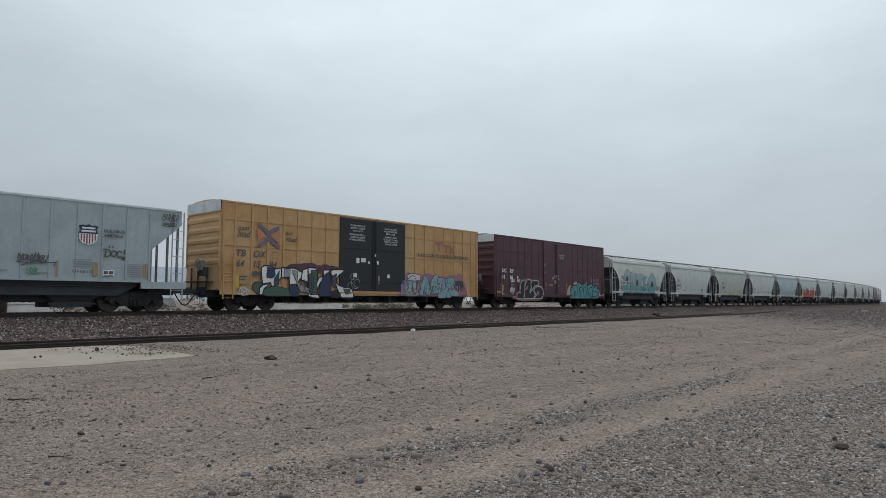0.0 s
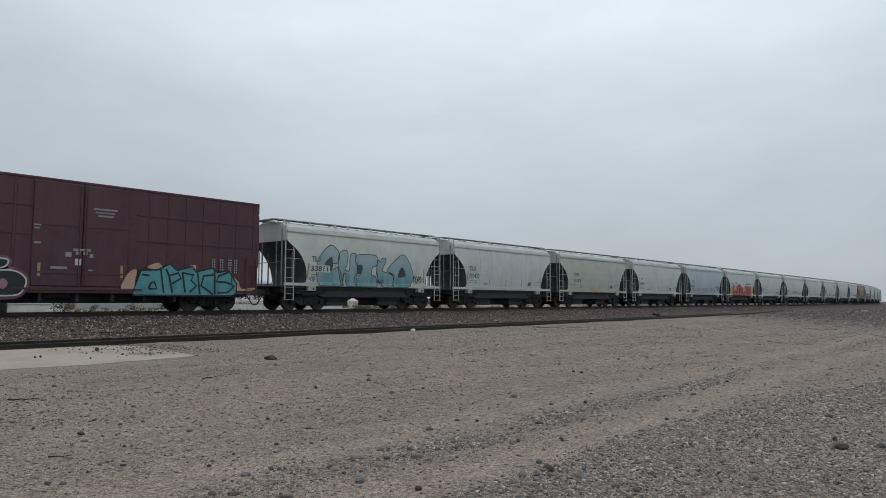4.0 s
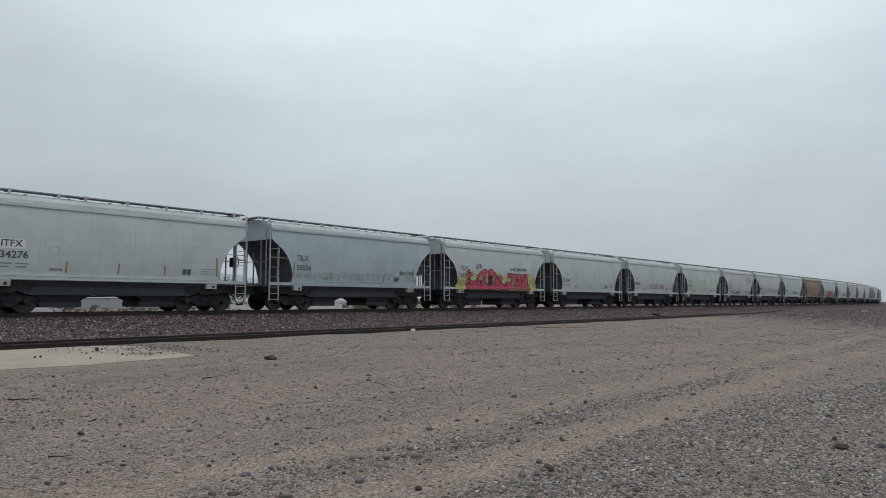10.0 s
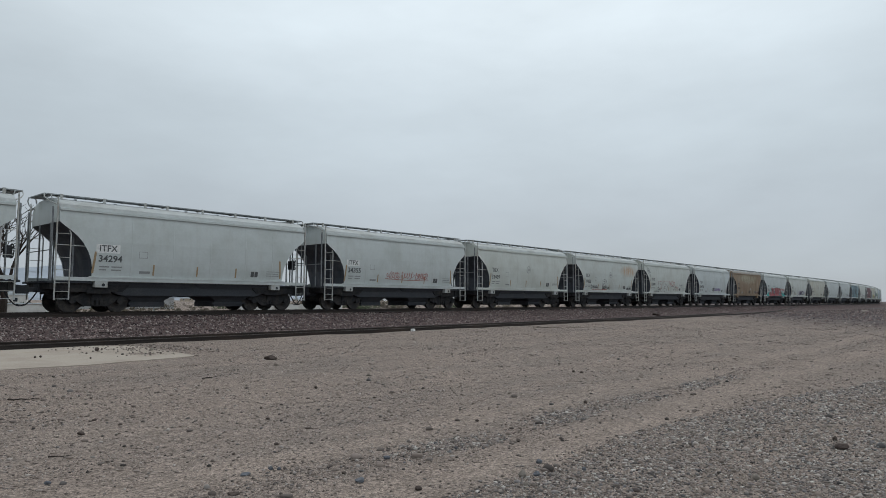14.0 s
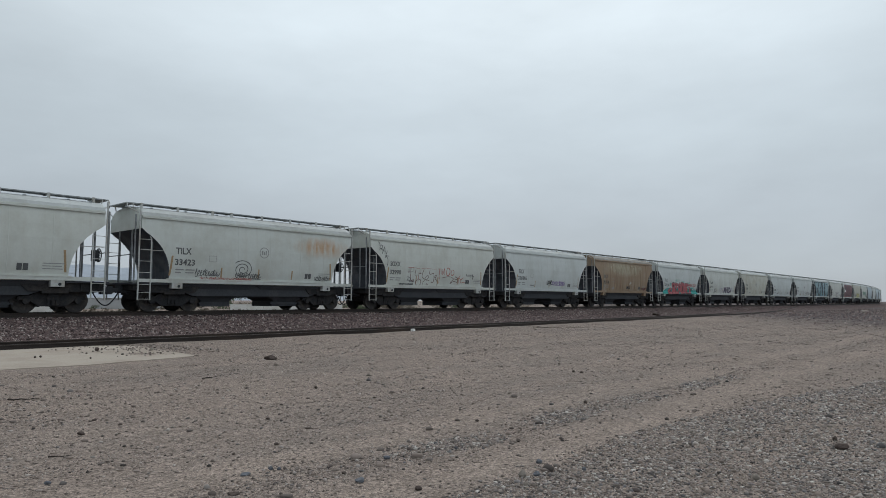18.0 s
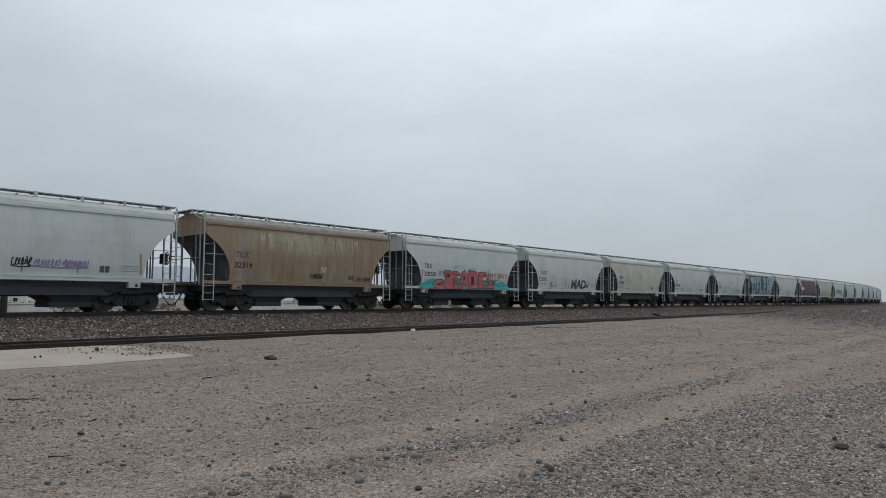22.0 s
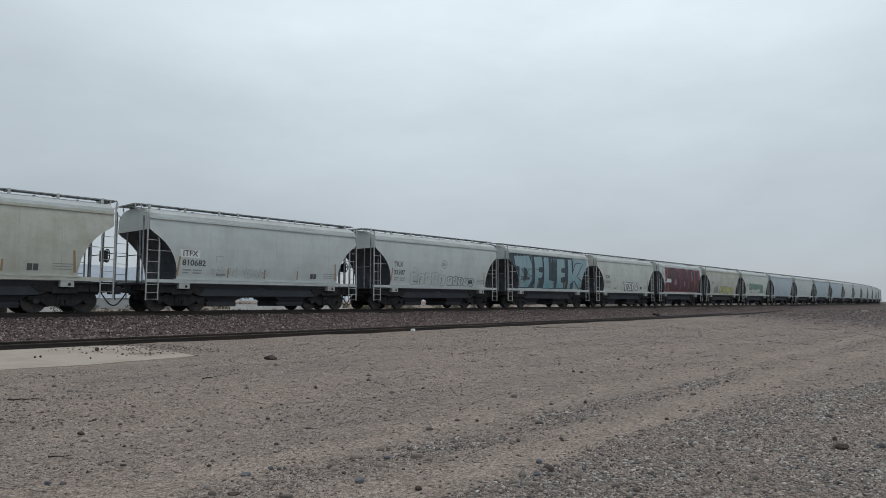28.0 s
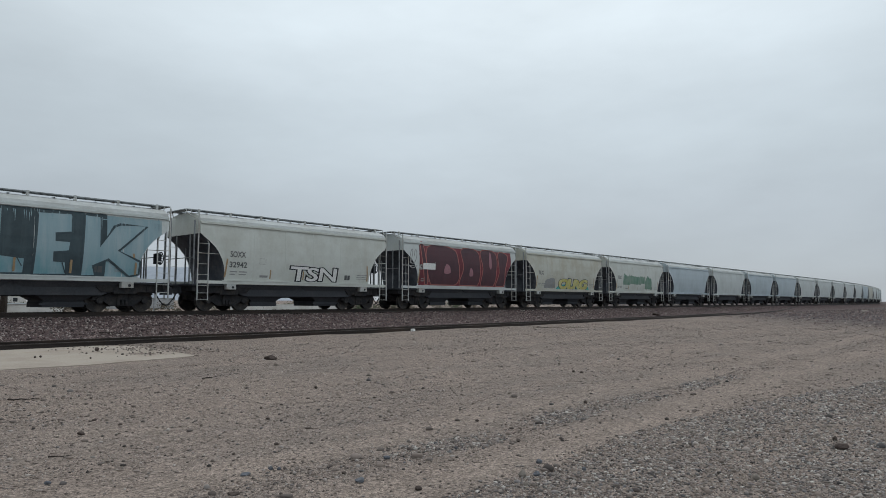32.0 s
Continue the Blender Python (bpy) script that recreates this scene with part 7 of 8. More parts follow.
    pen(c, ([(-5.05, 3.74), (-4.95, 3.74), (-5.01, 3.56)], [(-4.91, 3.6), (-4.97, 3.29)], [(-4.91, 3.59), (-4.73, 3.58), (-4.77, 3.41), (-4.92, 3.41), (-4.71, 3.31)], [(-4.56, 3.53), (-4.79, 3.1)], [(-4.56, 3.53), (-4.56, 3.11)], [(-4.75, 3.27), (-4.52, 3.26)], [(-4.38, 3.3), (-4.57, 2.87)], [(-4.26, 2.99), (-4.51, 3.01), (-4.37, 2.89), (-4.34, 2.61), (-4.43, 2.4)]), 0.02, M["ink"], SK)
    tag_scrawl(c, 67, -3.35, -2.2, 1.41, 1.50, 9, 0.01, M["ink"], SK)
    c = h(11, "pale", "TILX", "330386", "pale grey covered hopper with violet tags")
    tag_scrawl(c, 70, -0.4, 0.3, 1.7, 2.05, 4, 0.022, M["black"], SK)
    tag_scrawl(c, 71, 0.3, 2.2, 1.7, 2.0, 10, 0.028, M["violet"], SK)
    c = h(12, "rusty", "TILX", "32314", "rust-brown stained covered hopper with pale run marks", ribs=True, steel="rusty")
    runs(c, ((-2.9, -2.3, 16, 0.7), (-2.3, -0.2, 60, 1.0), (0.2, 0.9, 16, 0.9), (1.2, 2.1, 26, 1.1), (2.5, 3.3, 20, 0.8)), 3.72, M["cream_run"], SK, 51, wide=0.03)
    tag_scrawl(c, 72, 0.1, 0.9, 1.62, 1.86, 6, 0.022, M["black"], SK)
    tag_scrawl(c, 91, 0.75, 1.1, 1.9, 2.2, 3, 0.014, M["chalk"], SK)
    tag_scrawl(c, 92, 3.1, 4.2, 1.5, 1.75, 5, 0.016, M["clay"], SK)
    c = h(13, "pale", "TILX", "328220", "pale covered hopper with red letters on teal graffiti")
    for n, (x0, x1, z0, z1) in enumerate(((-3.0, -1.9, 2.0, 2.5), (-1.6, -0.2, 2.45, 2.8), (0.0, 1.0, 2.4, 2.7), (1.2, 2.4, 2.3, 2.6), (2.3, 3.6, 1.5, 2.2))):
        pts, f = blob(random.Random(70 + n), x0, x1, z0, z1, 22, 0.4)
        decal("spray_mist", c, pts, f, M["mist"], SK, 0.0025 + 0.0004 * n, "", 0.3)
    pts, f = blob(random.Random(6), -4.6, 4.6, 1.22, 2.0, 70, 0.3)
    decal("graffiti_cloud", c, pts, f, M["teal"], wrapped, 0.005, "", 0.3)
    up = 0.008
    glyph(c, [(-3.24, 1.29), (-3.23, 1.59), (-2.89, 1.79), (-2.41, 1.77), (-2.60, 1.55), (-2.96, 1.47), (-2.33, 1.45), (-2.24, 1.20), (-3.18, 1.18)], M["coral"], M["black"], wrapped, up, soft=True, w=0.022, glint=M["bubblegum"])
    up += 0.003
    glyph(c, [(-2.45, 2.30), (-2.13, 2.38), (-1.69, 2.34), (-1.39, 2.12), (-1.60, 1.91), (-1.28, 1.65), (-1.28, 1.22), (-2.29, 1.20), (-2.20, 1.80)], M["coral"], M["black"], wrapped, up, soft=False, w=0.022, glint=M["bubblegum"], hole=[(-2.03, 2.15), (-1.79, 2.13), (-1.83, 1.95), (-2.02, 1.94)])
    up += 0.003
    glyph(c, [(-1.53, 2.39), (-0.95, 2.30), (-0.78, 2.09), (-1.16, 2.07), (-1.12, 1.93), (-0.84, 1.91), (-1.19, 1.72), (-1.06, 1.54), (-0.58, 1.23), (-1.36, 1.21), (-1.34, 1.83)], M["coral"], M["black"], wrapped, up, soft=False, w=0.022, glint=M["bubblegum"])
    up += 0.003
    glyph(c, [(-0.71, 2.25), (-0.36, 2.45), (-0.11, 2.18), (0.20, 1.25), (-0.13, 1.24), (-0.29, 1.54), (-0.47, 1.54), (-0.49, 1.23), (-0.84, 1.23)], M["coral"], M["black"], wrapped, up, soft=False, w=0.022, glint=M["bubblegum"], hole=[(-0.46, 2.01), (-0.34, 2.05), (-0.29, 1.85), (-0.44, 1.82)])
    up += 0.003
    glyph(c, [(-0.00, 2.47), (0.82, 2.35), (1.06, 2.05), (1.06, 1.27), (0.18, 1.25), (-0.02, 1.88)], M["coral"], M["black"], wrapped, up, soft=False, w=0.022, glint=M["bubblegum"], hole=[(0.31, 2.08), (0.59, 2.05), (0.64, 1.53), (0.41, 1.52)])
    up += 0.003
    glyph(c, [(1.01, 2.36), (1.88, 2.34), (2.00, 2.11), (1.50, 2.04), (1.54, 1.81), (2.02, 1.76), (1.54, 1.56), (2.15, 1.29), (1.19, 1.27)], M["coral"], M["black"], wrapped, up, soft=False, w=0.022, glint=M["bubblegum"])
    up += 0.003
    glyph(c, [(1.97, 1.96), (2.25, 1.94), (2.58, 1.72), (2.74, 1.30), (2.19, 1.29), (2.21, 1.64)], M["coral"], M["black"], wrapped, up, soft=True, w=0.022, glint=M["bubblegum"])
    up += 0.003
    write(c, "MH SKI", 2.05, 2.0, 0.34, M["brick"], SK, bold=0.03, width=1.9, lift=0.012)
    c = h(14, "cream", "CRDX", "20921", "pale covered hopper with black tags on its sill")
    bars(c, [(-1.43, 0.0, 1.42, 2.28)], M["cream"], SK, lift=0.003, name="paint_patch")
    graffiti(c, "MAD", 0.25, 2.7, 1.42, 2.22, M["mud"], M["white"], SK, 23, bold=0.05, rim=0.03, wave=0.06, label="dark violet graffiti with white edge")
    tag_scrawl(c, 86, 2.75, 3.3, 1.7, 2.15, 5, 0.012, M["violet"], SK)
    tag_scrawl(c, 73, -1.2, 0.1, 1.45, 2.15, 8, 0.014, M["violet"], SK)
    tag_scrawl(c, 87, -2.9, -2.5, 1.45, 2.0, 3, 0.022, M["ink"], SK)
    h(15, "tan", "CRDX", "20788", "tan dusty covered hopper with a brownish bloom", logo=True)
    c = h(16, "pale", "ITFX", "810682", "pale grey covered hopper with a large number patch", panel=True)
    tag_scrawl(c, 74, -2.9, 0.2, 1.5, 2.0, 9, 0.006, M["grey"], SK)
    c = h(17, "pale", "TILX", "33387", "pale covered hopper with grey outlined graffiti", logo=True)
    bubbles(c, -2.80, 0.30, 1.42, 2.25, 5, M["silver"], SK, 7)
    bubbles(c, 0.50, 3.10, 1.42, 2.05, 5, M["ink"], SK, 8, 0.018)
    c = h(18, "pale", "TILX", "332890", "covered hopper sprayed with huge ice-blue letters")
    painted_side(c, -5.7, 3.1, 3.85, M["slate"], SK)
    painted_side(c, 2.2, 5.3, 3.8, M["ice"], SK, 0.003)
    up = 0.008
    glyph(c, [(-5.01, 3.67), (-3.12, 3.81), (-2.73, 3.21), (-2.68, 2.01), (-3.19, 1.42), (-4.40, 1.42), (-4.42, 2.90), (-4.90, 2.95)], M["ice"], M["slate"], SK, up, soft=False, w=0.05, hole=[(-3.84, 2.91), (-3.40, 2.77), (-3.38, 2.31), (-3.80, 1.75)])
    up += 0.003
    glyph(c, [(-2.49, 3.74), (-1.32, 3.81), (-1.33, 2.96), (-1.90, 2.92), (-1.88, 2.66), (-1.32, 2.61), (-1.44, 2.16), (-1.88, 2.14), (-1.98, 1.42), (-2.40, 1.42)], M["ice"], M["slate"], SK, up, soft=False, w=0.05)
    up += 0.003
    glyph(c, [(-1.18, 3.78), (-0.48, 3.75), (-0.47, 2.07), (0.30, 2.01), (0.27, 1.42), (-1.23, 1.42)], M["ice"], M["slate"], SK, up, soft=False, w=0.05)
    up += 0.003
    glyph(c, [(0.64, 3.72), (1.82, 3.77), (1.84, 3.04), (1.27, 2.95), (1.28, 2.72), (1.80, 2.70), (1.76, 2.31), (1.24, 2.24), (1.25, 1.95), (1.67, 1.92), (1.68, 1.42), (0.56, 1.42)], M["ice"], M["slate"], SK, up, soft=False, w=0.05)
    up += 0.003
    glyph(c, [(2.25, 3.76), (2.87, 3.74), (2.88, 2.59), (3.37, 3.39), (3.61, 3.50), (4.68, 3.50), (3.57, 2.43), (4.43, 2.04), (4.42, 1.52), (4.02, 1.42), (3.18, 2.07), (2.63, 1.79), (2.73, 1.42), (2.19, 1.42)], M["ice"], M["slate"], SK, up, soft=False, w=0.05)
    up += 0.003
    runs(c, ((-5.2, -4.9, 5, 0.5), (-4.9, -2.6, 40, 0.75), (-2.4, 0.0, 22, 0.5), (0.2, 2.2, 22, 0.5), (2.6, 5.2, 44, 0.7)), 3.86, M["ice"], SK, 52, lift=up, wide=0.014)
    up += 0.03
    for line in ([(-3.4, 2.75), (-2.6, 2.85), (-1.9, 2.75)], [(-3.4, 2.4), (-2.95, 2.3), (-2.75, 2.4)], [(-2.95, 2.3), (-2.7, 2.05)], [(0.0, 2.05), (0.2, 1.7)], [(1.5, 1.95), (1.65, 1.5)]):
        pts, f = ribbon(line, 0.018)
        decal("spray_line", c, pts, f, M["slate"], SK, up, "", 0.2)
    write(c, "TILX", -4.1, 2.4, 0.28, M["ink"], SK, bold=0.022, lift=up + 0.004)
    write(c, "332890", -4.2, 1.97, 0.28, M["ink"], SK, bold=0.03, lift=up + 0.004)
    for x in (-4.38, -2.0, -0.08, 1.80, 4.22):
        bars(c, [(x, x + 0.075, 1.5, 2.0)], M["amber"], SK, lift=up + 0.004, name="reflector")
    c = h(19, "cream", "SOXX", "32942", "pale covered hopper with black and white letters")
    graffiti(c, "TSN", -0.9, 2.2, 1.4, 2.2, M["white"], M["black"], SK, 13, bold=0.02, rim=0.05, wave=0.06)
    c = h(20, "pale", "TILX", "", "covered hopper sprayed maroon with pale pink letter outlines", panel=True)
    painted_side(c, -4.3, 5.0, 3.8, M["red"], SK)
    up = 0.008
    glyph(c, [(-4.20, 3.75), (-3.90, 3.75), (-3.50, 1.45), (-3.75, 1.45)], M["maroon"], M["brick"], SK, up, w=0.03)
    up += 0.003
    glyph(c, [(-3.60, 3.70), (-1.20, 3.75), (-0.70, 2.90), (-0.60, 1.90), (-1.10, 1.45), (-3.20, 1.45)], M["maroon"], M["brick"], SK, up, w=0.03, hole=[(-2.10, 2.20), (-1.90, 2.75), (-1.55, 2.60), (-1.50, 2.20)], hole_fill=M["blush"])
    up += 0.003
    glyph(c, [(-0.40, 3.75), (1.20, 3.75), (1.50, 2.80), (1.30, 1.45), (-0.50, 1.45), (-0.20, 2.60)], M["maroon"], M["brick"], SK, up, w=0.03, hole=[(0.40, 2.10), (0.50, 2.60), (0.75, 2.40), (0.75, 2.10)], hole_fill=M["blush"])
    up += 0.003
    glyph(c, [(1.60, 3.75), (3.20, 3.70), (3.30, 2.40), (3.00, 1.45), (1.70, 1.45), (1.80, 2.60)], M["maroon"], M["brick"], SK, up, w=0.03, hole=[(2.50, 2.70), (2.50, 3.60), (2.70, 3.60), (2.75, 2.70)], hole_fill=M["blush"])
    up += 0.003
    glyph(c, [(3.50, 3.70), (4.60, 3.60), (4.30, 2.60), (4.20, 1.45), (3.30, 1.45), (3.60, 2.40)], M["maroon"], M["brick"], SK, up, w=0.03)
    up += 0.003
    tag_scrawl(c, 85, -5.2, -4.5, 2.5, 3.6, 6, 0.03, M["grey"], SK)
    bars(c, [(-4.0, -2.9, 2.36, 2.74)], M["white"], SK, lift=up + 0.004, name="patch_panel")
    c = h(21, "tan", "TILX", "", "cream covered hopper with a small yellow and teal graffiti")
    graffiti(c, "OLRG", -1.4, 3.2, 1.36, 2.25, M["lemon"], M["navy"], SK, 16, cloud=M["teal"], cloud_box=(-1.6, 3.5, 1.36, 1.8), bold=0.07, rim=0.04, wave=0.12)
    pts, f = blob(random.Random(5), -3.3, -1.7, 1.45, 2.4, 30, 0.3)
    decal("graffiti_cloud", c, pts, f, M["grey"], SK, 0.005, "", 0.3)
    c = h(22, "cream", "TILX", "", "pale covered hopper with a faded green spray patch")
    for n, (x0, x1, z0, z1) in enumerate(((-3.1, -1.7, 1.95, 3.2), (-1.9, -0.7, 2.05, 3.1), (-0.9, 0.6, 2.0, 3.05), (0.4, 1.5, 2.1, 3.05), (1.4, 2.9, 1.6, 3.0))):
        pts, f = blob(random.Random(30 + n), x0, x1, z0, z1, 26, 0.35)
        decal("spray_patch", c, pts, f, M["faded_green"], SK, 0.005 + 0.002 * n, "", 0.3)
    rng = random.Random(11)
    for k in range(23, 44):
        h(k, rng.choice(["pale", "pale", "cream", "blue", "pale", "tan"]), label="pale grey covered hopper far along the train", near=False)


train_of_hoppers()


# ---- beyond the tracks ----
def along(angle, d):
    return d * math.cos(radians(angle)), d * math.sin(radians(angle))


def bare_tree(name, x, y, height, seed, label):
    rng = random.Random(seed)
    bm, tw = bmesh.new(), bmesh.new()

    def grow(p, d, length, r, depth):
        q = p
        steps = 3
        for i in range(steps):
            d = (d + Vector((rng.uniform(-0.25, 0.25), rng.uniform(-0.25, 0.25), rng.uniform(-0.1, 0.2)))).normalized()
            nq = q + d * length / steps
            r2 = r * (1 - 0.2 * (i + 1) / steps)
            rot = (nq - q).to_track_quat("Z", "Y")
            bmesh.ops.create_cone(bm if r > 0.035 else tw, cap_ends=False, segments=7 if r > 0.05 else 4, radius1=r * (1 - 0.2 * i / steps), radius2=r2, depth=(nq - q).length * 1.03, matrix=Matrix.LocRotScale((q + nq) / 2, rot, None))
            q = nq
        if depth == 0:
            return
        for k in range(rng.choice((2, 3, 3))):
            nd = (d + Vector((rng.uniform(-1, 1), rng.uniform(-1, 1), rng.uniform(-0.35, 0.7))) * 0.85).normalized()
            grow(q, nd, length * rng.uniform(0.62, 0.85), r * rng.uniform(0.5, 0.68), depth - 1)

    t = tagged(new(name), label, "tree")
    z = ground_z(x, y)
    t.location = (x, y, z)
    for k in range(3):
        grow(Vector((0, 0, -0.1)), Vector((rng.uniform(-0.6, 0.6), rng.uniform(-0.5, 0.5), 1)), height * 0.33, 0.15 * height / 7, 5)
    part("trunk", bm, M["bark"], t)
    part("crown", tw, M["bark"], t, "bare twigs")
    return t


def leafy(name, x, y, height, spread, seed, mat, label, trunk=True, n=900, category="tree"):
    rng = random.Random(seed)
    t = tagged(new(name), label, category)
    t.location = (x, y, ground_z(x, y))
    tb = bmesh.new()
    h0 = height * (0.3 if trunk else 0.05)
    tube(tb, [(0, 0, -0.1), (0.05, 0, h0), (0.15, 0.1, height * 0.6)], max(0.03 * height * 0.35, 0.03), 6)
    for k in range(5):
        a = k * 1.3
        tube(tb, [(0.05, 0, h0), (spread * 0.4 * math.cos(a), spread * 0.4 * math.sin(a), height * 0.6)], 0.012 * height, 5)
    part("trunk", tb, M["bark"], t)
    verts, faces = [], []
    clumps = [(rng.uniform(-1, 1) * spread * 0.6, rng.uniform(-1, 1) * spread * 0.6, rng.uniform(h0, height * 0.85), rng.uniform(0.25, 0.45) * spread) for _ in range(14)]
    for _ in range(n):
        cx, cy, cz, r = rng.choice(clumps)
        d = Vector((rng.gauss(0, 1), rng.gauss(0, 1), rng.gauss(0, 0.8))).normalized() * r * rng.uniform(0.5, 1.05)
        c = Vector((cx, cy, cz)) + d
        c.z = max(c.z, 0.05)
        u = Vector((rng.uniform(-1, 1), rng.uniform(-1, 1), rng.uniform(-1, 1))).normalized()
        w = u.orthogonal().normalized()
        s = spread * rng.uniform(0.05, 0.1)
        k = len(verts)
        verts += [tuple(c - u * s), tuple(c + w * s * 0.5), tuple(c + u * s), tuple(c - w * s * 0.5)]
        faces.append((k, k + 1, k + 2, k + 3))
    me = bpy.data.meshes.new("crown")
    me.from_pydata(verts, [], faces)
    me.materials.append(mat)
    part("crown", me, None, t)
    return t


M["bark"] = material("grey_bark", (0.05, 0.044, 0.04), 0.9, spots=(0.075, 0.065, 0.058), spot_scale=6, grain=0.3, spec=0.1)
M["leaf"] = material("dusty_leaves", (0.075, 0.095, 0.055), 0.8, spots=(0.05, 0.065, 0.04), spot_scale=1.5, grain=0.25, spec=0.15)
M["brush"] = material("dry_brush", (0.13, 0.11, 0.085), 0.9, spots=(0.085, 0.078, 0.06), spot_scale=1.5, grain=0.25, spec=0.1)
# distance haze is put into the hills' base colour, pale and bluish
M["hill"] = material("haze_tinted_hill", (0.36, 0.40, 0.455), 1.0, spots=(0.33, 0.365, 0.415), spot_scale=0.004, grain=0.06, grain_scale=0.02, bump=0.0, spec=0.0)
M["stucco"] = material("beige_stucco", (0.42, 0.36, 0.29), 0.9, spots=(0.36, 0.30, 0.24), spot_scale=1.2, grain=0.08, spec=0.1)
M["whitewall"] = material("whitewashed_wall", (0.66, 0.66, 0.64), 0.85, spots=(0.54, 0.53, 0.50), spot_scale=0.6, grain=0.06, spec=0.1)
M["dullwall"] = material("dull_grey_wall", (0.40, 0.41, 0.42), 0.85, spots=(0.34, 0.34, 0.34), spot_scale=0.6, grain=0.06, spec=0.1)
M["glass_dark"] = material("dark_window", (0.03, 0.035, 0.04), 0.15, grain=0.05, bump=0.0, spec=0.5)


def hills():
    rng = random.Random(2)
    verts, faces = [], []
    cols, rows = 90, 5
    for i in range(cols):
        a = 96 - i * 0.52
        ridge = float(np.interp(a, (47, 51, 55, 58.5, 61, 62.5, 65, 67, 70, 74, 80, 96), (8, 34, 90, 142, 165, 182, 186, 176, 190, 165, 120, 90)))
        ridge *= 1 + 0.05 * noise.noise((i * 0.35, 3.0, 0)) + 0.03 * noise.noise((i * 0.9, 8.0, 0))
        for j in range(rows):
            d = 3300 + j * 230
            x, y = along(a, d)
            verts.append((x, y, -20 + (ridge + 20) * min(1.0, (j / (rows - 2)) ** 0.8) * (1 + 0.06 * rng.uniform(-1, 1) * (0 < j < 3))))
    for i in range(cols - 1):
        for j in range(rows - 1):
            faces.append((i * rows + j, (i + 1) * rows + j, (i + 1) * rows + j + 1, i * rows + j + 1))
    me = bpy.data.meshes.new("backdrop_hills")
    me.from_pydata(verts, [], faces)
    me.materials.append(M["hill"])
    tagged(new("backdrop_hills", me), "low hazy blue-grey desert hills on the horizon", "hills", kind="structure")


def low_building(name, x, y, w, d, h, turn, mat, label, roof_mat="roof", windows=2, gable=0.0):
    t = tagged(new(name), label, "building")
    t.matrix_basis = pose(x, y, ground_z(x, y) - 0.05, 0, 0, turn)
    part("wall", box(bmesh.new(), -w / 2, w / 2, -d / 2, d / 2, 0, h, 0.02), M[mat], t)
    bm = bmesh.new()
    if gable:
        prism(bm, [(-w / 2 - 0.3, h), (w / 2 + 0.3, h), (w / 2 + 0.2, h + 0.12), (0, h + gable), (-w / 2 - 0.2, h + 0.12)], -d / 2 - 0.3, d / 2 + 0.3)
    else:
        box(bm, -w / 2 - 0.15, w / 2 + 0.15, -d / 2 - 0.15, d / 2 + 0.15, h, h + 0.12, 0.02)
    part("roof", bm, M[roof_mat], t)
    for k in range(windows):
        xx = -w / 2 + w * (k + 0.5) / windows
        win = part("window", box(bmesh.new(), xx - 0.55, xx + 0.55, -d / 2 - 0.04, -d / 2 + 0.02, h * 0.35, h * 0.8), M["whitewall"], t)
        part("pane", box(bmesh.new(), xx - 0.45, xx + 0.45, -d / 2 - 0.06, -d / 2 - 0.03, h * 0.4, h * 0.75), M["glass_dark"], win)
    return t


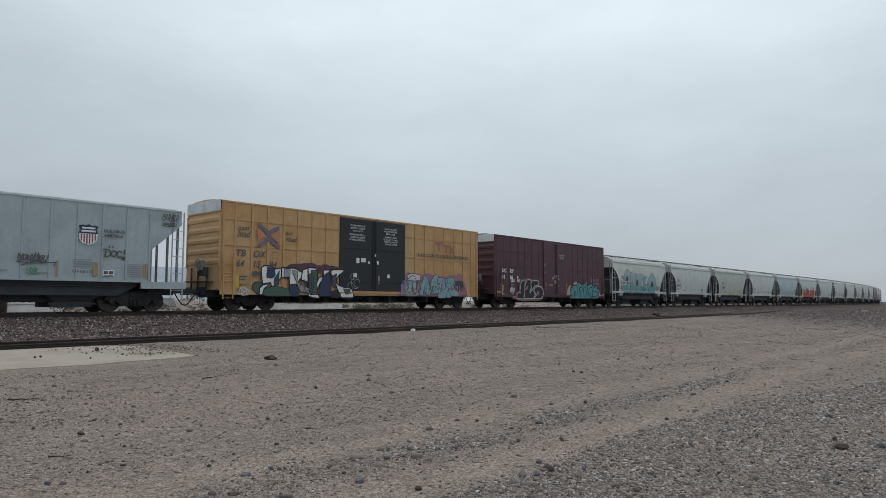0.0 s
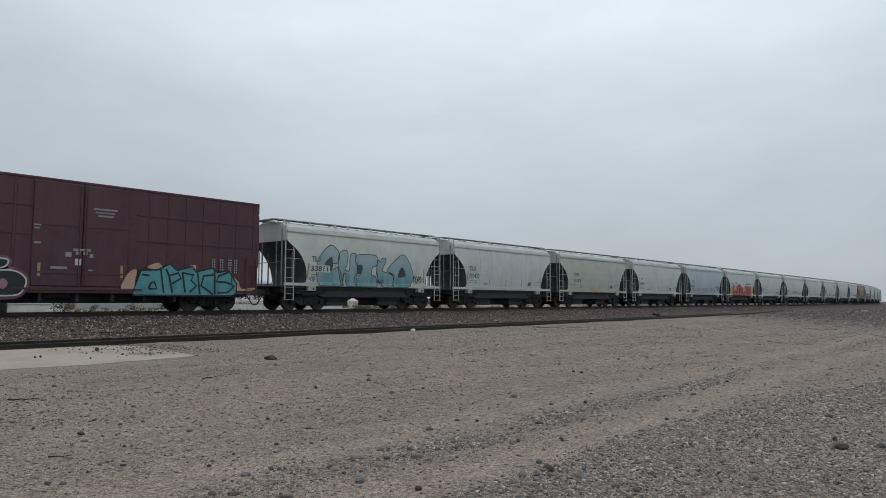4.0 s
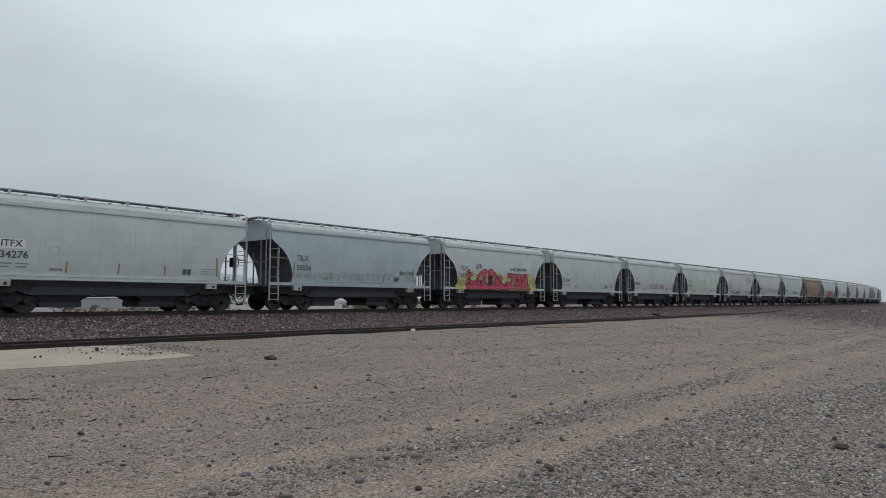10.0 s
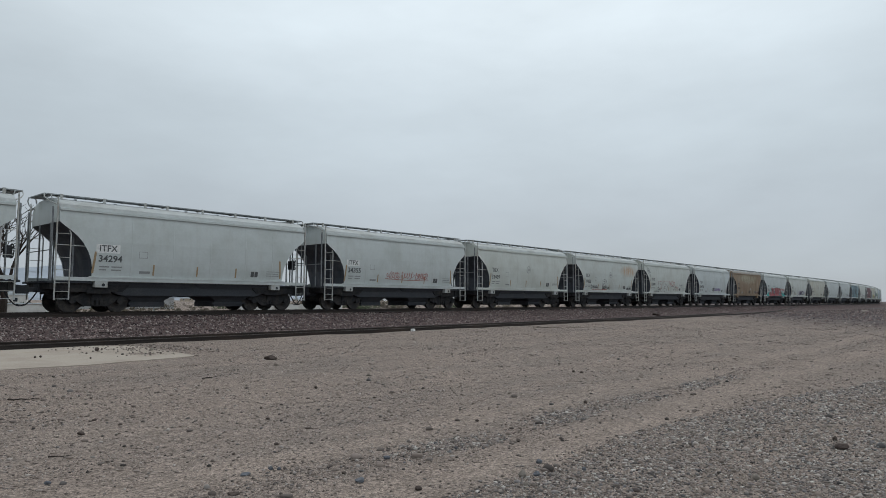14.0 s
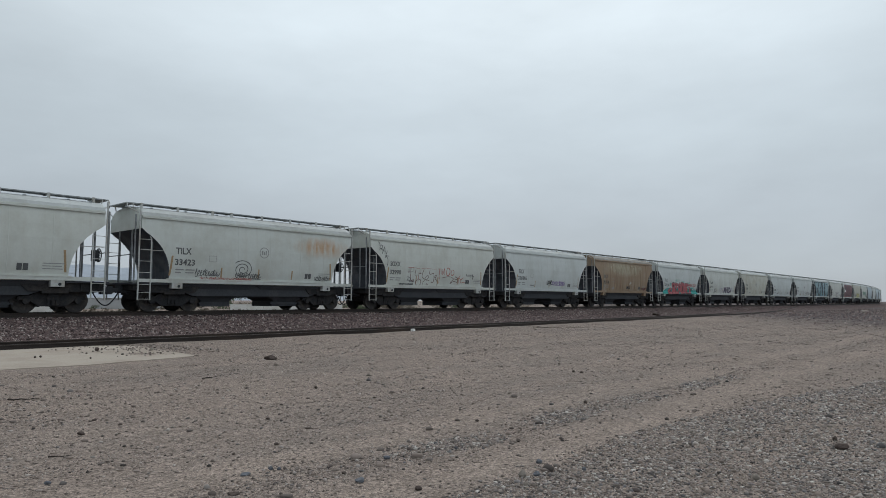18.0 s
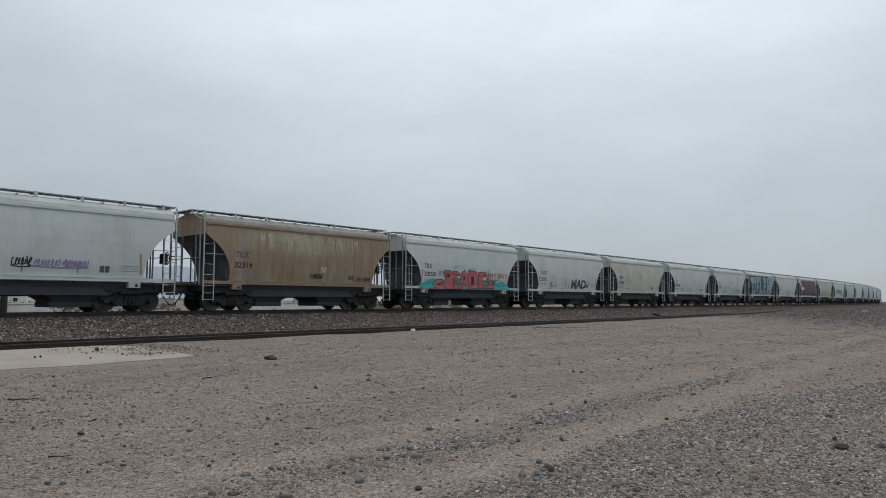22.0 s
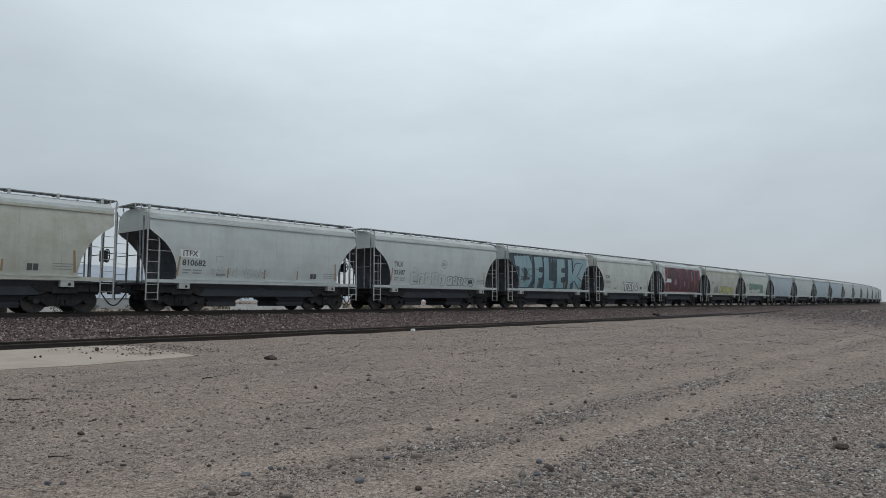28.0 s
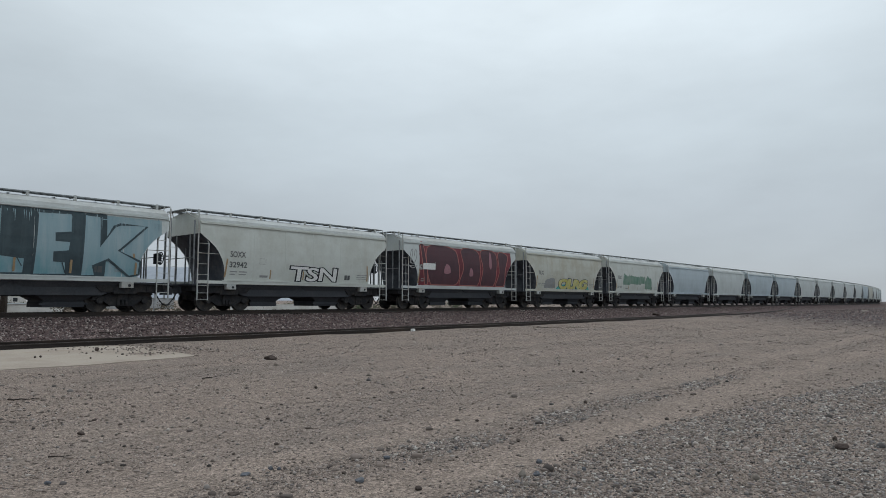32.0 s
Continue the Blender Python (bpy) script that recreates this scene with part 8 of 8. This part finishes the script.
def background():
    hills()
    bare_tree("bare_tree", *along(75.0, 58), 9.0, 7, "bare grey-brown tree with spreading twigs behind the tracks")
    leafy("shrub", *along(71.2, 78), 1.9, 1.3, 5, M["brush"], "leafless grey-brown desert shrub", False, 500, "shrub")
    low_building("flat_trailer_shed", *along(73.5, 84), 6.6, 2.4, 1.02, -10, "whitewall", "low white flat-roofed shed beyond the tracks", windows=0)
    low_building("low_grey_shed", *along(67.2, 120), 15.0, 5.0, 1.75, -22, "dullwall", "long low grey flat-roofed shed beyond the tracks", windows=0)
    wall = tagged(new("boundary_wall"), "long low whitewashed wall beyond the tracks", "wall")
    x, y = along(54.6, 104)
    wall.matrix_basis = pose(x, y, ground_z(x, y), 0, 0, -28)
    for k in range(7):
        part("wall_panel", box(bmesh.new(), -8.4 + k * 2.4, -8.4 + k * 2.4 + 2.36, -0.12, 0.12, -0.1, 0.75, 0.015), M["whitewall"], wall)
    part("coping", box(bmesh.new(), -8.5, 8.5, -0.17, 0.17, 0.75, 0.82, 0.01), M["whitewall"], wall)
    # a ragged row of tall shrubs beyond the tracks
    rng = random.Random(31)
    for k in range(26):
        a = 78 - k * 1.55 + rng.uniform(-0.5, 0.5)
        h = rng.uniform(0.8, 1.3) if k % 4 else rng.uniform(1.4, 2.0)
        if 62.0 < a < 65.8 or 67.2 < a < 70.4:
            h *= 0.6
        leafy("tall_shrub", *along(a, rng.uniform(112, 132)), h, h * 1.25, 140 + k, M["leaf"] if k % 3 == 0 else M["brush"], "tall ragged grey-green desert shrub beyond the tracks", False, 520, "shrub")
    rng = random.Random(21)
    # low dry brush between the far side of the track and the houses
    verts, faces = [], []
    for _ in range(1500):
        a, d = rng.uniform(20, 80), 62 * 6 ** rng.uniform(0, 1)
        x, y = along(a, d)
        if y - bend(x) < 40:
            continue
        h = rng.uniform(0.2, 0.5)
        for _ in range(7):
            u = Vector((rng.uniform(-1, 1), rng.uniform(-1, 1), rng.uniform(0.2, 1.2))).normalized() * h
            w = u.orthogonal().normalized() * h * 0.16
            o = Vector((x + rng.uniform(-0.4, 0.4), y + rng.uniform(-0.4, 0.4), -0.97))
            k = len(verts)
            verts += [tuple(o - w), tuple(o + w), tuple(o + u * 0.7 + w * 1.4), tuple(o + u), tuple(o + u * 0.7 - w * 1.4)]
            faces.append((k, k + 1, k + 2, k + 3, k + 4))
    me = bpy.data.meshes.new("desert_brush")
    me.from_pydata(verts, [], faces)
    me.materials.append(M["brush"])
    tagged(new("desert_brush", me), "low dry grey-brown desert brush beyond the tracks", "brush", kind="stuff")
    for k, (a, d, h, s) in enumerate(((59.8, 210, 8.2, 4.0), (58.4, 230, 9.0, 4.5), (57.0, 215, 7.2, 3.6), (61.6, 240, 7.0, 3.5), (76.5, 190, 6.0, 3.0), (65.6, 260, 5.0, 2.6))):
        leafy("leafy_tree", *along(a, d), h, s, 40 + k, M["leaf"], "dark green round-crowned tree in the distance", True, 1100)
    for k, (a, d, h, s) in enumerate(((49.0, 74, 1.0, 1.2), (48.2, 76, 1.2, 1.4), (47.4, 75, 0.9, 1.0), (66.4, 90, 0.8, 1.2), (64.0, 110, 1.0, 1.5), (45.0, 100, 1.0, 1.5), (36.0, 120, 1.0, 1.6))):
        leafy("shrub", *along(a, d), h, s, 60 + k, M["leaf"] if k < 3 else M["brush"], "low dusty green desert shrub", False, 420, "shrub")
    for k, (a, d, w, h) in enumerate(((70.6, 540, 9, 2.6), (69.0, 660, 11, 2.8), (67.4, 750, 8, 2.6), (74.9, 190, 9, 2.6), (65.4, 880, 9, 2.7), (62.6, 700, 12, 3.0))):
        low_building("distant_house", *along(a, d), w, 7, h, rng.uniform(-25, 10), "whitewall" if k == 3 else "stucco", "low single-storey house far behind the tracks", gable=1.0)


background()


def loose_things():
    """Single stones, blocks and scraps that stand out on the ground."""
    def rock(name, x, y, sx, sy, sz, mat, label, seed):
        rng = random.Random(seed)
        bm = bmesh.new()
        bmesh.ops.create_icosphere(bm, subdivisions=2, radius=1)
        chop = [Vector((rng.uniform(-1, 1), rng.uniform(-1, 1), rng.uniform(-0.2, 1))).normalized() for _ in range(7)]
        for v in bm.verts:
            for c in chop:
                over = v.co.dot(c) - 0.72
                if over > 0:
                    v.co -= c * over
            v.co *= 1 + 0.2 * noise.noise(v.co * 1.7 + Vector((seed, 0, 0))) + rng.uniform(-0.05, 0.05)
            v.co.x, v.co.y, v.co.z = v.co.x * sx / 2, v.co.y * sy / 2, v.co.z * sz / 2
        ob = new(name, mesh_of(name, bm, mat))
        ob.location = (x, y, (-0.842 if (y > 14.6 and x < 8.3 and y < 20.3) else ground_z(x, y)) + sz * 0.36)
        ob.rotation_euler.z = rng.uniform(0, 3)
        return tagged(ob, label, "stone")

    rough = material("dark_scrap_rock", (0.07, 0.055, 0.05), 0.9, spots=(0.11, 0.09, 0.08), spot_scale=8, grain=0.25, spec=0.1)
    pale = material("pale_rock", (0.28, 0.25, 0.22), 0.9, spots=(0.2, 0.18, 0.16), spot_scale=8, grain=0.2, spec=0.1)
    slate = material("bluish_slate_rock", (0.135, 0.145, 0.165), 0.85, spots=(0.10, 0.105, 0.12), spot_scale=8, grain=0.2, spec=0.15)
    seed = 1
    for rows, mat, words in ((DARK_ROCKS, rough, "dark brown lump of rock"), (DARK_ROCKS_FAR, rough, "dark brown lump of rock"), (SLATE_ROCKS, slate, "flat bluish-grey stone"), (PALE_ROCKS, pale, "pale grey stone")):
        for x, y, a, b, c in rows:
            rock("rock", x, y, a, b, c, mat, words + (" on the concrete apron" if 14.6 < y < 20.3 and x < 8.3 else " on bare earth"), seed)
            seed += 1
    blk = tagged(new("white_block", mesh_of("white_block", box(bmesh.new(), -0.12, 0.12, -0.07, 0.07, 0, 0.11, 0.015), M["white"])), "small white painted concrete block by the side track", "block")
    x, y = 20.9, 20.2
    blk.matrix_basis = pose(x, y, ground_z(x, y), 0, 0, 25)


DARK_ROCKS = [(9.17, 13.53, 0.36, 0.2, 0.13), (7.13, 18.45, 0.15, 0.12, 0.12), (5.29, 17.19, 0.07, 0.052, 0.05), (5.43, 17.26, 0.08, 0.063, 0.05), (6.08, 16.08, 0.055, 0.041, 0.04), (7.81, 16.28, 0.07, 0.056, 0.049), (2.85, 7.7, 0.091, 0.073, 0.049), (3.38, 7.99, 0.072, 0.058, 0.03), (3.28, 8.48, 0.061, 0.049, 0.031), (2.72, 4.45, 0.1, 0.08, 0.029), (3.96, 5.72, 0.051, 0.041, 0.033), (3.43, 5.63, 0.042, 0.034, 0.03), (4.77, 7.08, 0.063, 0.05, 0.032), (5.15, 7.81, 0.046, 0.037, 0.035)]
DARK_ROCKS_FAR = [(6.77, 8.72, 0.073, 0.059, 0.053), (6.8, 7.36, 0.084, 0.067, 0.029), (3.64, 4.3, 0.042, 0.034, 0.027), (3.74, 3.55, 0.069, 0.055, 0.04), (8.31, 4.69, 0.063, 0.05, 0.054), (5.66, 3.97, 0.063, 0.051, 0.033), (6.32, 5.03, 0.054, 0.043, 0.031), (7.95, 1.58, 0.065, 0.052, 0.061), (7.57, 1.45, 0.167, 0.133, 0.07), (11.93, 7, 0.08, 0.064, 0.053), (11.86, 6.77, 0.079, 0.063, 0.052), (53.9, 23.6, 1.3, 0.6, 0.35)]
SLATE_ROCKS = [(3.1, 4.91, 0.103, 0.082, 0.035), (3.35, 4.91, 0.053, 0.042, 0.035), (3.38, 4.84, 0.043, 0.035, 0.035), (3.55, 4, 0.097, 0.078, 0.045), (4.22, 4.4, 0.081, 0.065, 0.04), (4.68, 3.1, 0.07, 0.056, 0.045), (5.1, 2.9, 0.048, 0.038, 0.044), (5.06, 3.33, 0.07, 0.056, 0.046), (1.92, 5.8, 0.062, 0.049, 0.035)]
PALE_ROCKS = [(8.17, 17.57, 0.135, 0.108, 0.087), (4.57, 3.17, 0.083, 0.066, 0.074), (4.35, 2.98, 0.048, 0.038, 0.045), (8.72, 1.78, 0.078, 0.062, 0.045), (5.84, 1.74, 0.065, 0.052, 0.058), (7.82, 2.55, 0.063, 0.051, 0.044), (16.27, 7.4, 0.087, 0.069, 0.067), (65.4, 21.6, 0.8, 0.4, 0.12), (110, 17.4, 2.4, 1, 0.25), (94, 15, 0.5, 0.4, 0.3)]


def stick(x, y, length, turn, z, label):
    rng = random.Random(int(x * 100))
    bm = bmesh.new()
    pts = [(-length / 2 + length * i / 5, rng.uniform(-0.03, 0.03) * length, 0.012 + rng.uniform(-0.003, 0.008)) for i in range(6)]
    for i, (a, b) in enumerate(zip(pts, pts[1:])):
        rod(bm, a, b, 0.014 * length ** 0.3 - 0.0015 * i, 6)
    ob = tagged(new("broken_timber", mesh_of("broken_timber", bm, M["tie"])), label, "timber")
    ob.matrix_basis = pose(x, y, z, 0, 0, turn)


def sticks():
    stick(2.32, 6.74, 0.19, -25, ground_z(2.32, 6.74), "dark splinter of timber lying on the earth")
    stick(3.22, 10.83, 0.42, -33, ground_z(3.22, 10.83), "weathered splinter of timber lying on the earth")
    stick(23.2, 18.2, 0.6, -35, ground_z(23.2, 18.2), "weathered timber strip lying by the side track")
    stick(29.5, 18.74, 1.4, -30, ground_z(29.5, 18.74), "weathered timber strip lying by the side track")
    stick(30.8, 17.8, 1.2, -40, ground_z(30.8, 17.8), "weathered timber strip lying by the side track")
    stick(6.42, 11.41, 0.4, 20, ground_z(6.42, 11.41), "dark dry twig lying on the earth")
    stick(9.7, 23.6, 1.9, -62, ground_z(9.7, 23.6) + 0.05, "broken timber lying on the ballast slope")
    stick(16.0, 23.2, 1.7, -50, ground_z(16.0, 23.2) + 0.05, "broken timber lying on the ballast slope")
    post = tagged(new("marker_post"), "thin dark marker post beyond the tracks", "post")
    x, y = along(65.0, 70)
    post.location = (x, y, ground_z(x, y))
    part("pole", rod(bmesh.new(), (0, 0, -0.2), (0, 0, 2.6), 0.05, 8), M["darksteel"], post)
    part("cap", box(bmesh.new(), -0.09, 0.09, -0.09, 0.09, 2.6, 2.66, 0.01), M["darksteel"], post)


sticks()
loose_things()


# ---- what moves ----
def travel(t):
    return SPEED * t + GAIN * t * t / 2


def motions():
    for car, s0 in CARS:
        rows = []
        for i in range(33):
            x, y, a = line_at(s0 - travel(i))
            rows.append((float(i), pose(x, y, 0, 0, 0, math.degrees(a))))
        walk(car, rows)
    for ws, x, s0 in SPIN:
        times = [i / 15 for i in range(481) if -7 < s0 - travel(i / 15) < 44]
        if len(times) < 3:
            continue
        rows = []
        for t in times:
            rows.append((t, pose(x, 0, 0.457, 0, -math.degrees(travel(t) / 0.457) % 360, 0)))
        if times[0] > 0.05:
            rows.insert(0, (0.0, rows[0][1]))
        if times[-1] < 31.95:
            rows.append((32.0, rows[-1][1]))
        walk(ws, rows)


motions()
